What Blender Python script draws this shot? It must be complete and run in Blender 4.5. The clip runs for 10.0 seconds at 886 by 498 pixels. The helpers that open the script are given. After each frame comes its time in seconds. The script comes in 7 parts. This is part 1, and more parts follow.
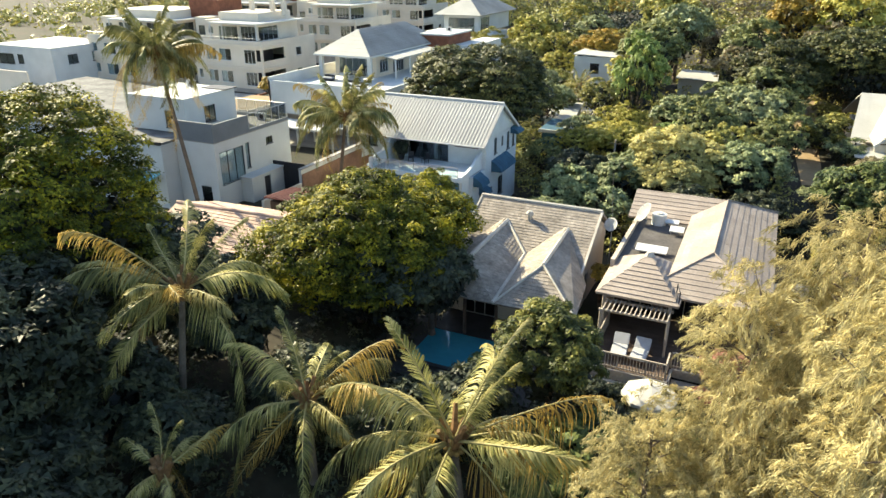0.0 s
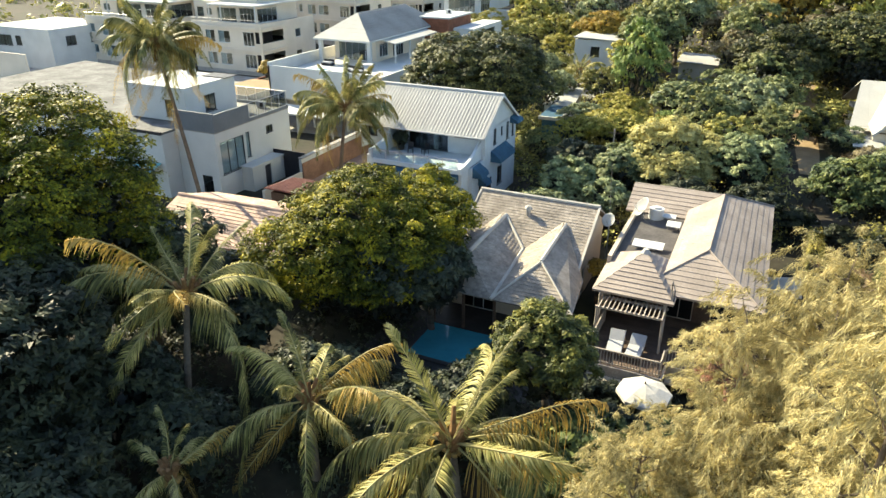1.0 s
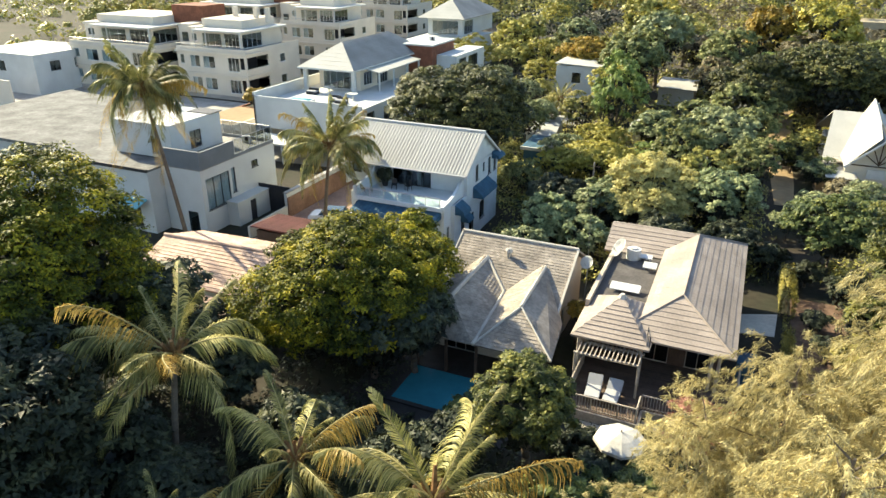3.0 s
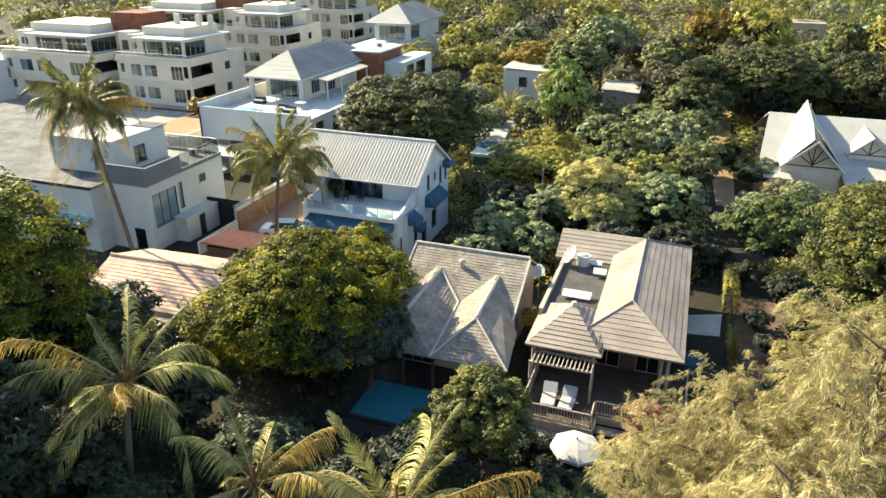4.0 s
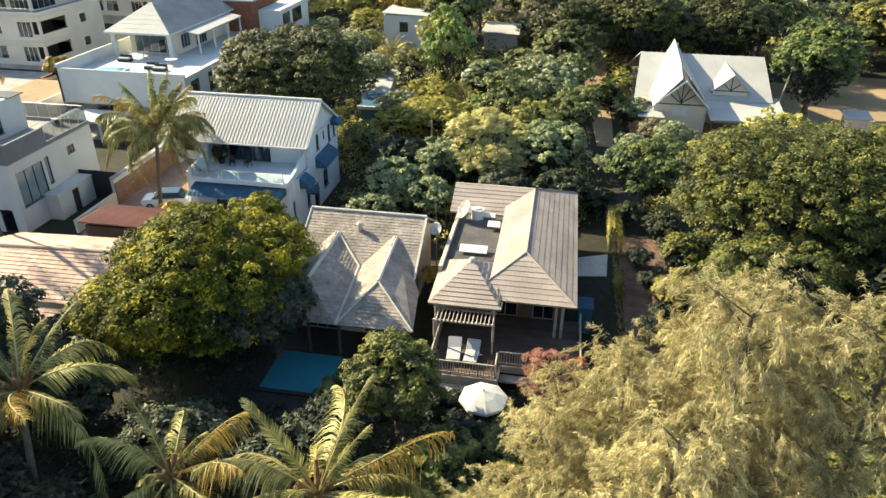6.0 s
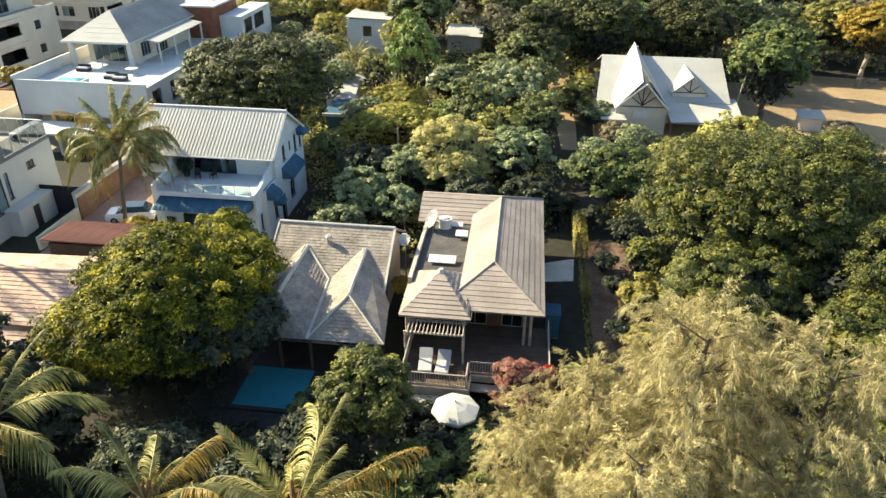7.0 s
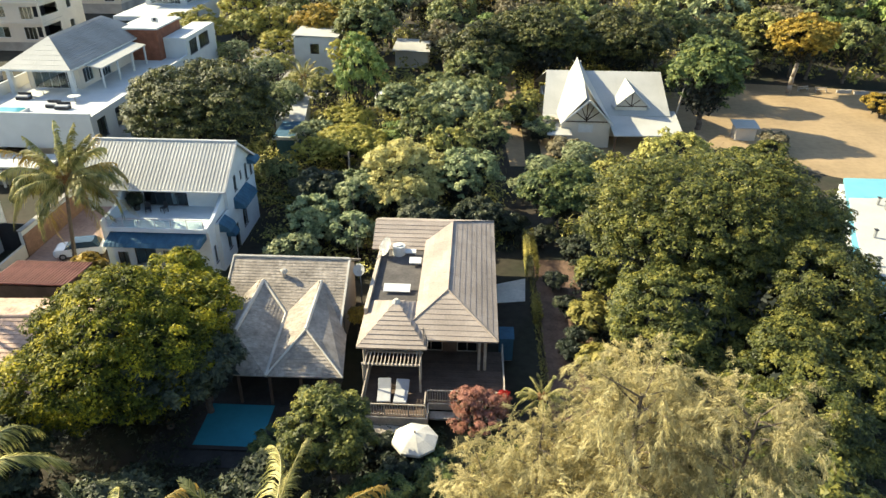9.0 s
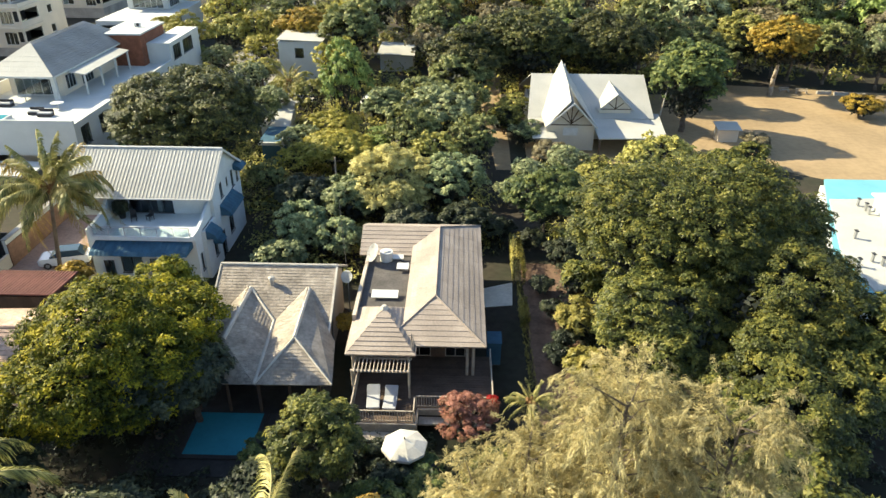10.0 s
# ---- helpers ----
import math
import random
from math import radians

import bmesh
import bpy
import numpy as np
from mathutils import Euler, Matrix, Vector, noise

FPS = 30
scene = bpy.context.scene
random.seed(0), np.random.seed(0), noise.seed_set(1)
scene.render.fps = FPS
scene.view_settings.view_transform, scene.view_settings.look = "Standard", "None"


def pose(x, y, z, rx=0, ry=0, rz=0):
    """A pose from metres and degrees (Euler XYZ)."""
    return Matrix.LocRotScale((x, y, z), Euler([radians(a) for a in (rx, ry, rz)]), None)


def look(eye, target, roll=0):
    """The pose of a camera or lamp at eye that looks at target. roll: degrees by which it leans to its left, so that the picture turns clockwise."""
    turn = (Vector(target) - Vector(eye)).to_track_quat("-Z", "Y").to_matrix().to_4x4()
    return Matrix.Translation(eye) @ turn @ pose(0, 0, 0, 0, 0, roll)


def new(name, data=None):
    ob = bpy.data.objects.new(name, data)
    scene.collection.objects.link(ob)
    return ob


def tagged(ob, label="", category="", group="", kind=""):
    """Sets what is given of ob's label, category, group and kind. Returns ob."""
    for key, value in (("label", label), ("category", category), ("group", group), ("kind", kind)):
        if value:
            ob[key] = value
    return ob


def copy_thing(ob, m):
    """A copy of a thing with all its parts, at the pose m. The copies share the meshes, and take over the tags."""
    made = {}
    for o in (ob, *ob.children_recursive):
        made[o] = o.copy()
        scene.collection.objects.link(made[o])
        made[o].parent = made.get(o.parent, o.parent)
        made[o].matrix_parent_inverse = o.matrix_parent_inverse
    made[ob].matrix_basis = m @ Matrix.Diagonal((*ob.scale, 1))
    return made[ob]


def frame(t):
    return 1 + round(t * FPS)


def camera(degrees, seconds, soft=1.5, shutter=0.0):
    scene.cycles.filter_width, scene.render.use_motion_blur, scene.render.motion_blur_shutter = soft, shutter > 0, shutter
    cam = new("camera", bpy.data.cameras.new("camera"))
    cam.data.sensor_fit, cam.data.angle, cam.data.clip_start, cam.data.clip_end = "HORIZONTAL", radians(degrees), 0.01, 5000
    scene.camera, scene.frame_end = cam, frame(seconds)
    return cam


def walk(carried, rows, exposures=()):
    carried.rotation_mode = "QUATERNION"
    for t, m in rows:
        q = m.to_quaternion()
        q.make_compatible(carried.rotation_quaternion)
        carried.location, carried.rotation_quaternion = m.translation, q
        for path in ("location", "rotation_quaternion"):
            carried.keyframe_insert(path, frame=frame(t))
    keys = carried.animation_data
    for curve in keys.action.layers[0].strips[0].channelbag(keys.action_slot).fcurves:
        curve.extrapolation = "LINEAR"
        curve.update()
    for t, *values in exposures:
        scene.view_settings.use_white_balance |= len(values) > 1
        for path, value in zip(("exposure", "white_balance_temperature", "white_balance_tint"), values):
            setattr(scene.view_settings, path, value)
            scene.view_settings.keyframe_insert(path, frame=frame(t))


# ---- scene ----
# ---- camera ----
cam = camera(65.3, 10.0, soft=1.5)
METRES, EYE, TILT, LEAN, TURN = 10.0, 21.36, -23.0, 0.0, 25.0
ROWS = [
    (0.0, 0.0, 0.0, 0.0, -0.0, 0.0, -0.0),
    (0.5, 0.0017, -0.0274, 0.0573, -0.0, -1.94, -0.07),
    (1.0, 0.0035, -0.0541, 0.1209, -0.01, -1.96, -0.1),
    (1.5, 0.0101, -0.0826, 0.18, -0.03, -1.35, -0.13),
    (2.0, 0.0168, -0.1064, 0.2412, -0.05, -1.21, -0.16),
    (3.5, 0.0294, -0.1692, 0.3905, -2.76, -1.18, 0.88),
    (4.0, 0.0242, -0.1812, 0.43, -5.07, -1.22, 1.87),
    (4.5, 0.0141, -0.1949, 0.4659, -7.4, -1.3, 2.83),
    (5.0, 0.0061, -0.2019, 0.5023, -9.7, -2.16, 3.77),
    (5.5, -0.0001, -0.2111, 0.5371, -12.0, -4.41, 4.62),
    (6.0, -0.0067, -0.2185, 0.5735, -14.21, -6.7, 5.44),
    (7.5, -0.006, -0.2845, 0.7295, -17.91, -7.38, 6.95),
    (8.0, -0.003, -0.3098, 0.7792, -18.97, -7.46, 7.37),
    (8.5, 0.0006, -0.3357, 0.8239, -19.93, -7.53, 7.77),
    (9.0, 0.0069, -0.3618, 0.8714, -20.86, -7.61, 8.18),
    (9.5, 0.0015, -0.3736, 0.9056, -21.82, -7.72, 8.52),
    (10.0, 0.0008, -0.3835, 0.9093, -22.04, -7.71, 8.63),
]
walk(cam, [(t, pose(0, 0, EYE, TILT, LEAN, TURN) @ pose(METRES * x, METRES * y, METRES * z, 90 + pitch, roll, yaw)) for t, x, y, z, yaw, pitch, roll in ROWS],
     exposures=[(0.0, 1.68, 6700, 6), (2.0, 1.68, 6700, 6), (4.5, 1.56, 6700, 6), (10.0, 1.54, 6700, 6)])

# ---- world, sun, exposure ----
SUN_UP, SUN_FROM = radians(33), radians(158)      # height, and the compass side it stands on (180 is west)
world = bpy.data.worlds.new("sky")
scene.world = world
world.use_nodes = True
wn = world.node_tree.nodes
sky = wn.new("ShaderNodeTexSky")
sky.sky_type, sky.sun_disc = 'NISHITA', False
sky.sun_elevation, sky.sun_rotation = SUN_UP, radians(292)
sky.dust_density, sky.ozone_density = 1.0, 1.5
wn["Background"].inputs[1].default_value = 0.1
world.node_tree.links.new(sky.outputs[0], wn["Background"].inputs[0])
sun = new("sun", bpy.data.lights.new("sun", 'SUN'))
sun.data.energy, sun.data.angle, sun.data.color = 4.3, radians(0.6), (1.0, 0.88, 0.62)
sun.matrix_basis = look((math.cos(SUN_FROM) * 100, math.sin(SUN_FROM) * 100, math.tan(SUN_UP) * 100), (0, 0, 0))

# ---- materials ----


def mat(name, col, rough=0.8, var=0.25, scale=1.0, bump=0.2, fine=14.0, metal=0.0, col2=None, island=0.0, obj=0.0, spec=0.3, stain=None):
    """A surface with broad stains and fine grain: col to col2 in patches, var the strength of both."""
    m = bpy.data.materials.new(name)
    m.use_nodes = True
    n, l = m.node_tree.nodes, m.node_tree.links
    p = n["Principled BSDF"]
    p.inputs["Roughness"].default_value, p.inputs["Metallic"].default_value = rough, metal
    p.inputs["Specular IOR Level"].default_value = spec
    co = n.new("ShaderNodeTexCoord")
    big, small = n.new("ShaderNodeTexNoise"), n.new("ShaderNodeTexNoise")
    big.inputs["Scale"].default_value, big.inputs["Detail"].default_value = scale, 5
    small.inputs["Scale"].default_value, small.inputs["Detail"].default_value = fine, 4
    ramp = n.new("ShaderNodeValToRGB")
    c2 = col2 or tuple(c * (1 - var) for c in col)
    ramp.color_ramp.elements[0].position, ramp.color_ramp.elements[1].position = 0.36, 0.64
    ramp.color_ramp.elements[0].color, ramp.color_ramp.elements[1].color = (*c2, 1), (*col, 1)
    mix = n.new("ShaderNodeMix")
    mix.data_type, mix.blend_type = 'RGBA', 'MULTIPLY'
    mix.inputs["Factor"].default_value = min(1.0, var * 1.6)
    for t in (big, small):
        l.new(co.outputs["Object"], t.inputs["Vector"])
    l.new(big.outputs["Fac"], ramp.inputs[0])
    l.new(ramp.outputs[0], mix.inputs["A"])
    r2 = n.new("ShaderNodeValToRGB")
    r2.color_ramp.elements[0].position, r2.color_ramp.elements[1].position = 0.3, 0.62
    r2.color_ramp.elements[0].color = (0.55, 0.55, 0.55, 1)
    l.new(small.outputs["Fac"], r2.inputs[0])
    l.new(r2.outputs[0], mix.inputs["B"])
    out = mix.outputs["Result"]
    if island or obj:
        src = n.new("ShaderNodeNewGeometry").outputs["Random Per Island"] if island else n.new("ShaderNodeObjectInfo").outputs["Random"]
        hsv, rng = n.new("ShaderNodeHueSaturation"), n.new("ShaderNodeMapRange")
        k = island or obj
        rng.inputs["To Min"].default_value, rng.inputs["To Max"].default_value = 1 - k, 1 + k
        l.new(src, rng.inputs["Value"])
        l.new(rng.outputs[0], hsv.inputs["Value"])
        l.new(out, hsv.inputs["Color"])
        out = hsv.outputs[0]
    l.new(out, p.inputs["Base Color"])
    if bump:
        b = n.new("ShaderNodeBump")
        b.inputs["Strength"].default_value, b.inputs["Distance"].default_value = bump, 0.03
        l.new(small.outputs["Fac"], b.inputs["Height"])
        l.new(b.outputs[0], p.inputs["Normal"])
    return m


def leaf_mat(name, dark, mid, light, rough=0.5, trans=0.2, patch=0.9, own=0.2, spec=0.2):
    """Leaves: each its own shade, with broad patches of older and younger growth; some light passes through."""
    m = bpy.data.materials.new(name)
    m.use_nodes = True
    n, l = m.node_tree.nodes, m.node_tree.links
    p = n["Principled BSDF"]
    p.inputs["Roughness"].default_value, p.inputs["Specular IOR Level"].default_value = rough, spec
    geo, co, oi = n.new("ShaderNodeNewGeometry"), n.new("ShaderNodeTexCoord"), n.new("ShaderNodeObjectInfo")
    no = n.new("ShaderNodeTexNoise")
    no.inputs["Scale"].default_value, no.inputs["Detail"].default_value = patch, 3
    l.new(co.outputs["Object"], no.inputs["Vector"])
    add = n.new("ShaderNodeMath")
    add.operation = 'MULTIPLY_ADD'
    add.inputs[1].default_value = 0.34
    l.new(geo.outputs["Random Per Island"], add.inputs[0])
    sub = n.new("ShaderNodeMath")
    sub.operation, sub.inputs[1].default_value, sub.inputs[2].default_value = 'MULTIPLY_ADD', 1.45, -0.40
    l.new(no.outputs["Fac"], sub.inputs[0])
    l.new(sub.outputs[0], add.inputs[2])
    ramp = n.new("ShaderNodeValToRGB")
    e = ramp.color_ramp.elements
    e[0].position, e[1].position = 0.18, 0.82
    e[0].color, e[1].color = (*dark, 1), (*light, 1)
    e.new(0.5).color = (*mid, 1)
    l.new(add.outputs[0], ramp.inputs[0])
    hsv, rng = n.new("ShaderNodeHueSaturation"), n.new("ShaderNodeMapRange")
    rng.inputs["To Min"].default_value, rng.inputs["To Max"].default_value = 1 - own, 1 + own
    l.new(oi.outputs["Random"], rng.inputs["Value"])
    l.new(rng.outputs[0], hsv.inputs["Value"])
    l.new(ramp.outputs[0], hsv.inputs["Color"])
    l.new(hsv.outputs[0], p.inputs["Base Color"])
    if trans:
        tr, mx = n.new("ShaderNodeBsdfTranslucent"), n.new("ShaderNodeMixShader")
        l.new(hsv.outputs[0], tr.inputs["Color"])
        mx.inputs[0].default_value = trans
        l.new(p.outputs[0], mx.inputs[1])
        l.new(tr.outputs[0], mx.inputs[2])
        l.new(mx.outputs[0], n["Material Output"].inputs["Surface"])
    return m


def glass_mat(name, tint=(0.76, 0.84, 0.86)):
    m = bpy.data.materials.new(name)
    m.use_nodes = True
    n, l = m.node_tree.nodes, m.node_tree.links
    g, t, x = n.new("ShaderNodeBsdfGlossy"), n.new("ShaderNodeBsdfTransparent"), n.new("ShaderNodeMixShader")
    g.inputs["Roughness"].default_value = 0.04
    g.inputs["Color"].default_value = (0.8, 0.85, 0.9, 1)
    t.inputs["Color"].default_value = (*tint, 1)
    x.inputs[0].default_value = 0.09
    l.new(t.outputs[0], x.inputs[1])
    l.new(g.outputs[0], x.inputs[2])
    l.new(x.outputs[0], n["Material Output"].inputs["Surface"])
    n.remove(n["Principled BSDF"])
    return m


WHITE = mat("white_plaster", (0.57, 0.585, 0.57), 0.85, 0.10, 0.5, 0.15)
BRIGHTWHITE = mat("bright_white_paint", (0.56, 0.575, 0.56), 0.8, 0.08, 0.5, 0.1)
CREAM = mat("cream_plaster", (0.66, 0.60, 0.50), 0.85, 0.12, 0.3, 0.15)
BLUEWHITE = mat("pale_blue_plaster", (0.64, 0.69, 0.71), 0.85, 0.14, 0.5, 0.15)
GREYPAINT = mat("grey_painted_plaster", (0.16, 0.18, 0.20), 0.7, 0.15, 0.6, 0.1)
DARKTRIM = mat("dark_trim", (0.035, 0.035, 0.04), 0.5, 0.2, 2, 0.05)
WHITETRIM = mat("white_painted_trim", (0.64, 0.64, 0.62), 0.6, 0.1, 2, 0.05)
BLUEPAINT = mat("blue_canvas", (0.045, 0.12, 0.19), 0.8, 0.25, 1.2, 0.1, 9)
BRICK = mat("red_brick", (0.27, 0.105, 0.06), 0.85, 0.3, 1.5, 0.4, 6)
METALROOF = mat("painted_metal_roof", (0.40, 0.40, 0.375), 0.45, 0.12, 0.5, 0.05, 6, obj=0.06)
WHITEROOF = mat("white_sheet_roof", (0.46, 0.455, 0.42), 0.7, 0.12, 0.35, 0.1, 8, obj=0.02)
SHINGLE = mat("grey_weathered_shingle", (0.42, 0.365, 0.305), 0.9, 0.36, 0.8, 0.5, 5, island=0.15)
CEDAR = mat("silvered_wood_shingle", (0.40, 0.337, 0.29), 0.85, 0.24, 0.4, 0.4, 7, obj=0.09)
CAP = mat("pale_ridge_cap", (0.60, 0.56, 0.49), 0.85, 0.2, 1.0, 0.3)
# grey for the duller faces of the white hip roofs, shade put into the colour
SHADEGREY = mat("grey_shaded_roof", (0.33, 0.325, 0.31), 0.9, 0.25, 0.25, 0.4, 8, obj=0.03)
TERRA = mat("terracotta_tile", (0.68, 0.48, 0.37), 0.85, 0.3, 0.5, 0.3, 5, island=0.16)
RUSTROOF = mat("rusty_red_roof", (0.24, 0.10, 0.085), 0.8, 0.3, 0.7, 0.2, 6)
WOOD = mat("brown_wood", (0.13, 0.085, 0.06), 0.75, 0.35, 1.2, 0.3, 9, obj=0.15)
PALEWOOD = mat("sun_bleached_wood", (0.52, 0.45, 0.37), 0.8, 0.3, 1.2, 0.3, 9, obj=0.12)
DECKWOOD = mat("deck_board_wood", (0.13, 0.092, 0.07), 0.75, 0.3, 1.0, 0.3, 9, obj=0.15)
FLATROOF = mat("dark_roof_felt", (0.12, 0.11, 0.105), 0.9, 0.35, 0.7, 0.2, 6)
ROOFGREY = mat("grey_roof_gravel", (0.22, 0.22, 0.215), 0.95, 0.42, 0.5, 0.6, 3)
CONCRETE = mat("weathered_concrete", (0.42, 0.40, 0.37), 0.9, 0.3, 0.4, 0.3, 5)
SAND = mat("pale_sand", (0.36, 0.262, 0.15), 0.95, 0.22, 0.12, 0.5, 1.3)
# pale ground colour that stands in for sunlight on the court
SUNPATCH = mat("pale_sun_patch", (0.72, 0.66, 0.56), 0.9, 0.2, 0.6, 0.3, 4)
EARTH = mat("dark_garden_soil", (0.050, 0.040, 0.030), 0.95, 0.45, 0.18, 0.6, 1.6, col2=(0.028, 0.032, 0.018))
LITTER = mat("brown_leaf_litter", (0.21, 0.135, 0.095), 0.95, 0.4, 0.8, 0.5, 4)
# stone coloured nearly black: the shade round the pool is put into it
DARKSTONE = mat("dark_shade_stone", (0.055, 0.052, 0.050), 0.6, 0.35, 0.8, 0.3, 4)
# brick brown that also carries the shade and warm bounce on the lane side
LANEWALL = mat("brown_shaded_brick", (0.30, 0.175, 0.12), 0.9, 0.35, 0.7, 0.4, 5)
PAVING = mat("lane_paving", (0.37, 0.26, 0.22), 0.9, 0.3, 0.3, 0.3, 4)
CUSHION = mat("white_cushion", (0.41, 0.42, 0.44), 0.9, 0.08, 2, 0.1)
BLIND = mat("grey_window_blind", (0.55, 0.56, 0.57), 0.8, 0.12, 0.8, 0.1, 8)
CANVAS = mat("white_umbrella_canvas", (0.62, 0.60, 0.55), 0.9, 0.22, 1.2, 0.1)
BARK = mat("grey_brown_bark", (0.19, 0.15, 0.115), 0.95, 0.4, 1.5, 0.7, 8)
PALEBARK = mat("pale_bark", (0.40, 0.34, 0.27), 0.95, 0.4, 1.5, 0.7, 8)
PALMBARK = mat("ringed_palm_bark", (0.17, 0.14, 0.11), 0.95, 0.3, 2.0, 0.6, 9)
HUSK = mat("palm_husk", (0.30, 0.17, 0.075), 0.9, 0.4, 2.5, 0.5, 8)
PALERIB = mat("palm_rib", (0.42, 0.36, 0.15), 0.5, 0.2, 2.0, 0.1, 9)
COCO = mat("coconut_skin", (0.36, 0.24, 0.08), 0.6, 0.3, 4, 0.2, 9)
GLASS = glass_mat("window_glass")
SMOKED = glass_mat("smoked_glass", (0.66, 0.69, 0.72))
RAILGLASS = glass_mat("balustrade_glass", (0.82, 0.90, 0.90))
# dark floor colour that holds the dimness of rooms behind glass
ROOMSHADE = mat("room_shade", (0.06, 0.055, 0.05), 0.9, 0.3, 0.6, 0.0)
CURTAIN = mat("pale_curtain", (0.50, 0.50, 0.48), 0.9, 0.15, 3, 0.1)
CARPAINT = mat("white_car_paint", (0.72, 0.72, 0.72), 0.25, 0.05, 1, 0.0, spec=0.5)
DARKPAINT = mat("dark_car_paint", (0.03, 0.06, 0.09), 0.25, 0.05, 1, 0.0, spec=0.5)
RUBBER = mat("tyre_rubber", (0.02, 0.02, 0.02), 0.8, 0.2, 3, 0.1)
STEEL = mat("grey_steel", (0.45, 0.46, 0.47), 0.4, 0.15, 2, 0.05, metal=0.8)
AQUA = mat("turquoise_paint", (0.16, 0.44, 0.52), 0.6, 0.15, 0.6, 0.05)
TILEBLUE = mat("pool_tile", (0.08, 0.34, 0.42), 0.4, 0.2, 1.2, 0.1, 10)
WATER = mat("pool_water", (0.05, 0.27, 0.34), 0.06, 0.1, 0.8, 0.08, 3, spec=0.5)
YELLOWISH = mat("ochre_wall", (0.48, 0.40, 0.27), 0.85, 0.2, 0.5, 0.1)

L_MANGO = leaf_mat("mango_leaf", (0.026, 0.038, 0.012), (0.125, 0.138, 0.018), (0.54, 0.45, 0.034), trans=0.14, patch=0.7, spec=0.08)
# near-black, bluish leaf colour: the shade inside crowns is put into it
L_INNERSHADE = leaf_mat("inner_shade_leaf", (0.012, 0.015, 0.014), (0.021, 0.026, 0.020), (0.034, 0.040, 0.026), trans=0.0)
# leaf colour kept dark and bluish: deep shade is put into it
L_DARKSHADE = leaf_mat("dark_shade_leaf", (0.017, 0.024, 0.017), (0.040, 0.051, 0.030), (0.105, 0.112, 0.052), trans=0.05)
L_DEEP = leaf_mat("deep_green_leaf", (0.016, 0.023, 0.011), (0.055, 0.064, 0.022), (0.19, 0.175, 0.048), trans=0.12)
L_OLIVE = leaf_mat("olive_leaf", (0.022, 0.031, 0.012), (0.084, 0.096, 0.024), (0.26, 0.238, 0.052), trans=0.16, patch=1.1)
L_GREEN = leaf_mat("fresh_leaf", (0.034, 0.056, 0.024), (0.098, 0.132, 0.042), (0.28, 0.29, 0.078), trans=0.12)
L_BLUE = leaf_mat("grey_green_leaf", (0.062, 0.090, 0.043), (0.188, 0.231, 0.106), (0.450, 0.463, 0.225), trans=0.15)
L_YELLOW = leaf_mat("yellow_green_leaf", (0.13, 0.135, 0.028), (0.34, 0.31, 0.06), (0.56, 0.48, 0.12))
L_FEATHER = leaf_mat("pale_feathery_leaf", (0.259, 0.238, 0.086), (0.562, 0.508, 0.184), (0.799, 0.713, 0.313), trans=0.3)
L_AUTUMN = leaf_mat("golden_leaf", (0.120, 0.090, 0.017), (0.300, 0.210, 0.036), (0.504, 0.336, 0.060))
L_DRY = leaf_mat("dry_leaf", (0.125, 0.106, 0.062), (0.237, 0.200, 0.112), (0.362, 0.312, 0.188))
L_NEEDLE = leaf_mat("casuarina_needle", (0.17, 0.15, 0.078), (0.47, 0.405, 0.195), (0.72, 0.62, 0.33), 0.8, 0.26, 1.1, spec=0.03)
L_FLOWER = leaf_mat("bougainvillea_bract", (0.12, 0.085, 0.04), (0.36, 0.15, 0.105), (0.55, 0.27, 0.20), patch=1.6)
L_RED = leaf_mat("red_bract", (0.300, 0.012, 0.012), (0.420, 0.018, 0.015), (0.500, 0.030, 0.020))
L_PALM = leaf_mat("palm_leaflet", (0.045, 0.058, 0.022), (0.22, 0.215, 0.068), (0.56, 0.49, 0.20), 0.5, 0.28, 1.1, own=0.35, spec=0.22)
L_PALMDRY = leaf_mat("old_palm_leaflet", (0.156, 0.102, 0.024), (0.360, 0.240, 0.054), (0.504, 0.348, 0.108), 0.5, 0.3, 0.7)
# lighter copies of four leaf colours for the woods, with distance haze put in
L_HAZE_OLIVE = leaf_mat("hazed_olive_leaf", (0.105, 0.115, 0.034), (0.31, 0.30, 0.080), (0.60, 0.52, 0.16))
L_HAZE_DARK = leaf_mat("hazed_dark_leaf", (0.058, 0.078, 0.034), (0.165, 0.185, 0.066), (0.37, 0.36, 0.13))
L_HAZE_GREEN = leaf_mat("hazed_fresh_leaf", (0.081, 0.128, 0.041), (0.203, 0.270, 0.074), (0.378, 0.419, 0.121))
L_HAZE_BLUE = leaf_mat("hazed_grey_leaf", (0.098, 0.124, 0.065), (0.247, 0.280, 0.137), (0.494, 0.501, 0.260))
L_HEDGE = leaf_mat("hedge_leaf", (0.11, 0.11, 0.032), (0.30, 0.27, 0.066), (0.52, 0.43, 0.12))

# ---- builders ----


def spot(ob):
    """The place of a thing or part as it will be, before the scene is updated."""
    return (spot(ob.parent) @ ob.matrix_parent_inverse if ob.parent else Matrix()) @ ob.matrix_basis


def thing(name, at, label, category, group="", kind="", turn=0.0):
    ob = new(name)
    ob.empty_display_size = 0.3
    ob.matrix_basis = pose(*at, 0, 0, turn)
    return tagged(ob, label, category, group, kind)


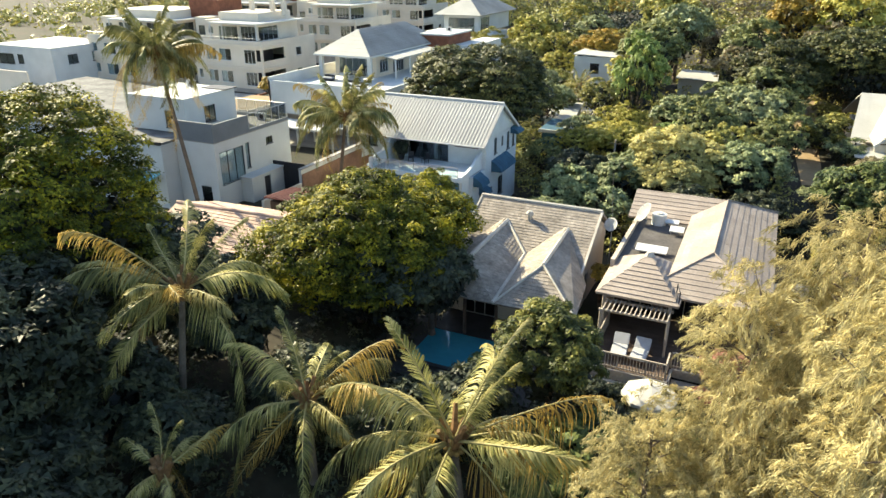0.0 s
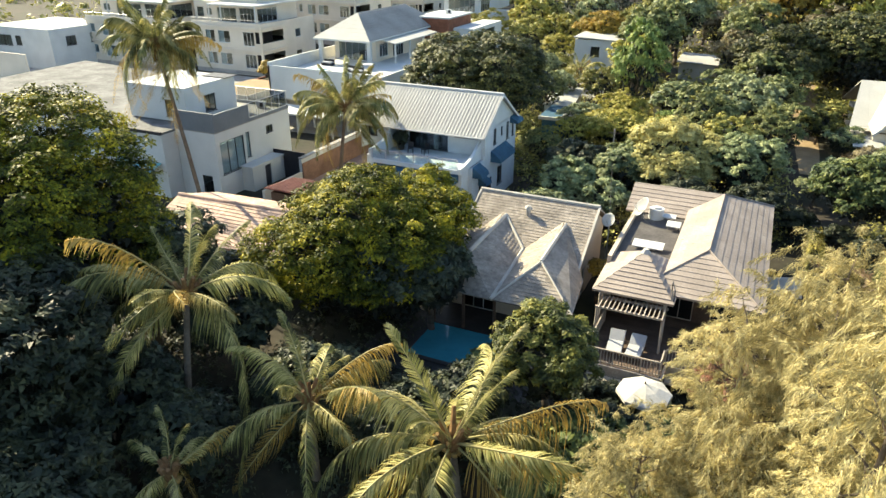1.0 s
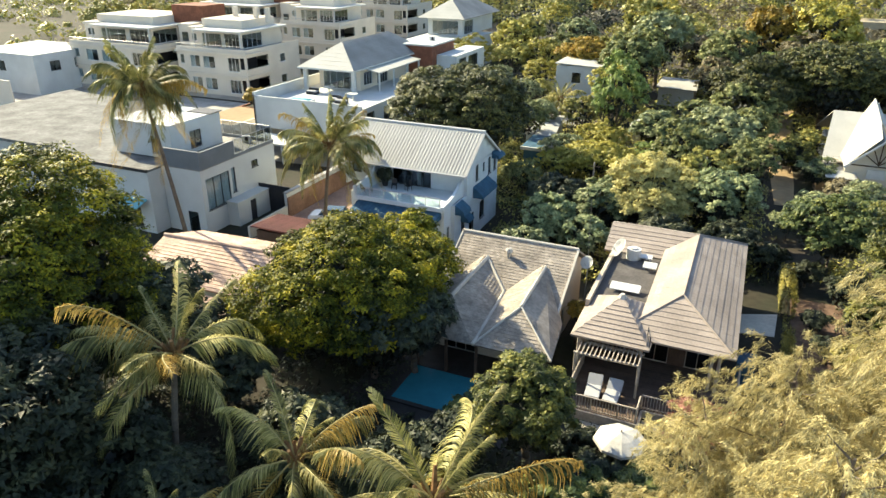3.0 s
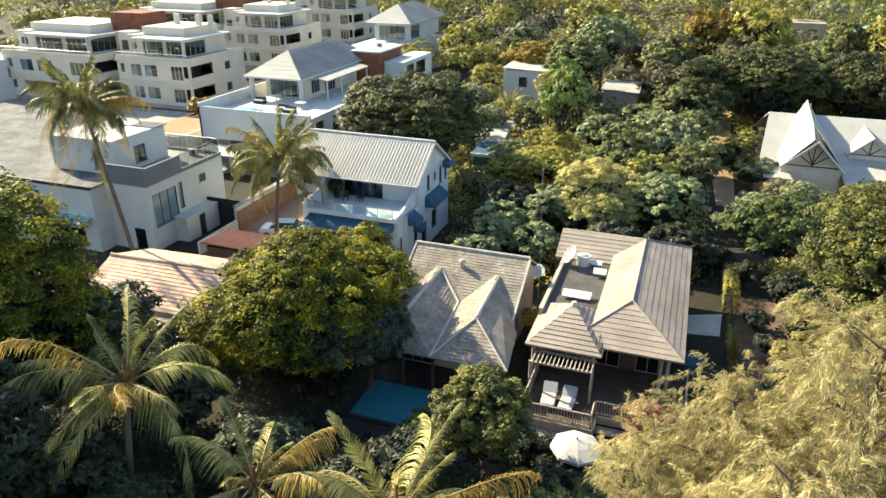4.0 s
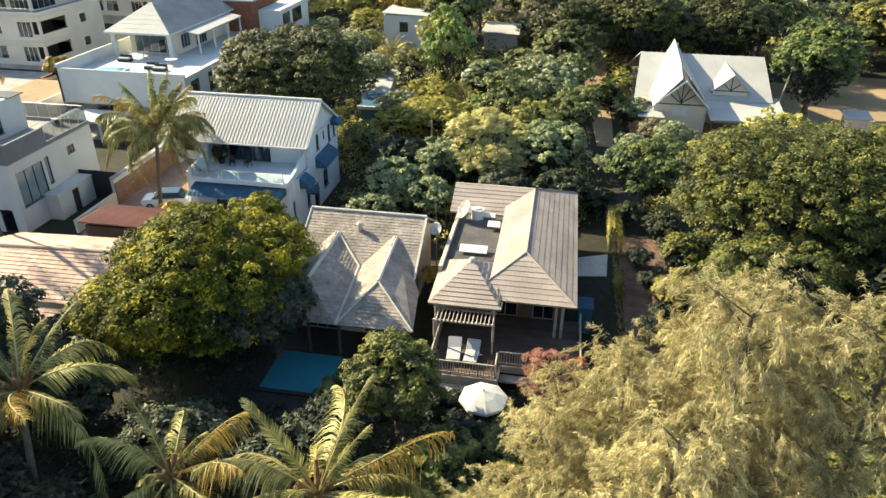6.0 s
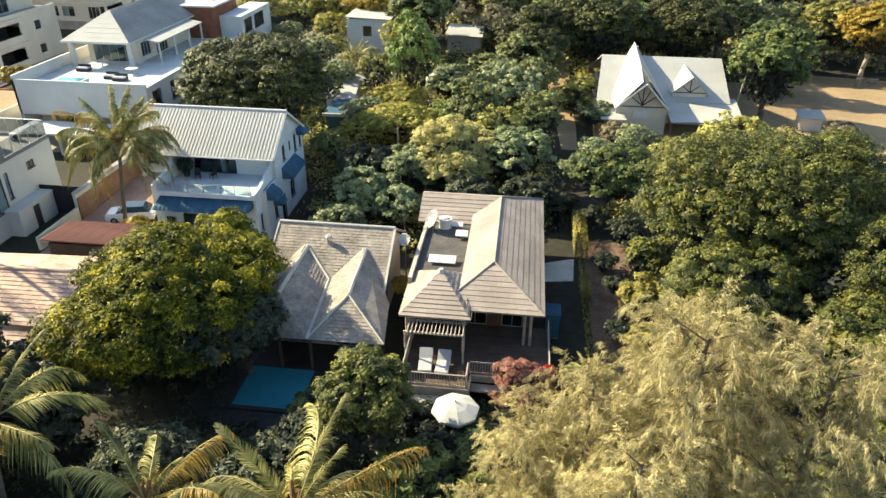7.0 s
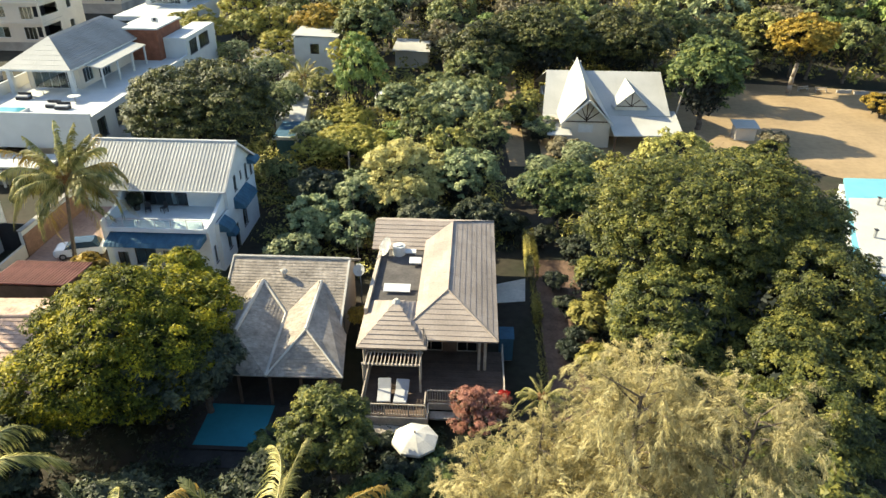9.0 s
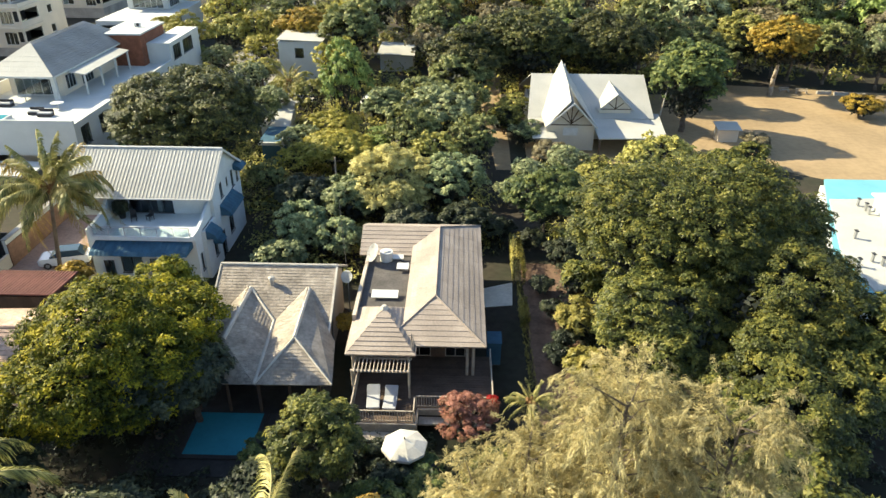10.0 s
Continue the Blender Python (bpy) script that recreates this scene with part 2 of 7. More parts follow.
def part(name, bm, material, parent, label="", smooth=False, local=False):
    """One mesh object under a thing or part; its points are in world places, or in the parent's own (local)."""
    if isinstance(bm, bpy.types.Mesh):
        me = bm
    else:
        me = bpy.data.meshes.new(name)
        bmesh.ops.recalc_face_normals(bm, faces=bm.faces)
        bm.to_mesh(me)
        bm.free()
    if material and not me.materials:
        me.materials.append(material)
    if smooth:
        me.polygons.foreach_set("use_smooth", [True] * len(me.polygons))
    ob = new(name, me)
    if parent:
        ob.parent = parent
        if not local:
            ob.matrix_parent_inverse = spot(parent).inverted()
    return tagged(ob, label)


def single(name, bm, material, label, category, group="", kind="", smooth=False):
    ob = part(name, bm, material, None, "", smooth)
    return tagged(ob, label, category, group, kind)


def box(bm, x0, x1, y0, y1, z0, z1):
    v = [bm.verts.new(p) for p in ((x0, y0, z0), (x1, y0, z0), (x1, y1, z0), (x0, y1, z0), (x0, y0, z1), (x1, y0, z1), (x1, y1, z1), (x0, y1, z1))]
    for f in ((0, 3, 2, 1), (4, 5, 6, 7), (0, 1, 5, 4), (1, 2, 6, 5), (2, 3, 7, 6), (3, 0, 4, 7)):
        bm.faces.new([v[i] for i in f])
    return bm


def bx(*a):
    return box(bmesh.new(), *a)


def bar(bm, a, b, w=0.05, n=4, w2=None):
    """A bar of n sides from a to b."""
    a, b = Vector(a), Vector(b)
    d = (b - a).normalized()
    s = d.cross(Vector((0, 0, 1)) if abs(d.z) < 0.95 else Vector((1, 0, 0))).normalized()
    u = s.cross(d)
    rings = []
    for c, r in ((a, w), (b, w if w2 is None else w2)):
        rings.append([bm.verts.new(c + (s * math.cos(k) + u * math.sin(k)) * r) for k in (math.tau * (i + 0.5) / n for i in range(n))])
    for i in range(n):
        bm.faces.new((rings[0][i], rings[0][(i + 1) % n], rings[1][(i + 1) % n], rings[1][i]))
    bm.faces.new(rings[0][::-1])
    bm.faces.new(rings[1])
    return bm


def slab(bm, pts, depth):
    """A flat polygon given thickness downwards."""
    up = [bm.verts.new(p) for p in pts]
    lo = [bm.verts.new((p[0], p[1], p[2] - depth)) for p in pts]
    bm.faces.new(up)
    bm.faces.new(lo[::-1])
    for i in range(len(pts)):
        j = (i + 1) % len(pts)
        bm.faces.new((up[i], lo[i], lo[j], up[j]))
    return bm


def pierced(axis, c, t, u0, u1, z0, z1, holes=()):
    """A wall in the plane axis = c, thickness t behind it (along +axis), with holes (u0, u1, z0, z1) right through."""
    bm = bmesh.new()
    us = sorted({u0, u1, *(min(max(v, u0), u1) for h in holes for v in h[:2])})
    zs = sorted({z0, z1, *(min(max(v, z0), z1) for h in holes for v in h[2:4])})

    def at(u, z, d):
        return (c + d, u, z) if axis == 'x' else (u, c + d, z)
    solid = {}
    for i in range(len(us) - 1):
        for j in range(len(zs) - 1):
            mu, mz = (us[i] + us[i + 1]) / 2, (zs[j] + zs[j + 1]) / 2
            solid[i, j] = not any(h[0] < mu < h[1] and h[2] < mz < h[3] for h in holes)
    for (i, j), s in solid.items():
        if not s:
            continue
        a, b, p, q = us[i], us[i + 1], zs[j], zs[j + 1]
        for d in (0, t):
            bm.faces.new([bm.verts.new(at(u, z, d)) for u, z in ((a, p), (b, p), (b, q), (a, q))])
        for (di, dj), ((ua, za), (ub, zb)) in (((-1, 0), ((a, p), (a, q))), ((1, 0), ((b, p), (b, q))), ((0, -1), ((a, p), (b, p))), ((0, 1), ((a, q), (b, q)))):
            if not solid.get((i + di, j + dj), False):
                bm.faces.new([bm.verts.new(at(*w)) for w in ((ua, za, 0), (ub, zb, 0), (ub, zb, t), (ua, za, t))])
    bmesh.ops.remove_doubles(bm, verts=bm.verts, dist=0.001)
    return bm


def window(parent, axis, c, t, h, trim=None, mullions=1, name="window", curtain=False):
    """Frame, panes and a sill in a hole of pierced()."""
    u0, u1, z0, z1 = h[:4]
    trim = trim or WHITETRIM
    f = 0.06
    d0, d1 = (0.06, 0.12) if t > 0 else (-0.12, -0.06)

    def bb(bm, a, b, p, q, e0, e1):
        return box(bm, c + e0, c + e1, a, b, p, q) if axis == 'x' else box(bm, a, b, c + e0, c + e1, p, q)
    fr = bmesh.new()
    bb(fr, u0, u1, z0, z0 + f, d0, d1), bb(fr, u0, u1, z1 - f, z1, d0, d1)
    bb(fr, u0, u0 + f, z0 + f, z1 - f, d0, d1), bb(fr, u1 - f, u1, z0 + f, z1 - f, d0, d1)
    w = part(name, fr, trim, parent)
    n = mullions + 1
    for k in range(n):
        a, b = u0 + f + (u1 - u0 - 2 * f) * k / n, u0 + f + (u1 - u0 - 2 * f) * (k + 1) / n
        part("pane", bb(bmesh.new(), a, b, z0 + f, z1 - f, (d0 + d1) / 2 - 0.006, (d0 + d1) / 2 + 0.006), GLASS, w).visible_shadow = False
        if k:
            part("mullion", bb(bmesh.new(), a - 0.025, a + 0.025, z0 + f, z1 - f, d0 + 0.002, d1 - 0.002), trim, w)
    if z0 > 0.3 and u1 - u0 > 0.5:
        part("sill", bb(bmesh.new(), u0 - 0.05, u1 + 0.05, z0 - 0.06, z0 - 0.002, *((-0.06, 0.05) if t > 0 else (-0.05, 0.06))), trim, w)
    if curtain:
        part("curtain", bb(bmesh.new(), u0, u0 + (u1 - u0) * 0.4, z0, z1, *((0.2, 0.22) if t > 0 else (-0.22, -0.2))), CURTAIN, w)
    return w


def shell(parent, x0, x1, y0, y1, z0, z1, material, holes=None, t=0.22, trim=None, floor=True, lid=False):
    """Four walls with windows in their holes: holes = {'S': [(u0, u1, z0, z1, mullions)], ...}."""
    holes = holes or {}
    for side, axis, c, th, a, b in (('S', 'y', y0, t, x0, x1), ('N', 'y', y1, -t, x0, x1), ('W', 'x', x0, t, y0 + t, y1 - t), ('E', 'x', x1, -t, y0 + t, y1 - t)):
        hs = holes.get(side, [])
        w = part("wall", pierced(axis, c, th, a, b, z0, z1, hs), material, parent)
        for h in hs:
            if len(h) > 4 and h[4] >= 0:
                window(parent, axis, c, th, h, trim, h[4])
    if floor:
        part("floor_slab", bx(x0 + t, x1 - t, y0 + t, y1 - t, z0, z0 + 0.12), ROOMSHADE, parent)
    if lid:
        part("flat_roof", bx(x0 + 0.003, x1 - 0.003, y0 + 0.003, y1 - 0.003, z1, z1 + 0.18), material, parent)


def clip(poly, k, lim, keep_above):
    out = []
    for i in range(len(poly)):
        a, b = poly[i], poly[(i + 1) % len(poly)]
        ia, ib = ((p[k] >= lim) == keep_above or abs(p[k] - lim) < 1e-9 for p in (a, b))
        if ia:
            out.append(a)
        if ia != ib:
            s = (lim - a[k]) / (b[k] - a[k])
            out.append(tuple(a[i] + (b[i] - a[i]) * s for i in range(2)))
    return out


def courses(parent, pts, material, step=0.4, lift=0.05, name="shingle_course", base=None, rough=0.02, seed=1, wide=0.0):
    """A roof face (a flat polygon whose first edge is the eave) laid with overlapping courses, each a piece of its own."""
    rnd = random.Random(seed)
    o, e = Vector(pts[0]), (Vector(pts[1]) - Vector(pts[0])).normalized()
    nrm = Vector((0, 0, 0))
    for i in range(1, len(pts) - 1):
        nrm += (Vector(pts[i]) - o).cross(Vector(pts[i + 1]) - o)
    nrm.normalize()
    if nrm.z < 0:
        nrm = -nrm
    up = nrm.cross(e)
    if up.z < 0:
        up = -up
    flat = [((Vector(p) - o).dot(e), (Vector(p) - o).dot(up)) for p in pts]
    top = max(f[1] for f in flat)
    bm = bmesh.new()
    a = [bm.verts.new(Vector(p)) for p in pts]
    b = [bm.verts.new(Vector(p) - nrm * 0.12) for p in pts]
    bm.faces.new(a), bm.faces.new(b[::-1])
    for i in range(len(pts)):
        j = (i + 1) % len(pts)
        bm.faces.new((a[i], b[i], b[j], a[j]))
    face = part("roof_face", bm, base or material, parent)
    v = -0.06
    while v < top - 0.05:
        v1 = min(v + step, top)
        poly = clip(clip(flat, 1, max(v, 0), True), 1, v1, False)
        if len(poly) >= 3 and v1 - v > 0.05:
            bm = bmesh.new()
            cells = [poly]
            if wide:
                lo_u, hi_u = min(p[0] for p in poly), max(p[0] for p in poly)
                cuts = [lo_u]
                while cuts[-1] < hi_u - wide * 0.4:
                    cuts.append(cuts[-1] + wide * rnd.uniform(0.6, 1.4))
                cuts[-1] = hi_u
                cells = [clip(clip(poly, 0, a0, True), 0, a1 - 0.012, False) for a0, a1 in zip(cuts, cuts[1:])]
            for cell in cells:
                if len(cell) < 3:
                    continue
                if wide > 1 and len(bm.verts):
                    part(name, bm, material, face)
                    bm = bmesh.new()
                dv = rnd.uniform(-rough, rough)
                hi = [bm.verts.new(o + e * p[0] + up * p[1] + nrm * (0.012 + lift * (v1 - p[1]) / step + (dv * 0.5 + 0.01 if p[1] < v1 - 0.01 else 0))) for p in cell]
                lo = [bm.verts.new(o + e * p[0] + up * p[1] + nrm * 0.004) for p in cell]
                bm.faces.new(hi), bm.faces.new(lo[::-1])
                for i in range(len(cell)):
                    j = (i + 1) % len(cell)
                    bm.faces.new((hi[i], lo[i], lo[j], hi[j]))
            ob = part(name, bm, material, face)
            if 0 < wide < 1:
                tagged(ob, "", kind="stuff")
        v = v1
    return face


def ribbed(parent, x0, x1, eave, ridge, material, panel=0.8, ribs=4, height=0.04):
    """Ribbed sheets from an eave (y, z) up to a ridge (y, z), side by side along x."""
    n = max(1, round((x1 - x0) / panel))
    w = (x1 - x0) / n
    bm = bmesh.new()
    prof = []
    for k in range(ribs):
        u = w / ribs
        prof += [(k * u, 0), (k * u + u * 0.55, 0), (k * u + u * 0.65, height), (k * u + u * 0.9, height)]
    prof.append((w, 0))
    for (y, z) in (eave, ridge):
        for p in prof:
            bm.verts.new((p[0], y, z + p[1]))
    for (y, z) in (eave, ridge):
        for p in prof:
            bm.verts.new((p[0], y, z + p[1] - 0.02))
    bm.verts.ensure_lookup_table()
    m = len(prof)
    V = bm.verts
    for i in range(m - 1):
        bm.faces.new((V[i], V[i + 1], V[m + i + 1], V[m + i]))
        bm.faces.new((V[2 * m + i], V[3 * m + i], V[3 * m + i + 1], V[2 * m + i + 1]))
        bm.faces.new((V[i], V[2 * m + i], V[2 * m + i + 1], V[i + 1]))
        bm.faces.new((V[m + i], V[m + i + 1], V[3 * m + i + 1], V[3 * m + i]))
    me = bpy.data.meshes.new("roof_sheet")
    bm.to_mesh(me), bm.free()
    me.materials.append(material)
    for k in range(n):
        ob = part("roof_sheet", me, None, parent, local=True)
        ob.matrix_parent_inverse = spot(parent).inverted() @ Matrix.Translation((x0 + k * w, 0, 0.01))


def cards(name, verts, faces, material, parent, local=True, smooth=False):
    me = bpy.data.meshes.new(name)
    V, F = np.asarray(verts, np.float32), np.asarray(faces, np.int32)
    me.vertices.add(len(V)), me.loops.add(F.size), me.polygons.add(len(F))
    me.vertices.foreach_set("co", V.ravel())
    me.loops.foreach_set("vertex_index", F.ravel())
    me.polygons.foreach_set("loop_start", np.arange(0, F.size, F.shape[1], dtype=np.int32))
    me.update(calc_edges=True)
    me.materials.append(material)
    return me


def leaves(rng, P, N, size, flat=0.45, long=1.6, droop=0.0):
    """Pointed leaves at P, turned about the normals N."""
    n = len(P)
    nn = N + rng.normal(0, flat, (n, 3))
    nn /= np.linalg.norm(nn, axis=1)[:, None]
    d = rng.normal(0, 1, (n, 3))
    d[:, 2] -= droop
    d -= nn * (d * nn).sum(1)[:, None]
    d /= np.linalg.norm(d, axis=1)[:, None] + 1e-6
    s = np.cross(nn, d)
    L = (size * rng.uniform(0.6, 1.35, n))[:, None]
    W = L / long * 0.5
    V = np.stack([P - s * W, P + s * W, P + d * L - nn * L * 0.05], 1).reshape(-1, 3)
    return V, np.arange(3 * n).reshape(n, 3)


def crown_cloud(rng, rx, ry, rz, lobes, clumps, per, clump_r, spread=0.62, under=-0.35):
    """Places and normals of leaves: flat tufts, open below, that sit apart on the skin of several lobes."""
    cs = []
    for i in range(lobes):
        th, ph = rng.uniform(0, math.tau), math.asin(rng.uniform(under, 1))
        r = spread * rng.uniform(0.75, 1.08)
        cs.append((r * math.cos(th) * math.cos(ph), r * math.sin(th) * math.cos(ph), r * math.sin(ph), rng.uniform(0.24, 0.42)))
    cs.append((0, 0, 0.05, 0.58))
    cs = np.array(cs)
    n = clumps * 6
    c = cs[rng.integers(len(cs), size=n)]
    v = rng.normal(0, 1, (n, 3))
    v[:, 2] = np.abs(v[:, 2]) * np.where(rng.random(n) < 0.82, 1, -1)
    v /= np.linalg.norm(v, axis=1)[:, None]
    p = c[:, :3] + v * c[:, 3:] * rng.uniform(0.8, 1.06, (n, 1))
    inside = (((p[:, None] - cs[None, :, :3]) ** 2).sum(2) < (cs[None, :, 3] * 0.8) ** 2).any(1)
    # fewer tufts low down, so the dark-coloured inner leaves show as shade
    low = np.clip(0.55 + (p[:, 2] + 0.05) * 1.8, 0.10, 1.0)
    keep = (~inside | (rng.random(n) < 0.06)) & (rng.random(n) < low)
    p, v = p[keep], v[keep]
    p[:, :2] *= 1 + 0.2 * p[:, 2:]
    ctr = p * (rx, ry, rz)
    sites = np.empty((0, 3))
    chosen = []
    gap = (clump_r * 0.8) ** 2
    for i in range(len(ctr)):
        if len(chosen) >= clumps:
            break
        if len(sites) and (((sites - ctr[i]) * (1, 1, 1.5)) ** 2).sum(1).min() < gap:
            continue
        sites = np.concatenate([sites, ctr[i:i + 1]])
        chosen.append(i)
    P, N = [], []
    for i in chosen:
        m = rng.integers(per * 2 // 3, per * 4 // 3)
        q = rng.normal(0, 1, (m, 3))
        q[:, 2] = np.abs(q[:, 2]) - 0.12
        q /= np.linalg.norm(q, axis=1)[:, None]
        rad = clump_r * rng.uniform(0.65, 1.3)
        P.append(ctr[i] + q * rad * rng.uniform(0.62, 1.0, m)[:, None] * (1, 1, rng.uniform(0.45, 0.75)))
        N.append(q * 0.55 + v[i] * 0.3 + (0, 0, 0.55))
    return np.concatenate(P), np.concatenate(N)


def limb(bm, a, b, r0, r1, n=7, bend=0.15, rnd=random):
    """A tapered, slightly crooked branch."""
    a, b = Vector(a), Vector(b)
    L = (b - a).length
    pts = [a]
    for k in (1, 2, 3):
        pts.append(a.lerp(b, k / 4) + Vector((rnd.uniform(-1, 1), rnd.uniform(-1, 1), rnd.uniform(-0.3, 0.6))) * L * bend * 0.4)
    pts.append(b)
    for i in range(4):
        bar(bm, pts[i], pts[i + 1], r0 + (r1 - r0) * i / 4, n, r0 + (r1 - r0) * (i + 1) / 4)
    return pts


def tree(x, y, h, rx, leafmat, label, kind="round", seed=1, category="tree", name="tree", ry=None, rz=None, density=1.0, leaf=0.30, fill=1.0, trunk=None, bark=None, group="", turn=None):
    """A tree of its own: trunk with limbs, and a crown of many leaves in uneven lobes."""
    rng, rnd = np.random.default_rng(seed), random.Random(seed)
    ry, rz = ry or rx, rz or min(rx * 0.8, h * 0.42)
    t = thing(name, (x, y, 0), label, category, group)
    if turn is not None:
        t.matrix_basis = pose(x, y, 0, 0, 0, turn)
    cz = h - rz * 0.98
    bm = bmesh.new()
    r0 = trunk or 0.05 + h * 0.022
    fork = Vector((rnd.uniform(-0.3, 0.3), rnd.uniform(-0.3, 0.3), max(0.8, cz - rz * 0.55)))
    limb(bm, (0, 0, -0.1), fork, r0 * 1.25, r0 * 0.85, 9, 0.12, rnd)
    trunk_ob = part("trunk", bm, bark or BARK, t, local=True, smooth=True)
    for k in range(6):
        a = math.tau * k / 6 + rnd.uniform(-0.4, 0.4)
        d = rnd.uniform(0.45, 0.75)
        bm = bmesh.new()
        end = Vector((math.cos(a) * rx * d, math.sin(a) * ry * d, cz + rz * rnd.uniform(-0.1, 0.5)))
        pts = limb(bm, fork, end, r0 * 0.6, r0 * 0.16, 4, 0.25, rnd)
        for q in (2, 3):
            limb(bm, pts[q], pts[q] + Vector((rnd.uniform(-1, 1), rnd.uniform(-1, 1), rnd.uniform(0.1, 0.9))) * rx * 0.3, r0 * 0.25, r0 * 0.06, 3, 0.3, rnd)
        part("limb", bm, bark or BARK, trunk_ob, local=True, smooth=True)
    area = rx * ry * 4 + rz * (rx + ry) * 2
    clumps = max(24, int(area * 2.3 * density))
    P, N = crown_cloud(rng, rx, ry, rz, 14 + int(rx * 3), clumps, int(52 * (0.34 / leaf) ** 1.2), min(0.62, 0.24 + 0.05 * rx), under=-0.3 if kind == "full" else -0.1)
    P[:, 2] += cz
    keep = P[:, 2] > 0.05
    P, N = P[keep], N[keep]
    V, F = leaves(rng, P, N, leaf, 0.35)
    # added inner leaves, coloured dark as crown shade; they also block the sun
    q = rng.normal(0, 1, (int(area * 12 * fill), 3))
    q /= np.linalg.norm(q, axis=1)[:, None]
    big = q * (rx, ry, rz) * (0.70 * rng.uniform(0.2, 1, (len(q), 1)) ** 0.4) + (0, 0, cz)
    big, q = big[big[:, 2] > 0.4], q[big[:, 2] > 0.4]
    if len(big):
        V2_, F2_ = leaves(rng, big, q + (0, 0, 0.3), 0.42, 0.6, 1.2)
        part("inner_foliage", cards("inner_foliage", V2_, F2_, L_INNERSHADE, t), None, t, "inner foliage coloured dark as crown shade", local=True)
    part("crown", cards("crown", V, F, leafmat, t), None, t, local=True)
    return t

# ---- ground ----
bm = bmesh.new()
bmesh.ops.create_grid(bm, x_segments=60, y_segments=60, size=2600)
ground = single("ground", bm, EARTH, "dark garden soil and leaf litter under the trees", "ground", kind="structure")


def patch(name, pts, material, label, z=0.02):
    bm = bmesh.new()
    slab(bm, [(x, y, z) for x, y in pts], 0.2)
    return single(name, bm, material, label, "ground", kind="structure")


patch("pavement_sand", [(31.2, 84), (38, 96), (41, 108), (44, 114), (70, 110), (100, 98), (100, 70), (60, 64), (40, 76)], SAND, "open clearing of pale bare sand")
patch("pavement_path", [(4.6, 76), (6.4, 76), (6.6, 84), (6.4, 100), (7.6, 130), (4.4, 130), (3.4, 100), (4.2, 84)], SAND, "narrow sandy path between the trees", 0.03)
# the court has the outline of the sunlit patch, with the light in its colour
patch("pavement_court", [(2.3, 46.8), (4.7, 47.2), (4.9, 50.7), (2.3, 49.6)], SUNPATCH, "court beside the shingled house, coloured pale as sunlit ground", 0.04)
patch("pavement_walk", [(5.6, 33.5), (9.2, 33.5), (9.8, 54), (5.8, 54)], LITTER, "strip of brown leaf litter along the trees", 0.03)
patch("pavement_garden", [(8.5, 79), (26, 78), (31.2, 83.9), (38, 95.9), (41, 107.9), (31, 108), (9, 106)], SAND, "sandy yard round the white gabled house", 0.035)
patch("road_lane", [(-39.0, 45.0), (-33.2, 45.0), (-33.2, 78), (-39.2, 78)], PAVING, "paved driveway lane between two houses", 0.04)
patch("pavement_terrace", [(-19, 28.5), (-8.5, 28.5), (-8.5, 33.4), (-17.5, 35.6), (-19, 35.6)], DARKSTONE, "stone terrace round the pool, shade in its dark colour", 0.05)
patch("road_back", [(-44, 108), (-22, 100), (-22, 104), (-30, 150), (-40, 200), (-47, 200), (-40, 150)], CONCRETE, "pale concrete lane behind the villas", 0.04)
patch("pavement_yard", [(-120, 62), (-40, 68), (-44, 92), (-120, 92)], CONCRETE, "paved yard between villas and apartments", 0.03)

# ---- pale two-storey house with ribbed metal roof ----
A = thing("house", (-27, 54, 0), "pale blue-white two-storey house with ribbed grey metal roof", "house")
AX0, AX1 = -33.0, -20.9
AF, AY = 4.5, 53.4        # underside of the balcony storey, and its front wall
shell(A, -31.0, AX1, 50.6, 61.2, 0, AF, BLUEWHITE, {'E': [(52.2, 53.0, 1.2, 2.9, 0), (54.0, 55.2, 0, 2.5, 0), (56.6, 57.8, 1.2, 2.9, 1)], 'W': [(54, 55.5, 1, 2.3, 1)]}, trim=DARKTRIM)
shell(A, AX0 + 0.4, AX1, AY, 61.2, AF, 6.9, BLUEWHITE, {'S': [(-28.2, -24.4, AF + 0.27, 6.75, 3), (-23.7, -21.6, 6.25, 6.75, 1), (-32.4, -31.5, 5.4, 6.6, 0)], 'E': [(55.4, 56.1, 5.3, 6.7, 0), (57.2, 57.7, 5.6, 6.5, 0), (58.6, 59.3, 5.0, 6.6, 0), (60.1, 60.7, 5.0, 6.6, 0)]}, trim=DARKTRIM)
part("wall", bx(AX0 + 0.4, AX1, AY, AY + 0.22, 6.9, 7.35), BLUEWHITE, A)
part("curtain", bx(-25.9, -25.4, AY + 0.3, AY + 0.33, AF + 0.27, 6.7), CURTAIN, A, "pale door curtain")
RIDGE, EAVE, BACK = (56.6, 9.55), (52.2, 6.75), (61.8, 6.15)
for x in (AX0 + 0.4, AX1 - 0.22):
    bm = bmesh.new()
    pts = [(AY + 0.22, 6.9), (61.2, 6.75), (56.6, 9.3), (AY + 0.22, 7.4)]
    f = [bm.verts.new((x, y, z)) for y, z in pts]
    g = [bm.verts.new((x + 0.22, y, z)) for y, z in pts]
    bm.faces.new(f), bm.faces.new(g[::-1])
    for i in range(4):
        bm.faces.new((f[i], f[(i + 1) % 4], g[(i + 1) % 4], g[i]))
    part("gable", bm, BLUEWHITE, A)
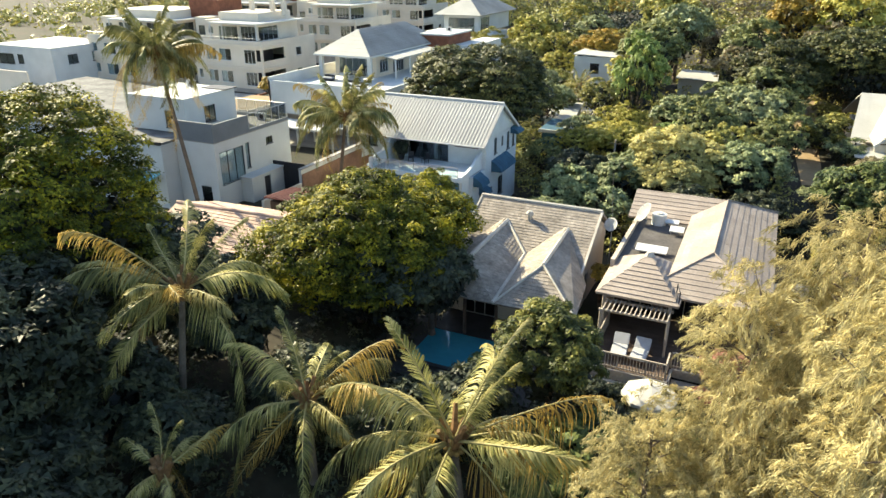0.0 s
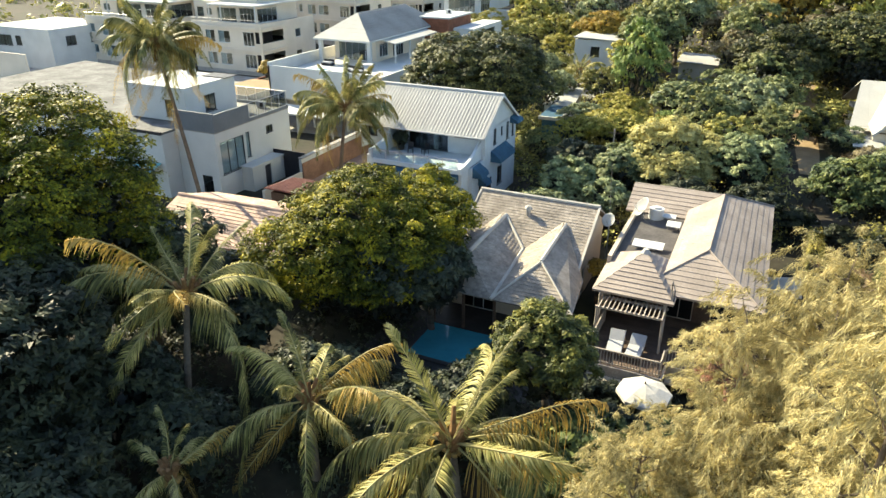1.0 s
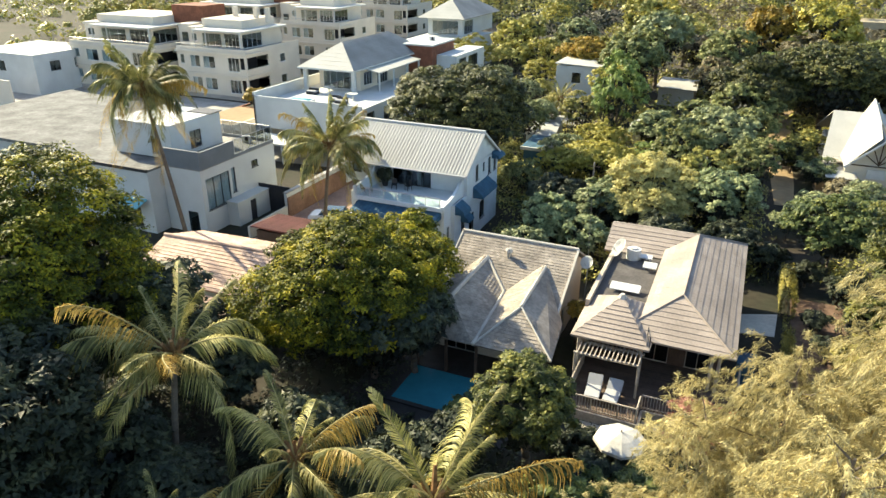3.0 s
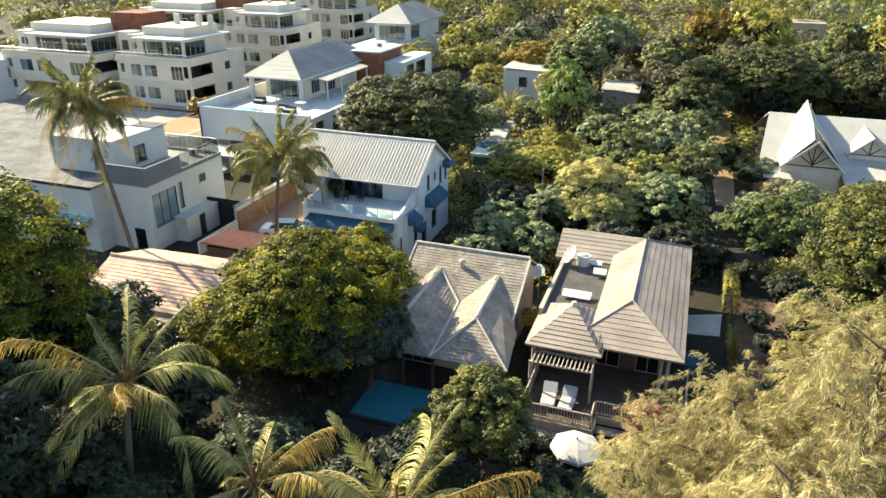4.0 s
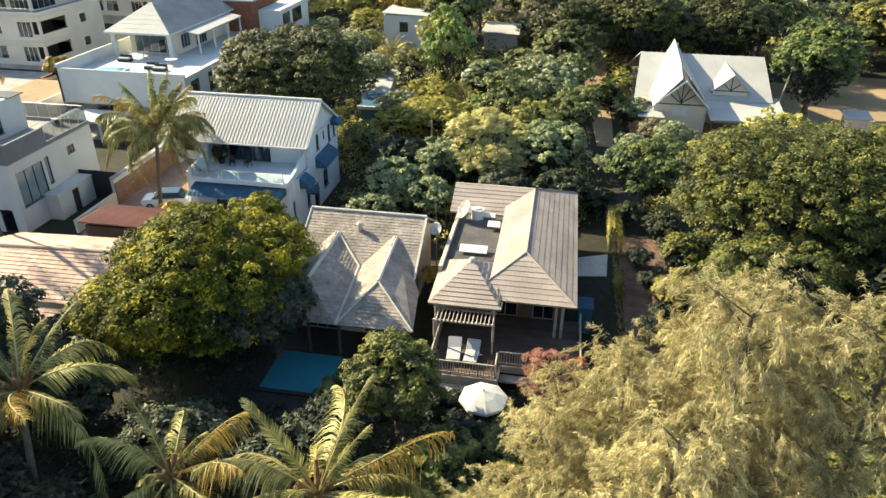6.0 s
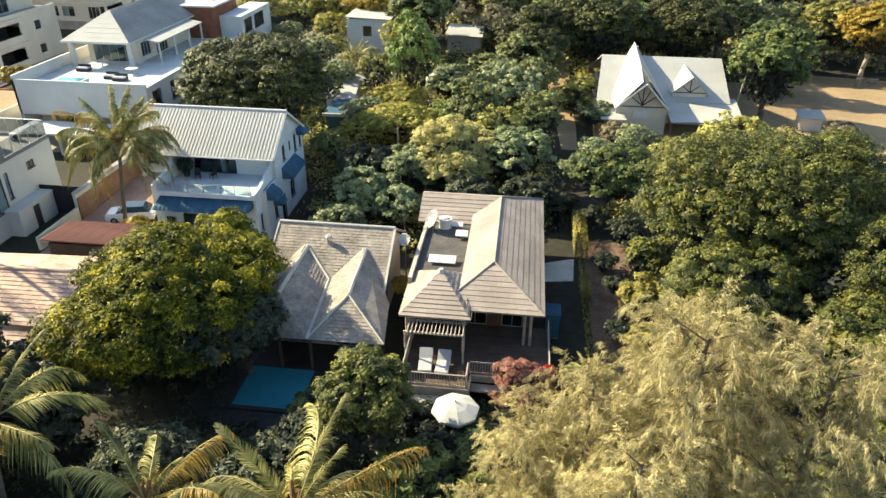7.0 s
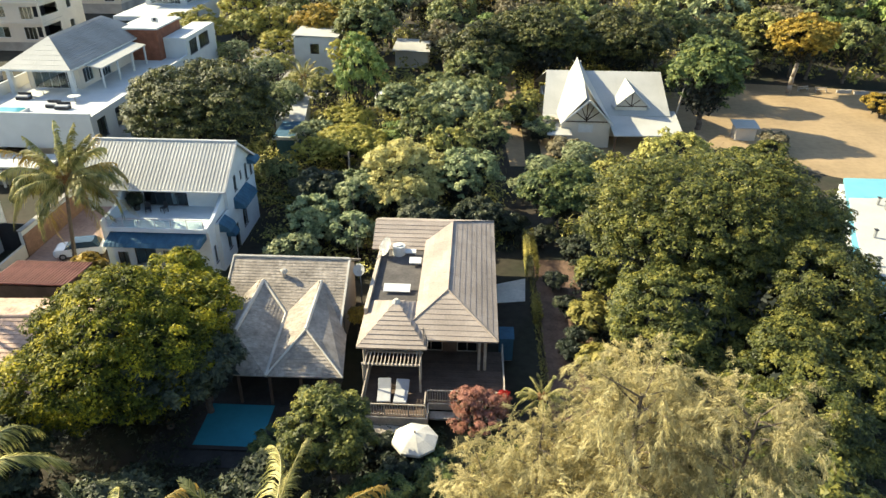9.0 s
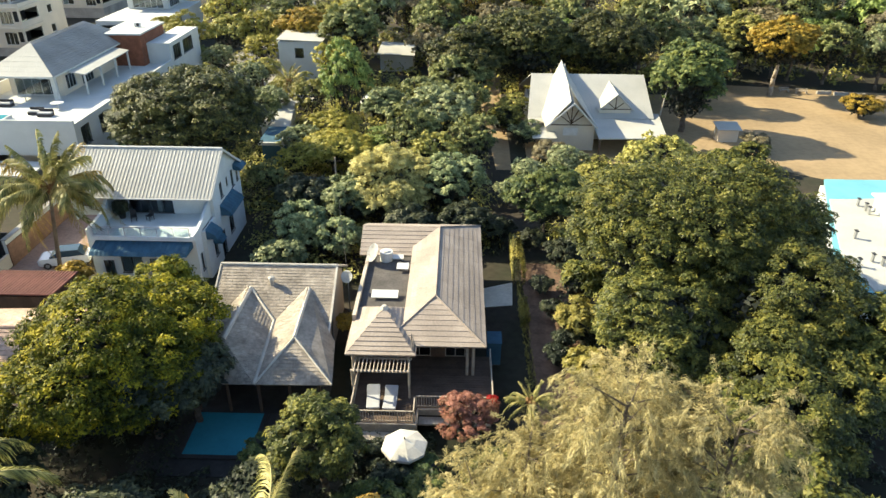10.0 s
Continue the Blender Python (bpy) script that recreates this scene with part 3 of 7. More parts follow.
roof = part("roof", slab(slab(bmesh.new(), [(AX0 - 0.3, *EAVE), (AX1 + 0.35, *EAVE), (AX1 + 0.35, *RIDGE), (AX0 - 0.3, *RIDGE)], 0.12), [(AX0 - 0.3, *RIDGE), (AX1 + 0.35, *RIDGE), (AX1 + 0.35, *BACK), (AX0 - 0.3, *BACK)], 0.12), METALROOF, A)
ribbed(roof, AX0 - 0.3, AX1 + 0.35, EAVE, RIDGE, METALROOF, 0.9, 3, 0.03)
ribbed(roof, AX0 - 0.3, AX1 + 0.35, BACK, RIDGE, METALROOF, 0.9, 3, 0.03)
part("ridge_cap", bar(bmesh.new(), (AX0 - 0.32, RIDGE[0], RIDGE[1] + 0.03), (AX1 + 0.37, RIDGE[0], RIDGE[1] + 0.03), 0.12, 6), WHITETRIM, roof)
part("barge_board", slab(bmesh.new(), [(AX1 + 0.36, EAVE[0], EAVE[1] + 0.02), (AX1 + 0.41, EAVE[0], EAVE[1] + 0.02), (AX1 + 0.41, RIDGE[0], RIDGE[1] + 0.02), (AX1 + 0.36, RIDGE[0], RIDGE[1] + 0.02)], 0.22), WHITETRIM, roof)
part("barge_board", slab(bmesh.new(), [(AX1 + 0.36, RIDGE[0], RIDGE[1] + 0.02), (AX1 + 0.41, RIDGE[0], RIDGE[1] + 0.02), (AX1 + 0.41, BACK[0], BACK[1] + 0.02), (AX1 + 0.36, BACK[0], BACK[1] + 0.02)], 0.22), WHITETRIM, roof)
part("gutter", bar(bmesh.new(), (AX0 - 0.3, EAVE[0] - 0.08, EAVE[1] - 0.06), (AX1 + 0.35, EAVE[0] - 0.08, EAVE[1] - 0.06), 0.08, 8), WHITETRIM, roof)
part("wall", bx(AX0 + 0.4, AX0 + 0.62, 52.4, AY - 0.01, AF, 6.72), BLUEWHITE, A)
# balcony storey in front
AX2 = AX1 - 0.3
part("balcony_slab", bx(-29.7, AX2, 48.8, AY - 0.005, AF, AF + 0.25), BLUEWHITE, A, "pale balcony floor slab")
low = ((-29.3, -28.4, 0.1, 2.4, 1), (-27.8, -26.0, 1.3, 2.8, 1), (-25.4, -22.6, 0.1, 2.6, 2))
part("wall", pierced('y', 49.2, 0.25, -29.6, AX2 - 0.05, 0, AF - 0.002, low), BLUEWHITE, A)
for h in low:
    window(A, 'y', 49.2, 0.25, h, DARKTRIM, h[4])
part("wall", pierced('x', AX2 - 0.05, -0.25, 49.45, 50.6, 0, AF - 0.002, [(49.75, 50.3, 1.2, 2.8)]), BLUEWHITE, A)
window(A, 'x', AX2 - 0.05, -0.25, (49.75, 50.3, 1.2, 2.8), DARKTRIM, 0)
part("wall", bx(-29.7, -29.45, 49.45, 50.6, 0, AF - 0.002), BLUEWHITE, A)
# stepped parapets at the two sides: a tall curved one and a low one
for x, pts in ((-29.7, [(48.8, 4.75), (AY - 0.01, 4.75), (AY - 0.01, 6.9), (52.6, 6.75), (51.7, 6.1), (51.0, 5.8), (49.6, 5.65), (48.8, 5.65)]),
               (AX2 - 0.25, [(48.8, 4.75), (AY - 0.01, 4.75), (AY - 0.01, 6.1), (52.6, 5.8), (51.4, 5.25), (50.2, 5.0), (49.4, 4.95), (48.8, 4.95)])):
    bm = bmesh.new()
    f = [bm.verts.new((x, y, z)) for y, z in pts]
    g = [bm.verts.new((x + 0.25, y, z)) for y, z in pts]
    bm.faces.new(f), bm.faces.new(g[::-1])
    for i in range(len(pts)):
        bm.faces.new((f[i], f[(i + 1) % len(pts)], g[(i + 1) % len(pts)], g[i]))
    part("parapet", bm, BLUEWHITE, A)
part("kerb", bx(-29.45, AX2 - 0.25, 48.8, 48.95, AF + 0.25, AF + 0.35), BLUEWHITE, A)
xs = [-29.4 + (AX2 - 0.3 + 29.4) * k / 6 for k in range(7)]
for i, x in enumerate(xs):
    part("rail_post", bar(bmesh.new(), (x, 48.88, AF + 0.35), (x, 48.88, AF + 1.15), 0.03, 6), STEEL, A)
    if i < 6:
        part("rail_panel", bx(x + 0.06, xs[i + 1] - 0.06, 48.87, 48.89, AF + 0.4, AF + 1.08), RAILGLASS, A, "clear glass balustrade panel").visible_shadow = False
part("handrail", bar(bmesh.new(), (xs[0], 48.88, AF + 1.18), (xs[-1], 48.88, AF + 1.18), 0.03, 6), STEEL, A)


def awning(parent, axis, c, out, u0, u1, z, drop=0.5, name="awning", ribs=14):
    """A sloping awning with a ribbed top and closed cheeks, fixed to the wall plane axis = c."""
    def at(u, d, zz):
        return (c + d, u, zz) if axis == 'x' else (u, c + d, zz)
    bm = bmesh.new()
    n = ribs * 2
    rows = []
    for d, zz in ((0, z), (out * 0.85, z - drop * 0.6), (out, z - drop)):
        rows.append([bm.verts.new(at(u0 + (u1 - u0) * i / n, d, zz + (0.03 if i % 2 else 0))) for i in range(n + 1)])
    for r in range(2):
        for i in range(n):
            bm.faces.new((rows[r][i], rows[r][i + 1], rows[r + 1][i + 1], rows[r + 1][i]))
    back = [bm.verts.new(at(u, 0, z - drop)) for u in (u0, u1)]
    bm.faces.new((rows[0][0], rows[1][0], rows[2][0], back[0]))
    bm.faces.new((rows[0][-1], back[1], rows[2][-1], rows[1][-1]))
    return part(name, bm, BLUEPAINT, parent, "blue ribbed awning")


awning(A, 'y', 49.19, -1.7, -29.4, -21.5, 4.4, 0.65, ribs=22)
awning(A, 'x', AX1, 0.9, 50.7, 52.3, 4.6, 0.9, ribs=4)
awning(A, 'x', AX1, 1.0, 54.8, 58.6, 4.9, 1.0, ribs=8)
awning(A, 'x', AX1, 0.8, 59.5, 61.2, 6.9, 0.6, ribs=4)
awning(A, 'x', AX1, 0.8, 52.0, 53.3, 3.3, 0.7, ribs=4)


def balcony_chair(x, y, turn):
    t = thing("balcony_chair", (x, y, 4.75), "dark garden chair on the balcony", "chair", "balcony chairs", turn=turn)
    part("seat", bx(-0.24, 0.24, -0.24, 0.24, 0.40, 0.45), DARKTRIM, t, local=True)
    part("backrest", bx(-0.24, 0.24, 0.2, 0.25, 0.452, 0.92), DARKTRIM, t, local=True)
    for sx in (-0.21, 0.21):
        for sy in (-0.21, 0.21):
            part("leg", bx(sx - 0.02, sx + 0.02, sy - 0.02, sy + 0.02, 0, 0.398), DARKTRIM, t, local=True)


balcony_chair(-27.3, 51.9, 20)
balcony_chair(-26.0, 52.1, -30)
t = thing("potted_plant", (-28.5, 52.4, 4.75), "dark bushy plant in a round pot on the balcony", "plant")
part("pot", bar(bmesh.new(), (0, 0, 0), (0, 0, 0.5), 0.24, 12, 0.32), DARKSTONE, t, local=True)
rng = np.random.default_rng(44)
q = rng.normal(0, 1, (1500, 3))
q /= np.linalg.norm(q, axis=1)[:, None]
V, F = leaves(rng, q * rng.uniform(0.3, 0.75, (1500, 1)) + (0, 0, 1.05), q, 0.2)
part("foliage", cards("foliage", V, F, L_DARKSHADE, None), None, t, local=True)

# ---- grey shingled house with twin ridges ----
B = thing("house", (-13, 38, 0), "low house with grey weathered shingle roof and twin gables", "house")
BX0, BX1, BR = -16.95, -8.55, 5.9
BR_Y = 43.0
shell(B, BX0 + 0.35, BX1 - 0.35, 36.6, 46.4, 0, 2.95, CREAM, {'S': [(-11.6, -9.6, 0.1, 2.2, 1), (-15.6, -13.4, 0.1, 2.2, 2)], 'E': [(38.2, 39.2, 1.0, 2.2, 1), (41.0, 41.9, 0, 2.1, 0)], 'W': [(40, 41.2, 1, 2.2, 1)]})
for x in (-16.4, -14.4, -12.4, -10.4, -8.5):
    part("veranda_post", bx(x - 0.08, x + 0.08, 33.9, 34.06, 0, 2.98), WOOD, B)
# veranda floor takes the same dark stone in place of shade under the eave
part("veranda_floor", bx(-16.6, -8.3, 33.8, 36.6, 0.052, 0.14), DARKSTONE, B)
part("veranda_beam", bx(-16.5, -8.4, 33.88, 34.08, 2.985, 3.02), WOOD, B)
main_s = courses(B, [(BX0, 37.8, 3.04), (BX1, 37.8, 3.04), (BX1, BR_Y, BR), (BX0, BR_Y, BR)], SHINGLE, 0.24, 0.012, wide=0.26, seed=3)
main_n = courses(B, [(BX1, 47.6, 3.3), (BX0, 47.6, 3.3), (BX0, BR_Y, BR), (BX1, BR_Y, BR)], SHINGLE, 0.24, 0.012, wide=0.26, seed=4)
for x in (BX0 + 0.35, BX1 - 0.57):
    bm = bmesh.new()
    pts = [(37.9, 2.9), (46.6, 2.9), (46.6, 3.6), (BR_Y, BR - 0.2), (37.9, 2.96)]
    f = [bm.verts.new((x, y, z)) for y, z in pts]
    g = [bm.verts.new((x + 0.22, y, z)) for y, z in pts]
    bm.faces.new(f), bm.faces.new(g[::-1])
    for i in range(5):
        bm.faces.new((f[i], f[(i + 1) % 5], g[(i + 1) % 5], g[i]))
    part("gable", bm, CREAM, B)
R1, R2, VAL = -14.45, -10.3, -12.4
FY = 33.35          # the front eave
# right-hand wing: west slope, east slope and front hip; the valley climbs to the main slope
V0, V1 = (VAL, FY, 2.9), (VAL, 39.0, 3.72)
RT, RH = (R2, 41.3, 4.98), (R2, 36.05, 4.58)
LT, LH = (R1, 41.25, 4.95), (R1 - 0.45, 35.9, 4.4)
courses(B, [V0, V1, RT, RH], SHINGLE, 0.24, 0.012, wide=0.26, seed=5)
courses(B, [(-7.55, FY, 2.98), (-8.05, 37.7, 3.06), RT, RH], SHINGLE, 0.24, 0.012, wide=0.26, seed=6)
courses(B, [V0, (-7.55, FY, 2.98), RH], SHINGLE, 0.24, 0.012, wide=0.26, seed=7)
# left-hand wing, with a ridge that drops to the front
courses(B, [V0, V1, LT, LH], SHINGLE, 0.24, 0.012, wide=0.26, seed=8)
courses(B, [(-16.7, FY, 2.9), (-16.7, 38.6, 3.6), LT, LH], SHINGLE, 0.24, 0.012, wide=0.26, seed=9)
courses(B, [(-16.7, FY, 2.9), V0, LH], SHINGLE, 0.24, 0.012, wide=0.26, seed=10)
for a, b, w in ((LH, LT, 0.15), (RH, RT, 0.12), ((BX0 - 0.02, BR_Y, BR), (BX1 + 0.02, BR_Y, BR), 0.12), (LT, V1, 0.11), (V0, V1, 0.12), (RH, V0, 0.07), (RH, (-7.55, FY, 2.98), 0.06)):
    part("ridge_cap", bar(bmesh.new(), Vector(a) + Vector((0, 0, 0.05)), Vector(b) + Vector((0, 0, 0.05)), w, 6), CAP, B)
part("barge_board", bar(bmesh.new(), (BX0 - 0.02, 38.0, 3.2), (BX0 - 0.02, BR_Y, BR + 0.03), 0.07, 4), CAP, B)
part("barge_board", bar(bmesh.new(), (BX1 + 0.02, 37.8, 3.1), (BX1 + 0.02, BR_Y, BR + 0.03), 0.1, 4), CAP, B)
vent = part("roof_vent", bar(bmesh.new(), (-13.0, 41.6, 5.05), (-13.0, 41.6, 5.6), 0.16, 10), STEEL, B, "short metal roof vent")
part("cowl", bar(bmesh.new(), (-13.0, 41.6, 5.6), (-12.95, 41.55, 5.8), 0.26, 10, 0.12), CAP, vent)

# ---- silvered wooden house with hip roof and deck ----
C = thing("house", (-2, 43, 0), "timber house with silvered wood shingle hip roof and raised deck", "house")
shell(C, -6.6, 1.4, 38.6, 51.6, 0, 3.75, WOOD, {'S': [(-5.6, -4.2, 1.3, 3.3, 1), (-3.2, -1.6, 1.3, 3.3, 1), (-0.6, 0.8, 1.3, 3.3, 1)], 'E': [(40.5, 41.7, 1.4, 2.8, 1), (46, 47.2, 1.4, 2.8, 1)], 'W': [(44, 45.5, 1.4, 2.8, 1)]}, trim=PALEWOOD)
CR, CE, CX = 5.5, 4.05, -1.3
courses(C, [(-4.7, 36.1, CE), (2.1, 36.1, CE), (CX, 39.9, CR)], CEDAR, 0.42, 0.02, "roof_board", rough=0.008, wide=2.6, seed=11)
courses(C, [(2.1, 36.1, CE), (2.1, 53.4, CE), (CX, 50.2, CR), (CX, 39.9, CR)], CEDAR, 0.42, 0.006, "roof_board", rough=0.006, wide=2.6, seed=12)
courses(C, [(-3.4, 37.6, 4.62), (-3.4, 50.2, 4.62), (CX, 50.2, CR), (CX, 39.9, CR)], CEDAR, 0.42, 0.012, "roof_board", rough=0.006, wide=2.6, seed=13)
courses(C, [(-7.6, 47.6, 4.25), (-1.3, 47.6, 4.25), (CX, 50.3, CR - 0.02), (-7.6, 50.3, CR - 0.02)], CEDAR, 0.42, 0.022, "roof_board", rough=0.01, wide=2.6, seed=14)
courses(C, [(2.1, 53.4, CE), (-7.6, 53.4, CE), (-7.6, 50.3, CR - 0.02), (CX, 50.3, CR)], CEDAR, 0.42, 0.06, "roof_board", wide=2.6, seed=15)
part("flat_roof", bx(-6.7, -3.3, 40.0, 47.6, 3.76, 4.2), FLATROOF, C, "dark flat roof terrace")
part("parapet", bx(-6.95, -6.7, 38.8, 47.8, 3.7, 4.55), PALEWOOD, C)
part("wall", bx(-3.4, -3.25, 38.6, 47.6, 4.2, 4.62), PALEWOOD, C)
for a, b in (((2.1, 36.1, CE + 0.04), (CX, 39.9, CR + 0.04)), ((-4.7, 36.1, CE + 0.04), (CX, 39.9, CR + 0.04)), ((CX, 39.9, CR + 0.04), (CX, 50.2, CR + 0.04)), ((2.1, 53.4, CE + 0.04), (CX, 50.2, CR + 0.04))):
    part("ridge_cap", bar(bmesh.new(), a, b, 0.06, 6), CEDAR, C)
# little pyramid roof over the deck
T0 = (-4.7, 38.6, 5.35)
ex0, ex1, ey0, ey1, ez = -6.95, -2.45, 35.2, 40.6, 3.95
for k, (a, b) in enumerate((((ex0, ey0, ez), (ex1, ey0, ez)), ((ex1, ey0, ez), (ex1, ey1, ez)), ((ex1, ey1, ez), (ex0, ey1, ez)), ((ex0, ey1, ez), (ex0, ey0, ez)))):
    courses(C, [a, b, T0], CEDAR, 0.36, 0.035, "roof_board", rough=0.01, wide=2.6, seed=20 + k)
part("roof_cap", bar(bmesh.new(), (T0[0], T0[1], T0[2] - 0.1), (T0[0], T0[1], T0[2] + 0.15), 0.3, 8, 0.14), CAP, C)
bm = bmesh.new()
for a, b in (((-2.75, 36.4, 4.25), (-2.5, 35.5, 4.2)), ((-2.75, 36.4, 4.75), (-2.5, 35.5, 4.7)), ((-2.75, 36.4, 4.25), (-2.75, 36.4, 4.8)), ((-2.5, 35.5, 4.0), (-2.5, 35.5, 4.75))):
    bar(bm, a, b, 0.03, 5)
part("roof_ladder", bm, DARKTRIM, C)
# deck
DZ = 1.3
deck = part("deck", bx(-6.4, 2.6, 33.3, 38.6, DZ - 0.25, DZ - 0.06), WOOD, C)
part("deck_front", bx(-6.4, -2.3, 31.9, 33.3, DZ - 0.25, DZ - 0.06), WOOD, C)
y = 31.9
while y < 38.5:
    x1 = -2.3 if y < 33.29 else 2.6
    part("deck_board", bx(-6.4, x1, y, y + 0.215, DZ - 0.056, DZ), DECKWOOD, deck)
    y += 0.235
part("fascia", bx(-6.45, -2.25, 31.78, 31.9, DZ - 0.55, DZ + 0.02), PALEWOOD, C, "sun-bleached deck fascia board")
part("fascia", bx(-2.24, 2.6, 33.18, 33.3, DZ - 0.45, DZ + 0.02), PALEWOOD, C, "sun-bleached deck fascia board")
part("fascia", bx(-2.3, -2.18, 31.9, 33.17, DZ - 0.55, DZ + 0.02), PALEWOOD, C, "sun-bleached deck fascia board")
part("deck_step", bx(-6.5, -2.2, 31.05, 31.76, 0.62, 0.74), PALEWOOD, C, "sun-bleached front deck step")
part("deck_step", bx(-2.15, 2.4, 32.5, 33.16, 0.62, 0.74), PALEWOOD, C, "sun-bleached front deck step")
part("riser", bx(-6.4, -2.3, 31.2, 31.7, 0, 0.62), WOOD, C)
for x in (-6.2, -4.3, -2.5, 0.1, 2.4):
    for yy in (32.2 if x < -2.4 else 33.5, 36.5):
        part("stilt", bx(x - 0.1, x + 0.1, yy - 0.1, yy + 0.1, 0, DZ - 0.25), WOOD, C)


def railing(parent, a, b, z, h=0.9, gap=0.16, material=None, name="railing"):
    """Handrail, foot rail and single balusters from a to b."""
    material = material or PALEWOOD
    a, b = Vector((*a, z)), Vector((*b, z))
    L = (b - a).length
    d = (b - a) / L
    r = part(name, bar(bmesh.new(), a + Vector((0, 0, h)), b + Vector((0, 0, h)), 0.05, 4), material, parent)
    part("foot_rail", bar(bmesh.new(), a + Vector((0, 0, 0.12)), b + Vector((0, 0, 0.12)), 0.035, 4), material, r)
    n = max(2, round(L / gap))
    for i in range(n + 1):
        p = a + d * (L * i / n)
        w = 0.055 if i in (0, n) or i % 9 == 0 else 0.025
        part("baluster", bar(bmesh.new(), p + Vector((0, 0, 0.002)), p + Vector((0, 0, h - 0.05)), w, 4), material, r)


railing(C, (-6.3, 32.0), (-2.4, 32.0), DZ)
railing(C, (-6.3, 32.1), (-6.3, 36.6), DZ)
railing(C, (-2.4, 32.1), (-2.4, 33.3), DZ)
railing(C, (-2.3, 33.4), (2.5, 33.4), DZ)
railing(C, (2.5, 33.5), (2.5, 38.4), DZ)
for x, yy in ((-6.5, 35.5), (-2.9, 35.5), (-6.5, 38.3), (0.9, 36.7), (1.3, 36.7)):
    part("post", bar(bmesh.new(), (x, yy, DZ), (x, yy, 4.02), 0.1, 6), PALEWOOD, C)
part("wall", bx(-6.62, -6.5, 35.7, 38.58, DZ, 3.94), PALEWOOD, C, "pale boarded side wall of the deck")
for k in range(15):
    x = -6.3 + k * 0.245
    part("pergola_slat", bx(x, x + 0.06, 34.0, 35.6, 3.5, 3.58), PALEWOOD, C)
part("beam", bx(-6.5, -2.7, 34.2, 34.32, 3.38, 3.498), PALEWOOD, C)
part("beam", bx(-6.5, -2.7, 35.5, 35.62, 3.38, 3.498), PALEWOOD, C)
for x in (-6.4, -2.8):
    part("post", bar(bmesh.new(), (x, 34.26, DZ), (x, 34.26, 3.378), 0.07, 6), PALEWOOD, C)


# loungers on the deck
def lounger(x, y, z, turn):
    t = thing("sun_lounger", (x, y, z), "wooden sun lounger with white cushion on the deck", "sun lounger", "loungers on the deck", turn=turn)
    fr = bmesh.new()
    for s in (-0.40, 0.40):
        box(fr, s - 0.03, s + 0.03, -0.95, 0.95, 0.24, 0.31)
    for yy in (-0.9, -0.3, 0.3, 0.9):
        box(fr, -0.37, 0.37, yy - 0.03, yy + 0.03, 0.25, 0.3)
    part("frame", fr, WOOD, t, local=True)
    for s in (-0.40, 0.40):
        for yy in (-0.85, 0.8):
            part("leg", bx(s - 0.03, s + 0.03, yy - 0.03, yy + 0.03, 0, 0.24), WOOD, t, local=True)
    bm = bx(-0.42, 0.42, -0.95, 0.3, 0.312, 0.42)
    bmesh.ops.bevel(bm, geom=bm.edges[:], offset=0.035, segments=2, affect='EDGES')
    part("cushion", bm, CUSHION, t, "white seat cushion", local=True)
    bm = bx(-0.42, 0.42, 0, 0.72, 0, 0.1)
    bmesh.ops.bevel(bm, geom=bm.edges[:], offset=0.035, segments=2, affect='EDGES')
    bmesh.ops.transform(bm, matrix=pose(0, 0.3, 0.32, 38, 0, 0), verts=bm.verts)
    part("back_cushion", bm, CUSHION, t, "white raised back cushion", local=True)
    return t


lounger(-5.05, 33.75, DZ, 4)
lounger(-3.95, 33.7, DZ, -2)


# parasol
def parasol(x, y, r=1.35, h=2.5):
    t = thing("parasol", (x, y, 0), "open white canvas garden parasol with eight ribs", "parasol")
    part("pole", bar(bmesh.new(), (0, 0, 0.1), (0, 0, h + 0.05), 0.03, 8), WOOD, t, local=True)
    part("base", bar(bmesh.new(), (0, 0, 0), (0, 0, 0.1), 0.3, 12), CONCRETE, t, local=True)
    bm = bmesh.new()
    n, rings = 8, [(0.04, h), (0.5 * r, h - 0.2), (r, h - 0.5), (r * 1.005, h - 0.66)]
    vs = []
    for rr, z in rings:
        vs.append([bm.verts.new((rr * math.cos(math.tau * (i + 0.3) / n), rr * math.sin(math.tau * (i + 0.3) / n), z)) for i in range(n)])
    for k in range(len(rings) - 1):
        for i in range(n):
            bm.faces.new((vs[k][i], vs[k][(i + 1) % n], vs[k + 1][(i + 1) % n], vs[k + 1][i]))
    bm.faces.new(vs[0])
    part("canopy", bm, CANVAS, t, "white canvas canopy", local=True)
    for i in range(n):
        a = math.tau * (i + 0.3) / n
        part("rib", bar(bmesh.new(), (0, 0, h - 0.03), (r * 0.98 * math.cos(a), r * 0.98 * math.sin(a), h - 0.54), 0.012, 4), WOOD, t, local=True)
    part("finial", bar(bmesh.new(), (0, 0, h), (0, 0, h + 0.14), 0.05, 8, 0.02), WOOD, t, local=True)


parasol(-2.75, 29.4)


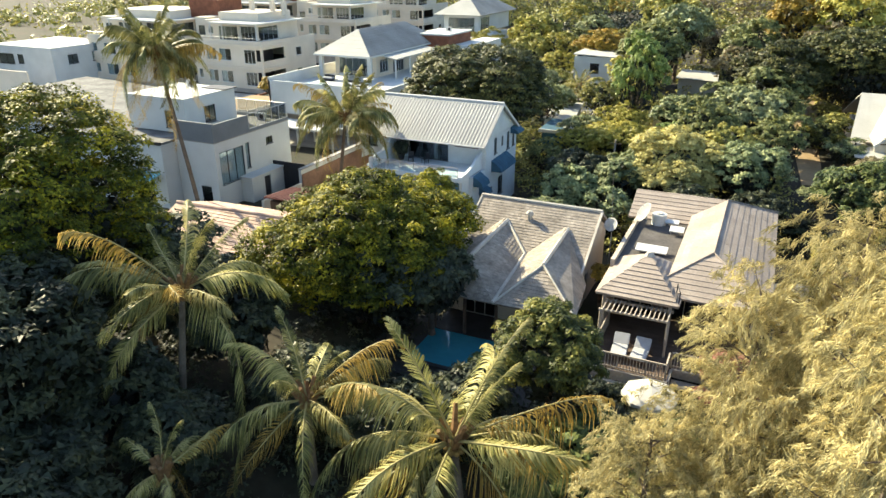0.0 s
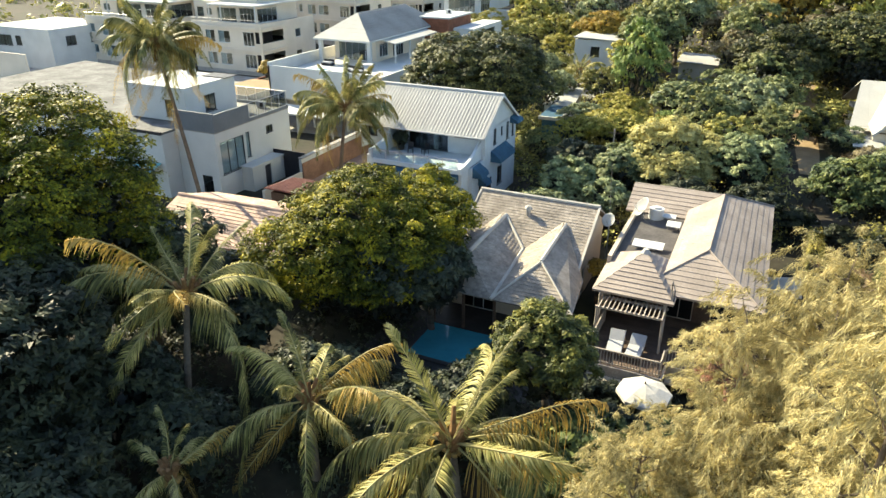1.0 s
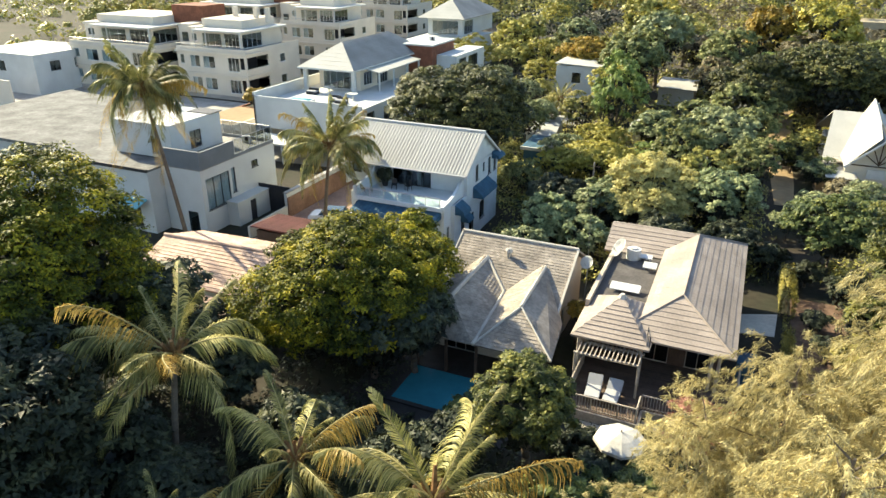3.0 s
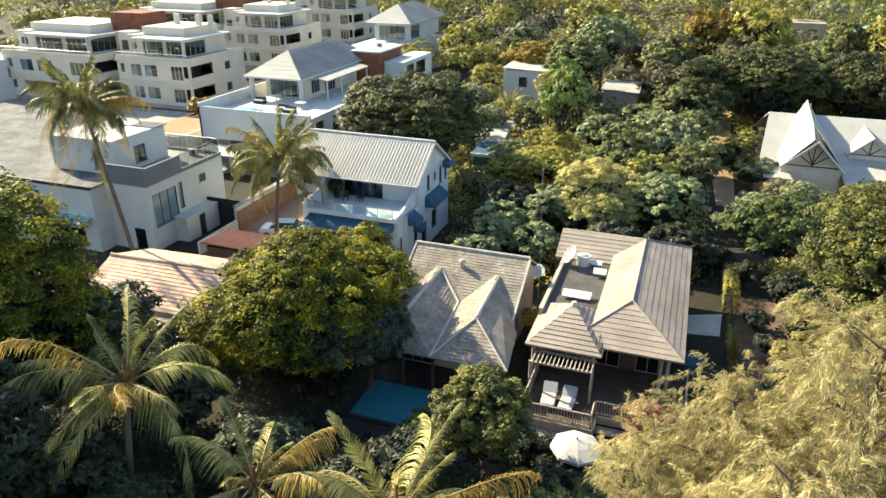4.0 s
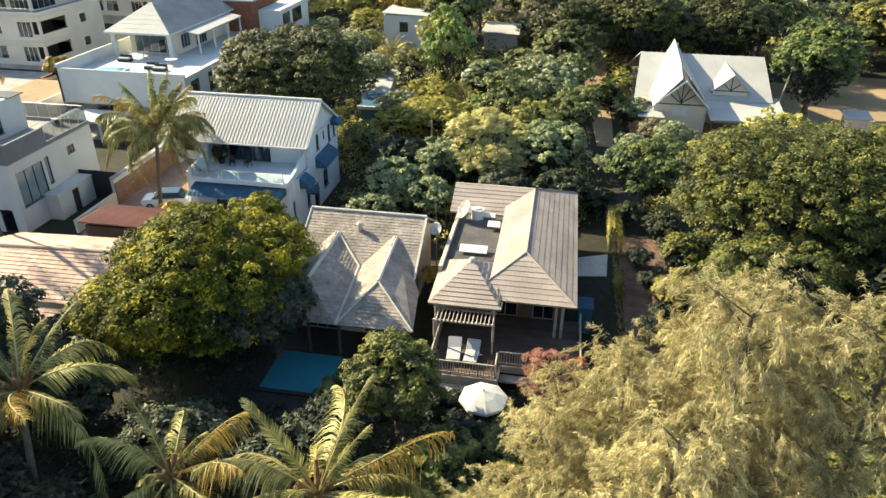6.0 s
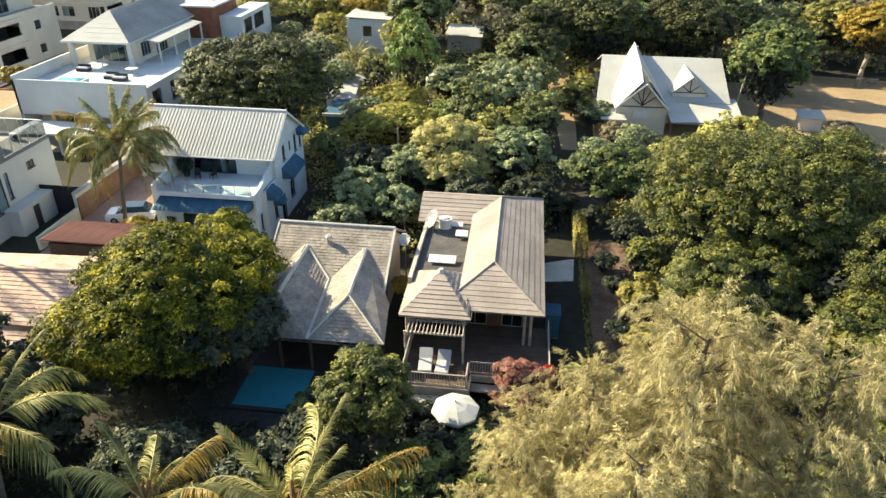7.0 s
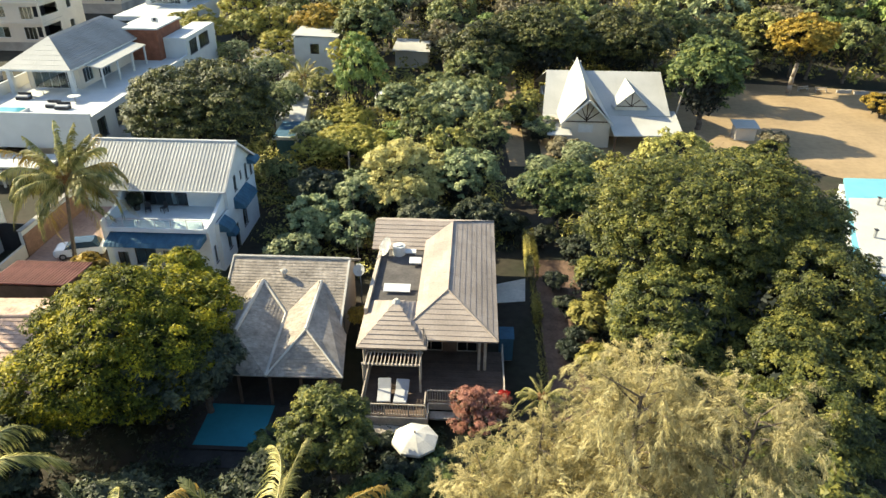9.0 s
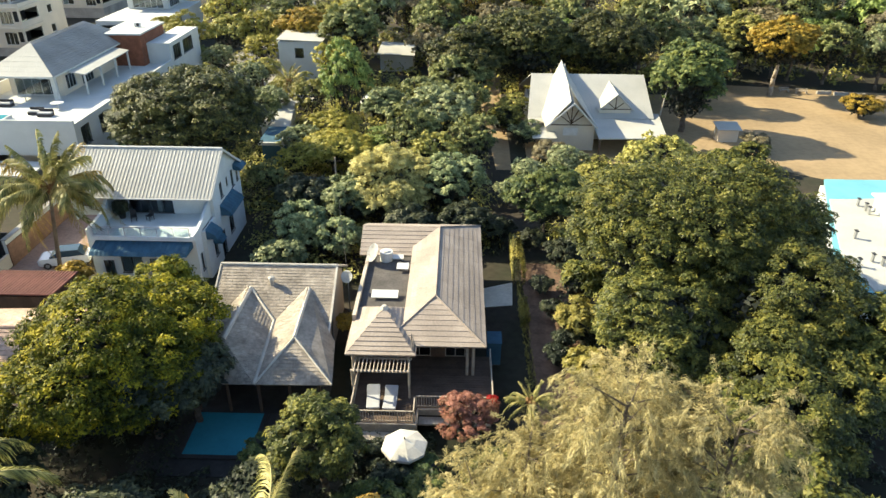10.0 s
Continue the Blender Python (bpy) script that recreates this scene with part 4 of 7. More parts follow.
# satellite dishes
def dish(x, y, z0, z, r, toward, label):
    t = thing("satellite_dish", (x, y, z0), label, "satellite dish", turn=toward)
    part("mast", bar(bmesh.new(), (0, 0, 0), (0, 0, z - z0), 0.035, 8), STEEL, t, local=True)
    bm = bmesh.new()
    rings = []
    for k in range(5):
        rr = r * k / 4
        zz = 0.28 * r * (k / 4) ** 2
        rings.append([bm.verts.new((rr * math.cos(a), rr * math.sin(a), zz)) for a in (math.tau * i / 20 for i in range(20))] if k else [bm.verts.new((0, 0, 0))])
    for i in range(20):
        bm.faces.new((rings[0][0], rings[1][i], rings[1][(i + 1) % 20]))
        for k in range(1, 4):
            bm.faces.new((rings[k][i], rings[k][(i + 1) % 20], rings[k + 1][(i + 1) % 20], rings[k + 1][i]))
    bmesh.ops.solidify(bm, geom=bm.faces[:], thickness=0.02)
    bmesh.ops.transform(bm, matrix=pose(0, -0.08, z - z0, 58, 0, 0), verts=bm.verts)
    part("reflector", bm, WHITETRIM, t, local=True, smooth=True)
    part("feed_arm", bar(bmesh.new(), (0, -0.08 - r * 0.1, z - z0 - r * 0.75), (0, -0.08 - r * 0.9, z - z0 + r * 0.35), 0.015, 5), STEEL, t, local=True)
    return t


dish(-7.75, 42.6, 0, 5.3, 0.46, -20, "grey satellite dish on a tall pole between the roofs")
dish(-6.2, 46.6, 4.2, 5.0, 0.75, -62, "large pale satellite dish on the flat roof")
for x, yy, w, d, hh in ((-5.0, 41.6, 1.9, 0.8, 0.25), (-4.0, 45.4, 0.9, 0.7, 0.35), (-4.5, 46.9, 0.9, 0.5, 0.3)):
    t = thing("solar_panel", (x, yy, 4.2), "white solar water heater panel on the flat roof", "solar panel")
    bm = bx(-w / 2, w / 2, -d / 2, d / 2, 0, 0.07)
    bmesh.ops.transform(bm, matrix=pose(0, 0, hh, 12, 0, 0), verts=bm.verts)
    part("panel", bm, WHITETRIM, t, local=True)
    for s in (-w * 0.4, w * 0.4):
        part("leg", bx(s - 0.03, s + 0.03, -0.05, 0.05, 0, hh + 0.02), STEEL, t, local=True)
t = thing("water_tank", (-5.4, 47.0, 4.2), "white plastic water tank on the flat roof", "water tank")
part("tank_body", bar(bmesh.new(), (0, 0, 0), (0, 0, 0.75), 0.5, 16), WHITETRIM, t, local=True, smooth=False)
part("lid", bar(bmesh.new(), (0, 0, 0.75), (0, 0, 0.86), 0.3, 12, 0.25), WHITETRIM, t, local=True)

# ---- swimming pool ----
pool = thing("swimming_pool", (-14.6, 32.3, 0), "small tiled swimming pool with clear blue water", "swimming pool", kind="structure")
px0, px1, py0, py1 = -16.3, -12.2, 30.1, 33.8
# coping darkened with the terrace, in place of the shade there
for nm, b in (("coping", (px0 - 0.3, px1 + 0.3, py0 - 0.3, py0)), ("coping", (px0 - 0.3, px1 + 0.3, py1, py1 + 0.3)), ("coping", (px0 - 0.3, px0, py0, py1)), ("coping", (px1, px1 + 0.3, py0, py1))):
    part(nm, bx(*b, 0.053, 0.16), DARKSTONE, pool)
part("basin", bx(px0, px1, py0, py1, 0.052, 0.07), TILEBLUE, pool, "blue tiled basin")
w = part("water", bx(px0 + 0.004, px1 - 0.004, py0 + 0.004, py1 - 0.004, 0.10, 0.13), WATER, pool, "still blue water")

# ---- white modern house with grey roof terrace ----
D = thing("house", (-48, 50, 0), "white modern flat-roofed house with grey parapet roof terrace", "house")
dx, dy0, dy1 = -43.3, 45.3, 56.0
shell(D, -47.8, dx, dy0, dy1, 0, 6.1, BRIGHTWHITE, {'E': [(45.8, 49.0, 2.2, 5.2, 2), (49.3, 49.85, 2.9, 5.3, 0), (52.3, 53.3, 4.5, 5.2, 1), (50.6, 51.5, 0, 2.1, 0)], 'S': [(-45.4, -44.2, 0, 2.1, 0)]}, trim=DARKTRIM)
part("blind", bx(dx - 0.15, dx - 0.125, 45.8, 49.0, 2.2, 5.2), BLIND, D, "lowered grey blind")
part("blind", bx(dx - 0.15, dx - 0.125, 49.3, 49.85, 2.9, 5.3), BLIND, D, "lowered grey blind")
part("terrace_floor", bx(-47.79, dx - 0.003, dy0 + 0.003, dy1 - 0.003, 6.1, 6.2), CONCRETE, D)
part("parapet", bx(-47.85, dx + 0.05, dy0 - 0.05, dy0 + 0.15, 6.2, 7.9), GREYPAINT, D, "grey painted parapet")
part("parapet", bx(dx - 0.15, dx + 0.05, dy0 + 0.15, 50.0, 6.2, 7.8), GREYPAINT, D, "grey painted parapet")
part("parapet", bx(dx - 0.15, dx + 0.05, 50.0, dy1, 6.2, 6.5), GREYPAINT, D, "grey painted parapet")
part("parapet", bx(-49.8, dx - 0.15, dy1 - 0.2, dy1, 6.2, 6.5), GREYPAINT, D, "grey painted parapet")
for k in range(6):
    yy = 50.15 + k * 1.14
    part("rail_post", bar(bmesh.new(), (dx - 0.05, yy, 6.5), (dx - 0.05, yy, 7.85), 0.03, 6), STEEL, D)
    if k < 5:
        part("rail_panel", bx(dx - 0.06, dx - 0.04, yy + 0.06, yy + 1.08, 6.52, 7.8), SMOKED, D, "smoked glass rail panel").visible_shadow = False
    xx = dx - 0.2 - k * 1.2
    part("rail_post", bar(bmesh.new(), (xx, dy1 - 0.1, 6.5), (xx, dy1 - 0.1, 7.85), 0.03, 6), STEEL, D)
    if k < 5:
        part("rail_panel", bx(xx - 1.14, xx - 0.06, dy1 - 0.11, dy1 - 0.09, 6.52, 7.8), SMOKED, D, "smoked glass rail panel").visible_shadow = False
part("handrail", bar(bmesh.new(), (dx - 0.05, 50.0, 7.85), (dx - 0.05, dy1, 7.85), 0.035, 6), STEEL, D)
part("handrail", bar(bmesh.new(), (dx - 0.2, dy1 - 0.1, 7.85), (-49.6, dy1 - 0.1, 7.85), 0.035, 6), STEEL, D)
shell(D, -55.0, -47.85, 47.0, 53.8, 6.2, 9.2, BRIGHTWHITE, {'E': [(49.4, 50.9, 6.7, 8.3, 1)], 'S': [(-50.4, -49.4, 6.6, 8.2, 0)]}, trim=DARKTRIM, lid=True)
part("roof_edge", bx(-50.5, -47.6, 52.2, 54.0, 9.382, 9.46), DARKTRIM, D)
part("wall", bx(-55.0, -47.86, 51.0, 56.0, 0, 6.1), BRIGHTWHITE, D)
part("flat_roof", bx(-55.0, -47.86, 53.8, 56.0, 6.1, 6.2), CONCRETE, D)
shell(D, -62.0, -47.86, 43.6, 51.0, 0, 5.9, BRIGHTWHITE, {'S': [(-52.3, -49.4, 0.4, 2.5, 2), (-54.5, -53.9, 3.9, 5.2, 0), (-60, -58, 0.5, 2.3, 1)]}, trim=DARKTRIM)
part("flat_roof", bx(-61.9, -47.9, 43.7, 51.0, 5.9, 6.1), ROOFGREY, D)
part("roof_edge", bx(-62.1, -47.86, 43.5, 43.7, 5.9, 6.2), DARKTRIM, D)
part("canopy", slab(bmesh.new(), [(-53.4, 43.58, 3.3), (-48.4, 43.58, 3.3), (-48.4, 42.2, 2.9), (-53.4, 42.2, 2.9)], 0.1), AQUA, D, "pale turquoise sloping canopy")
part("wing_roof", slab(bmesh.new(), [(-84, 46, 6.0), (-62.1, 46, 6.0), (-55.2, 56.0, 6.0), (-62, 63, 6.3), (-84, 66, 6.3)], 0.3), ROOFGREY, D, "broad grey flat roof")
part("wall", bx(-83.5, -62.2, 46.5, 65.5, 0, 5.7), WHITE, D)
part("annex_wall", pierced('x', -42.0, -0.2, 48.2, 52.9, 0, 2.3, [(50.0, 50.9, 0, 2.05)]), BRIGHTWHITE, D)
part("annex_wall", bx(-43.28, -42.21, 48.2, 48.4, 0, 2.3), BRIGHTWHITE, D)
part("annex_door", bx(-42.16, -42.1, 50.0, 50.9, 0, 2.05), DARKTRIM, D, "dark side door")
part("annex_roof", bx(-43.29, -41.9, 48.1, 52.9, 2.3, 2.42), BRIGHTWHITE, D)
part("garage_door", bx(-43.28, -39.55, 53.0, 53.1, 0, 2.75), DARKTRIM, D, "dark garage gate")
G1 = thing("boundary_wall", (-39.4, 62, 0), "long white boundary wall with brown base along the lane", "wall", kind="structure")
part("wall", bx(-39.5, -39.2, 52.0, 78, 0, 2.5), WHITE, G1)
part("wall_cap", bx(-39.6, -39.1, 52.0, 78, 2.5, 2.58), CONCRETE, G1)
# the wall's shaded lane side, coloured brown on a thin panel
part("wall_face", bx(-39.196, -39.1, 52.0, 78, 0, 2.05), LANEWALL, G1, "brown brick lower face, its shade put in the colour")
part("wall", bx(-39.45, -39.2, 46.2, 51.99, 0, 1.2), CREAM, G1)

# ---- white villa with grey hip roof on a raised terrace ----
E_ = thing("villa", (-50, 80, 0), "white villa with grey hip roof on a raised terrace", "villa")
part("wall", pierced('y', 71.0, 0.25, -57.5, -41.6, 2.9, 6.9), WHITE, E_)
part("soffit", bx(-57.2, -41.86, 71.26, 74.0, 2.9, 3.1), WHITE, E_)
part("wall", pierced('y', 74.0, 0.25, -57.2, -41.86, 0, 2.9, [(-55.5, -51, 0.1, 2.4), (-48.5, -44, 0.1, 2.4)]), CREAM, E_)
for x in (-57.3, -49.5, -41.8):
    part("pillar", bx(x - 0.12, x + 0.12, 71.02, 71.24, 0, 2.9), WHITE, E_)
part("wall", pierced('x', -41.6, -0.25, 71.25, 100, 0, 6.5, [(72.2, 74.2, 3.6, 5.8), (76.5, 79, 3.6, 5.8)]), WHITE, E_)
for h in ((72.2, 74.2, 3.6, 5.8), (76.5, 79, 3.6, 5.8)):
    window(E_, 'x', -41.6, -0.25, h, DARKTRIM, 1)
part("wall", pierced('x', -57.5, 0.25, 71.0, 100, 0, 7.3), WHITE, E_)
part("terrace_floor", bx(-57.2, -41.86, 71.26, 100, 5.7, 5.9), WHITE, E_)
part("plunge_pool", bx(-54.0, -50.6, 72.6, 74.8, 5.9, 6.3), WHITE, E_)
part("water", bx(-53.8, -50.8, 72.8, 74.6, 6.3, 6.32), WATER, E_)
shell(E_, -55.6, -49.0, 83.6, 99.5, 5.9, 8.9, CREAM, {'S': [(-55.0, -49.6, 5.95, 8.4, 4)], 'E': [(84.6, 87.0, 6.4, 8.2, 2), (88.4, 91.6, 5.95, 8.3, 3)]}, trim=WHITETRIM)
for x in (-56.2, -48.6):
    part("pillar", bx(x - 0.25, x + 0.25, 80.9, 81.4, 5.9, 9.1), WHITE, E_)
hx0, hx1, hy0, hy1, hz, hr = -56.9, -48.0, 80.3, 103, 9.1, 12.1
hm = (hx0 + hx1) / 2
roof = part("roof", slab(bmesh.new(), [(hx0, hy0, hz), (hx1, hy0, hz), (hx1, hy1, hz), (hx0, hy1, hz)], 0.2), WHITE, E_)
# one roof: its bright front is coloured white, the duller faces grey
courses(E_, [(hx0, hy0, hz), (hx1, hy0, hz), (hm, hy0 + 4.6, hr)], WHITEROOF, 0.8, 0.003, "roof_course", rough=0.003, wide=1.2, seed=31)
courses(E_, [(hx1, hy0, hz), (hx1, hy1, hz), (hm, hy1 - 4.6, hr), (hm, hy0 + 4.6, hr)], SHADEGREY, 0.45, 0.012, "roof_course", rough=0.006, wide=0.5, seed=32)
courses(E_, [(hx0, hy1, hz), (hx0, hy0, hz), (hm, hy0 + 4.6, hr), (hm, hy1 - 4.6, hr)], SHADEGREY, 0.45, 0.012, "roof_course", rough=0.006, wide=0.5, seed=33)
courses(E_, [(hx1, hy1, hz), (hx0, hy1, hz), (hm, hy1 - 4.6, hr)], SHADEGREY, 0.45, 0.012, "roof_course", rough=0.006, wide=0.5, seed=34)
part("veranda_roof", slab(bmesh.new(), [(-48.9, 84.0, 9.0), (-46.2, 84.0, 8.5), (-46.2, 97.0, 8.5), (-48.9, 97.0, 9.0)], 0.15), WHITEROOF, E_)
for yy in (84.3, 88.5, 92.7, 96.7):
    part("post", bx(-46.5, -46.3, yy - 0.1, yy + 0.1, 5.9, 8.36), WHITE, E_)
shell(E_, -50.4, -45.0, 98.5, 107, 5.9, 10.2, BRICK, lid=True)
part("roof_edge", bx(-50.6, -44.8, 98.3, 107.2, 10.2, 10.42), WHITE, E_)
shell(E_, -44.9, -41.6, 100, 112, 0, 8.6, WHITE, {'E': [(101, 104, 6.2, 8.2, 3), (105, 109, 6.2, 8.2, 3)]}, trim=DARKTRIM, lid=True)


K1 = thing("outbuilding", (-62, 73, 0), "low cream outbuilding with flat tan roof", "shed")
part("wall", bx(-66.5, -59.5, 69.0, 78.5, 0, 2.9), CREAM, K1)
part("roof", bx(-66.7, -59.3, 68.8, 78.7, 2.9, 3.05), SAND, K1, "flat tan roof")
part("parapet", bx(-59.3, -59.1, 68.8, 78.7, 2.4, 3.35), CREAM, K1)
part("parapet", bx(-66.7, -59.3, 68.6, 68.8, 2.4, 3.35), CREAM, K1)
K2 = thing("car_port", (-51, 67, 0), "low white flat-roofed car port below the villa", "car port")
part("roof", bx(-55.5, -45.0, 66.2, 70.2, 2.3, 2.5), WHITE, K2)
for x in (-55.2, -50.2, -45.3):
    part("post", bx(x - 0.1, x + 0.1, 66.4, 66.6, 0, 2.3), WHITE, K2)
    part("post", bx(x - 0.1, x + 0.1, 69.8, 70.0, 0, 2.3), WHITE, K2)


def table_set(x, y, z):
    t = thing("round_table", (x, y, z), "white round terrace table", "table", "terrace furniture")
    part("tabletop", bar(bmesh.new(), (0, 0, 0.7), (0, 0, 0.75), 0.75, 18), WHITETRIM, t, local=True)
    part("pedestal", bar(bmesh.new(), (0, 0, 0), (0, 0, 0.7), 0.06, 8), STEEL, t, local=True)


table_set(-47.2, 78.4, 5.9)
table_set(-52.5, 81.0, 5.9)
for x, yy in ((-48.6, 76.2), (-47.2, 75.6), (-53.8, 79.0)):
    t = thing("sofa", (x, yy, 5.9), "dark rattan terrace sofa with pale cushion", "sofa", "terrace furniture")
    part("base", bx(-0.8, 0.8, -0.4, 0.4, 0, 0.35), DARKTRIM, t, local=True)
    part("backrest", bx(-0.8, 0.8, 0.3, 0.42, 0.35, 0.75), DARKTRIM, t, local=True)
    part("cushion", bx(-0.75, 0.75, -0.38, 0.28, 0.352, 0.48), CUSHION, t, local=True)


# ---- cream apartment blocks ----
def wing(t, x0, x1, y0, y1, z0, storeys, setback, material=None):
    """A wing with single windows and corner balconies per storey, and a set-back top floor under a thin slab."""
    material = material or CREAM
    z, L = z0, x1 - x0
    part("plinth", bx(x0 + 0.02, x1 - 0.02, y0 + 0.02, y1 - 0.02, 0, z0 - 0.002), CONCRETE, t)
    for s in range(storeys):
        hs = [(x0 + L * a, x0 + L * b, z + lo, z + 2.75, n) for a, b, lo, n in ((0.04, 0.10, 1.2, 0), (0.19, 0.33, 0.8, 1), (0.38, 0.55, 0.8, 1), (0.74, 0.90, 0.5, 2))]
        hs.append((x1 - 0.09 * L, x1 - 0.35, z + 0.95, z + 2.8, -1))
        he = [(y0 + 0.35, y0 + (y1 - y0) * 0.40, z + 0.95, z + 2.8, -1), (y0 + (y1 - y0) * 0.62, y0 + (y1 - y0) * 0.72, z + 1.0, z + 2.4, 0)]
        shell(t, x0, x1, y0, y1, z, z + 3.6, material, {'S': hs, 'E': he}, trim=WHITETRIM)
        part("balcony_glazing", bx(x1 - 3.0, x1 - 2.9, y0 + 1.6, y0 + (y1 - y0) * 0.44, z + 0.12, z + 2.9), DARKTRIM, t, "dark glazed balcony doors")
        for h in hs[1:3]:
            part("curtain", bx(h[0], h[0] + (h[1] - h[0]) * 0.45, y0 + 0.26, y0 + 0.29, h[2], h[3]), CURTAIN, t)
        part("string_course", bx(x0 - 0.25, x1 + 0.25, y0 - 0.25, y0 - 0.005, z + 3.2, z + 3.55), material, t)
        part("string_course", bx(x1 + 0.005, x1 + 0.25, y0 - 0.005, y0 + (y1 - y0) * 0.45, z + 3.2, z + 3.55), material, t)
        part("balustrade", bx(x1 + 0.02, x1 + 0.04, y0 + 0.3, y0 + (y1 - y0) * 0.4, z + 0.97, z + 1.25), RAILGLASS, t, "clear glass balustrade").visible_shadow = False
        z += 3.6
    part("roof_terrace", bx(x0 + 0.24, x1 - 0.24, y0 + 0.24, y1 - 0.24, z - 0.15, z + 0.02), CONCRETE, t)
    part("parapet", bx(x0, x1, y0, y0 + 0.2, z, z + 0.5), material, t)
    part("parapet", bx(x1 - 0.2, x1, y0 + 0.2, y1, z, z + 0.5), material, t)
    part("handrail", bar(bmesh.new(), (x0, y0 + 0.1, z + 0.95), (x1 - 0.1, y0 + 0.1, z + 0.95), 0.05, 5), STEEL, t)
    for k in range(6):
        part("rail_post", bar(bmesh.new(), (x0 + 0.1 + (L - 0.3) * k / 5, y0 + 0.1, z + 0.5), (x0 + 0.1 + (L - 0.3) * k / 5, y0 + 0.1, z + 0.95), 0.03, 5), STEEL, t)
    a, b, c, d = x0 + 0.3, x1 - setback, y0 + setback, y1 - 0.5
    shell(t, a, b, c, d, z + 0.02, z + 2.9, material, {'S': [(a + (b - a) * 0.04, a + (b - a) * 0.14, z + 1.0, z + 2.2, 0), (a + (b - a) * 0.25, a + (b - a) * 0.62, z + 0.1, z + 2.4, 2), (a + (b - a) * 0.68, a + (b - a) * 0.97, z + 0.1, z + 2.5, 3)], 'E': [(c + 0.4, c + (d - c) * 0.5, z + 0.1, z + 2.4, 3)]}, trim=WHITETRIM)
    part("roof_slab", bx(a + (b - a) * 0.2, b + 1.3, c - 1.8, d, z + 2.9, z + 3.12), WHITE, t)
    part("roof_slab", bx(a - 0.1, a + (b - a) * 0.2 - 0.01, c - 0.2, d, z + 2.9, z + 3.3), material, t)
    for x in (b + 1.1, a + (b - a) * 0.45, a + (b - a) * 0.22):
        part("post", bx(x - 0.08, x + 0.08, c - 1.7, c - 1.54, z + 0.02, z + 2.9), WHITE, t)
    part("roof_house", bx(a + 1.5, b - 1.0, c + 1.8, d - 0.5, z + 3.12, z + 4.5), material, t)
    return z


for k, (ox, oy, up) in enumerate(((0, 0, 0.7), (-3.0, 34.0, 1.6), (-6.0, 71.0, 2.2))):
    t = thing("apartment_building", (-85 + ox, 100 + oy, 0), "cream apartment block with corner balconies and roof terraces", "apartment building", "apartment blocks")
    wing(t, -90.5 + ox, -76.0 + ox, 93.0 + oy, 108 + oy, up, 2, 3.2)
    wing(t, -113 + ox, -93.2 + ox, 90.5 + oy, 107 + oy, up, 2, 3.6)
    shell(t, -93.2 + ox, -90.5 + ox, 97 + oy, 108 + oy, 0, 10.6 + up, CREAM, {'S': [(-92.6 + ox, -91.2 + ox, z, z + 1.5, 0) for z in (1.6, 5.2, 8.6)]}, trim=DARKTRIM, lid=True)
    part("stair_tower", bx(-98 + ox, -91.0 + ox, 101 + oy, 107 + oy, 10.1 + up, 13.4 + up), BRICK, t, "red-brown roof stair tower")
    for x in (-81.5, -79.0, -86.0):
        part("chimney", bx(x + ox, x + ox + 0.7, 103 + oy, 103.7 + oy, 11.0 + up, 13.4 + up), CREAM, t)

V2 = thing("villa", (-62, 150, 0), "white villa with pale hip roof behind the trees", "villa")
shell(V2, -66, -54, 128, 150, 0, 6.2, WHITE, {'E': [(129, 132, 1, 3, 2), (134, 138, 3.6, 5.6, 2)], 'S': [(-65, -60, 3.6, 5.6, 3)]}, trim=DARKTRIM, lid=True)
shell(V2, -65, -57, 140, 158, 6.4, 10.0, WHITE, {'S': [(-64, -58, 6.6, 9.4, 4)], 'E': [(141, 146, 6.6, 9.4, 4)]}, trim=WHITETRIM)
# front face coloured bright, side faces coloured as shaded
courses(V2, [(-66.5, 138, 10), (-55.8, 138, 10), (-61.2, 144, 13.4)], WHITEROOF, 1.0, 0.006, "roof_course", rough=0.003, seed=41)
courses(V2, [(-55.8, 138, 10), (-55.8, 160, 10), (-61.2, 154, 13.4), (-61.2, 144, 13.4)], SHADEGREY, 1.0, 0.006, "roof_course", rough=0.003, seed=42)
courses(V2, [(-66.5, 160, 10), (-66.5, 138, 10), (-61.2, 144, 13.4), (-61.2, 154, 13.4)], SHADEGREY, 1.0, 0.006, "roof_course", rough=0.003, seed=43)
V3 = thing("house", (-115, 92, 0), "low white flat-roofed house", "house")
shell(V3, -128, -112, 82, 96, 0, 6.6, WHITE, {'S': [(-121, -119.5, 3.8, 5.4, 0), (-126, -122, 3.6, 5.4, 1)], 'E': [(85, 87, 3.8, 5.4, 1), (90, 92, 3.8, 5.4, 1)]}, trim=DARKTRIM, lid=True)
part("wall", bx(-118, -108, 74, 74.3, 0, 4.2), CREAM, V3)

# ---- white house with steep gables ----
Gh = thing("house", (17, 94, 0), "white-roofed house with steep timbered gables", "house")
shell(Gh, 9.6, 24.2, 87.0, 99.0, 0, 3.2, CREAM, {'S': [(10.0, 10.8, 0.9, 2.2, 1)]})
gz, gr, gy = 3.1, 6.6, 94.6
courses(Gh, [(9.0, 86.6, 3.0), (25.2, 86.6, 3.0), (25.2, gy, gr), (9.9, gy, gr)], WHITEROOF, 12.0, 0.004, "roof_sheet", rough=0.002, wide=2.2, seed=51)
courses(Gh, [(25.2, 102, 3.0), (9.0, 102, 3.0), (9.9, gy, gr), (25.2, gy, gr)], WHITEROOF, 12.0, 0.004, "roof_sheet", rough=0.002, wide=2.2, seed=52)
ga, gw, gf = (14.0, 8.2), 3.2, 82.2
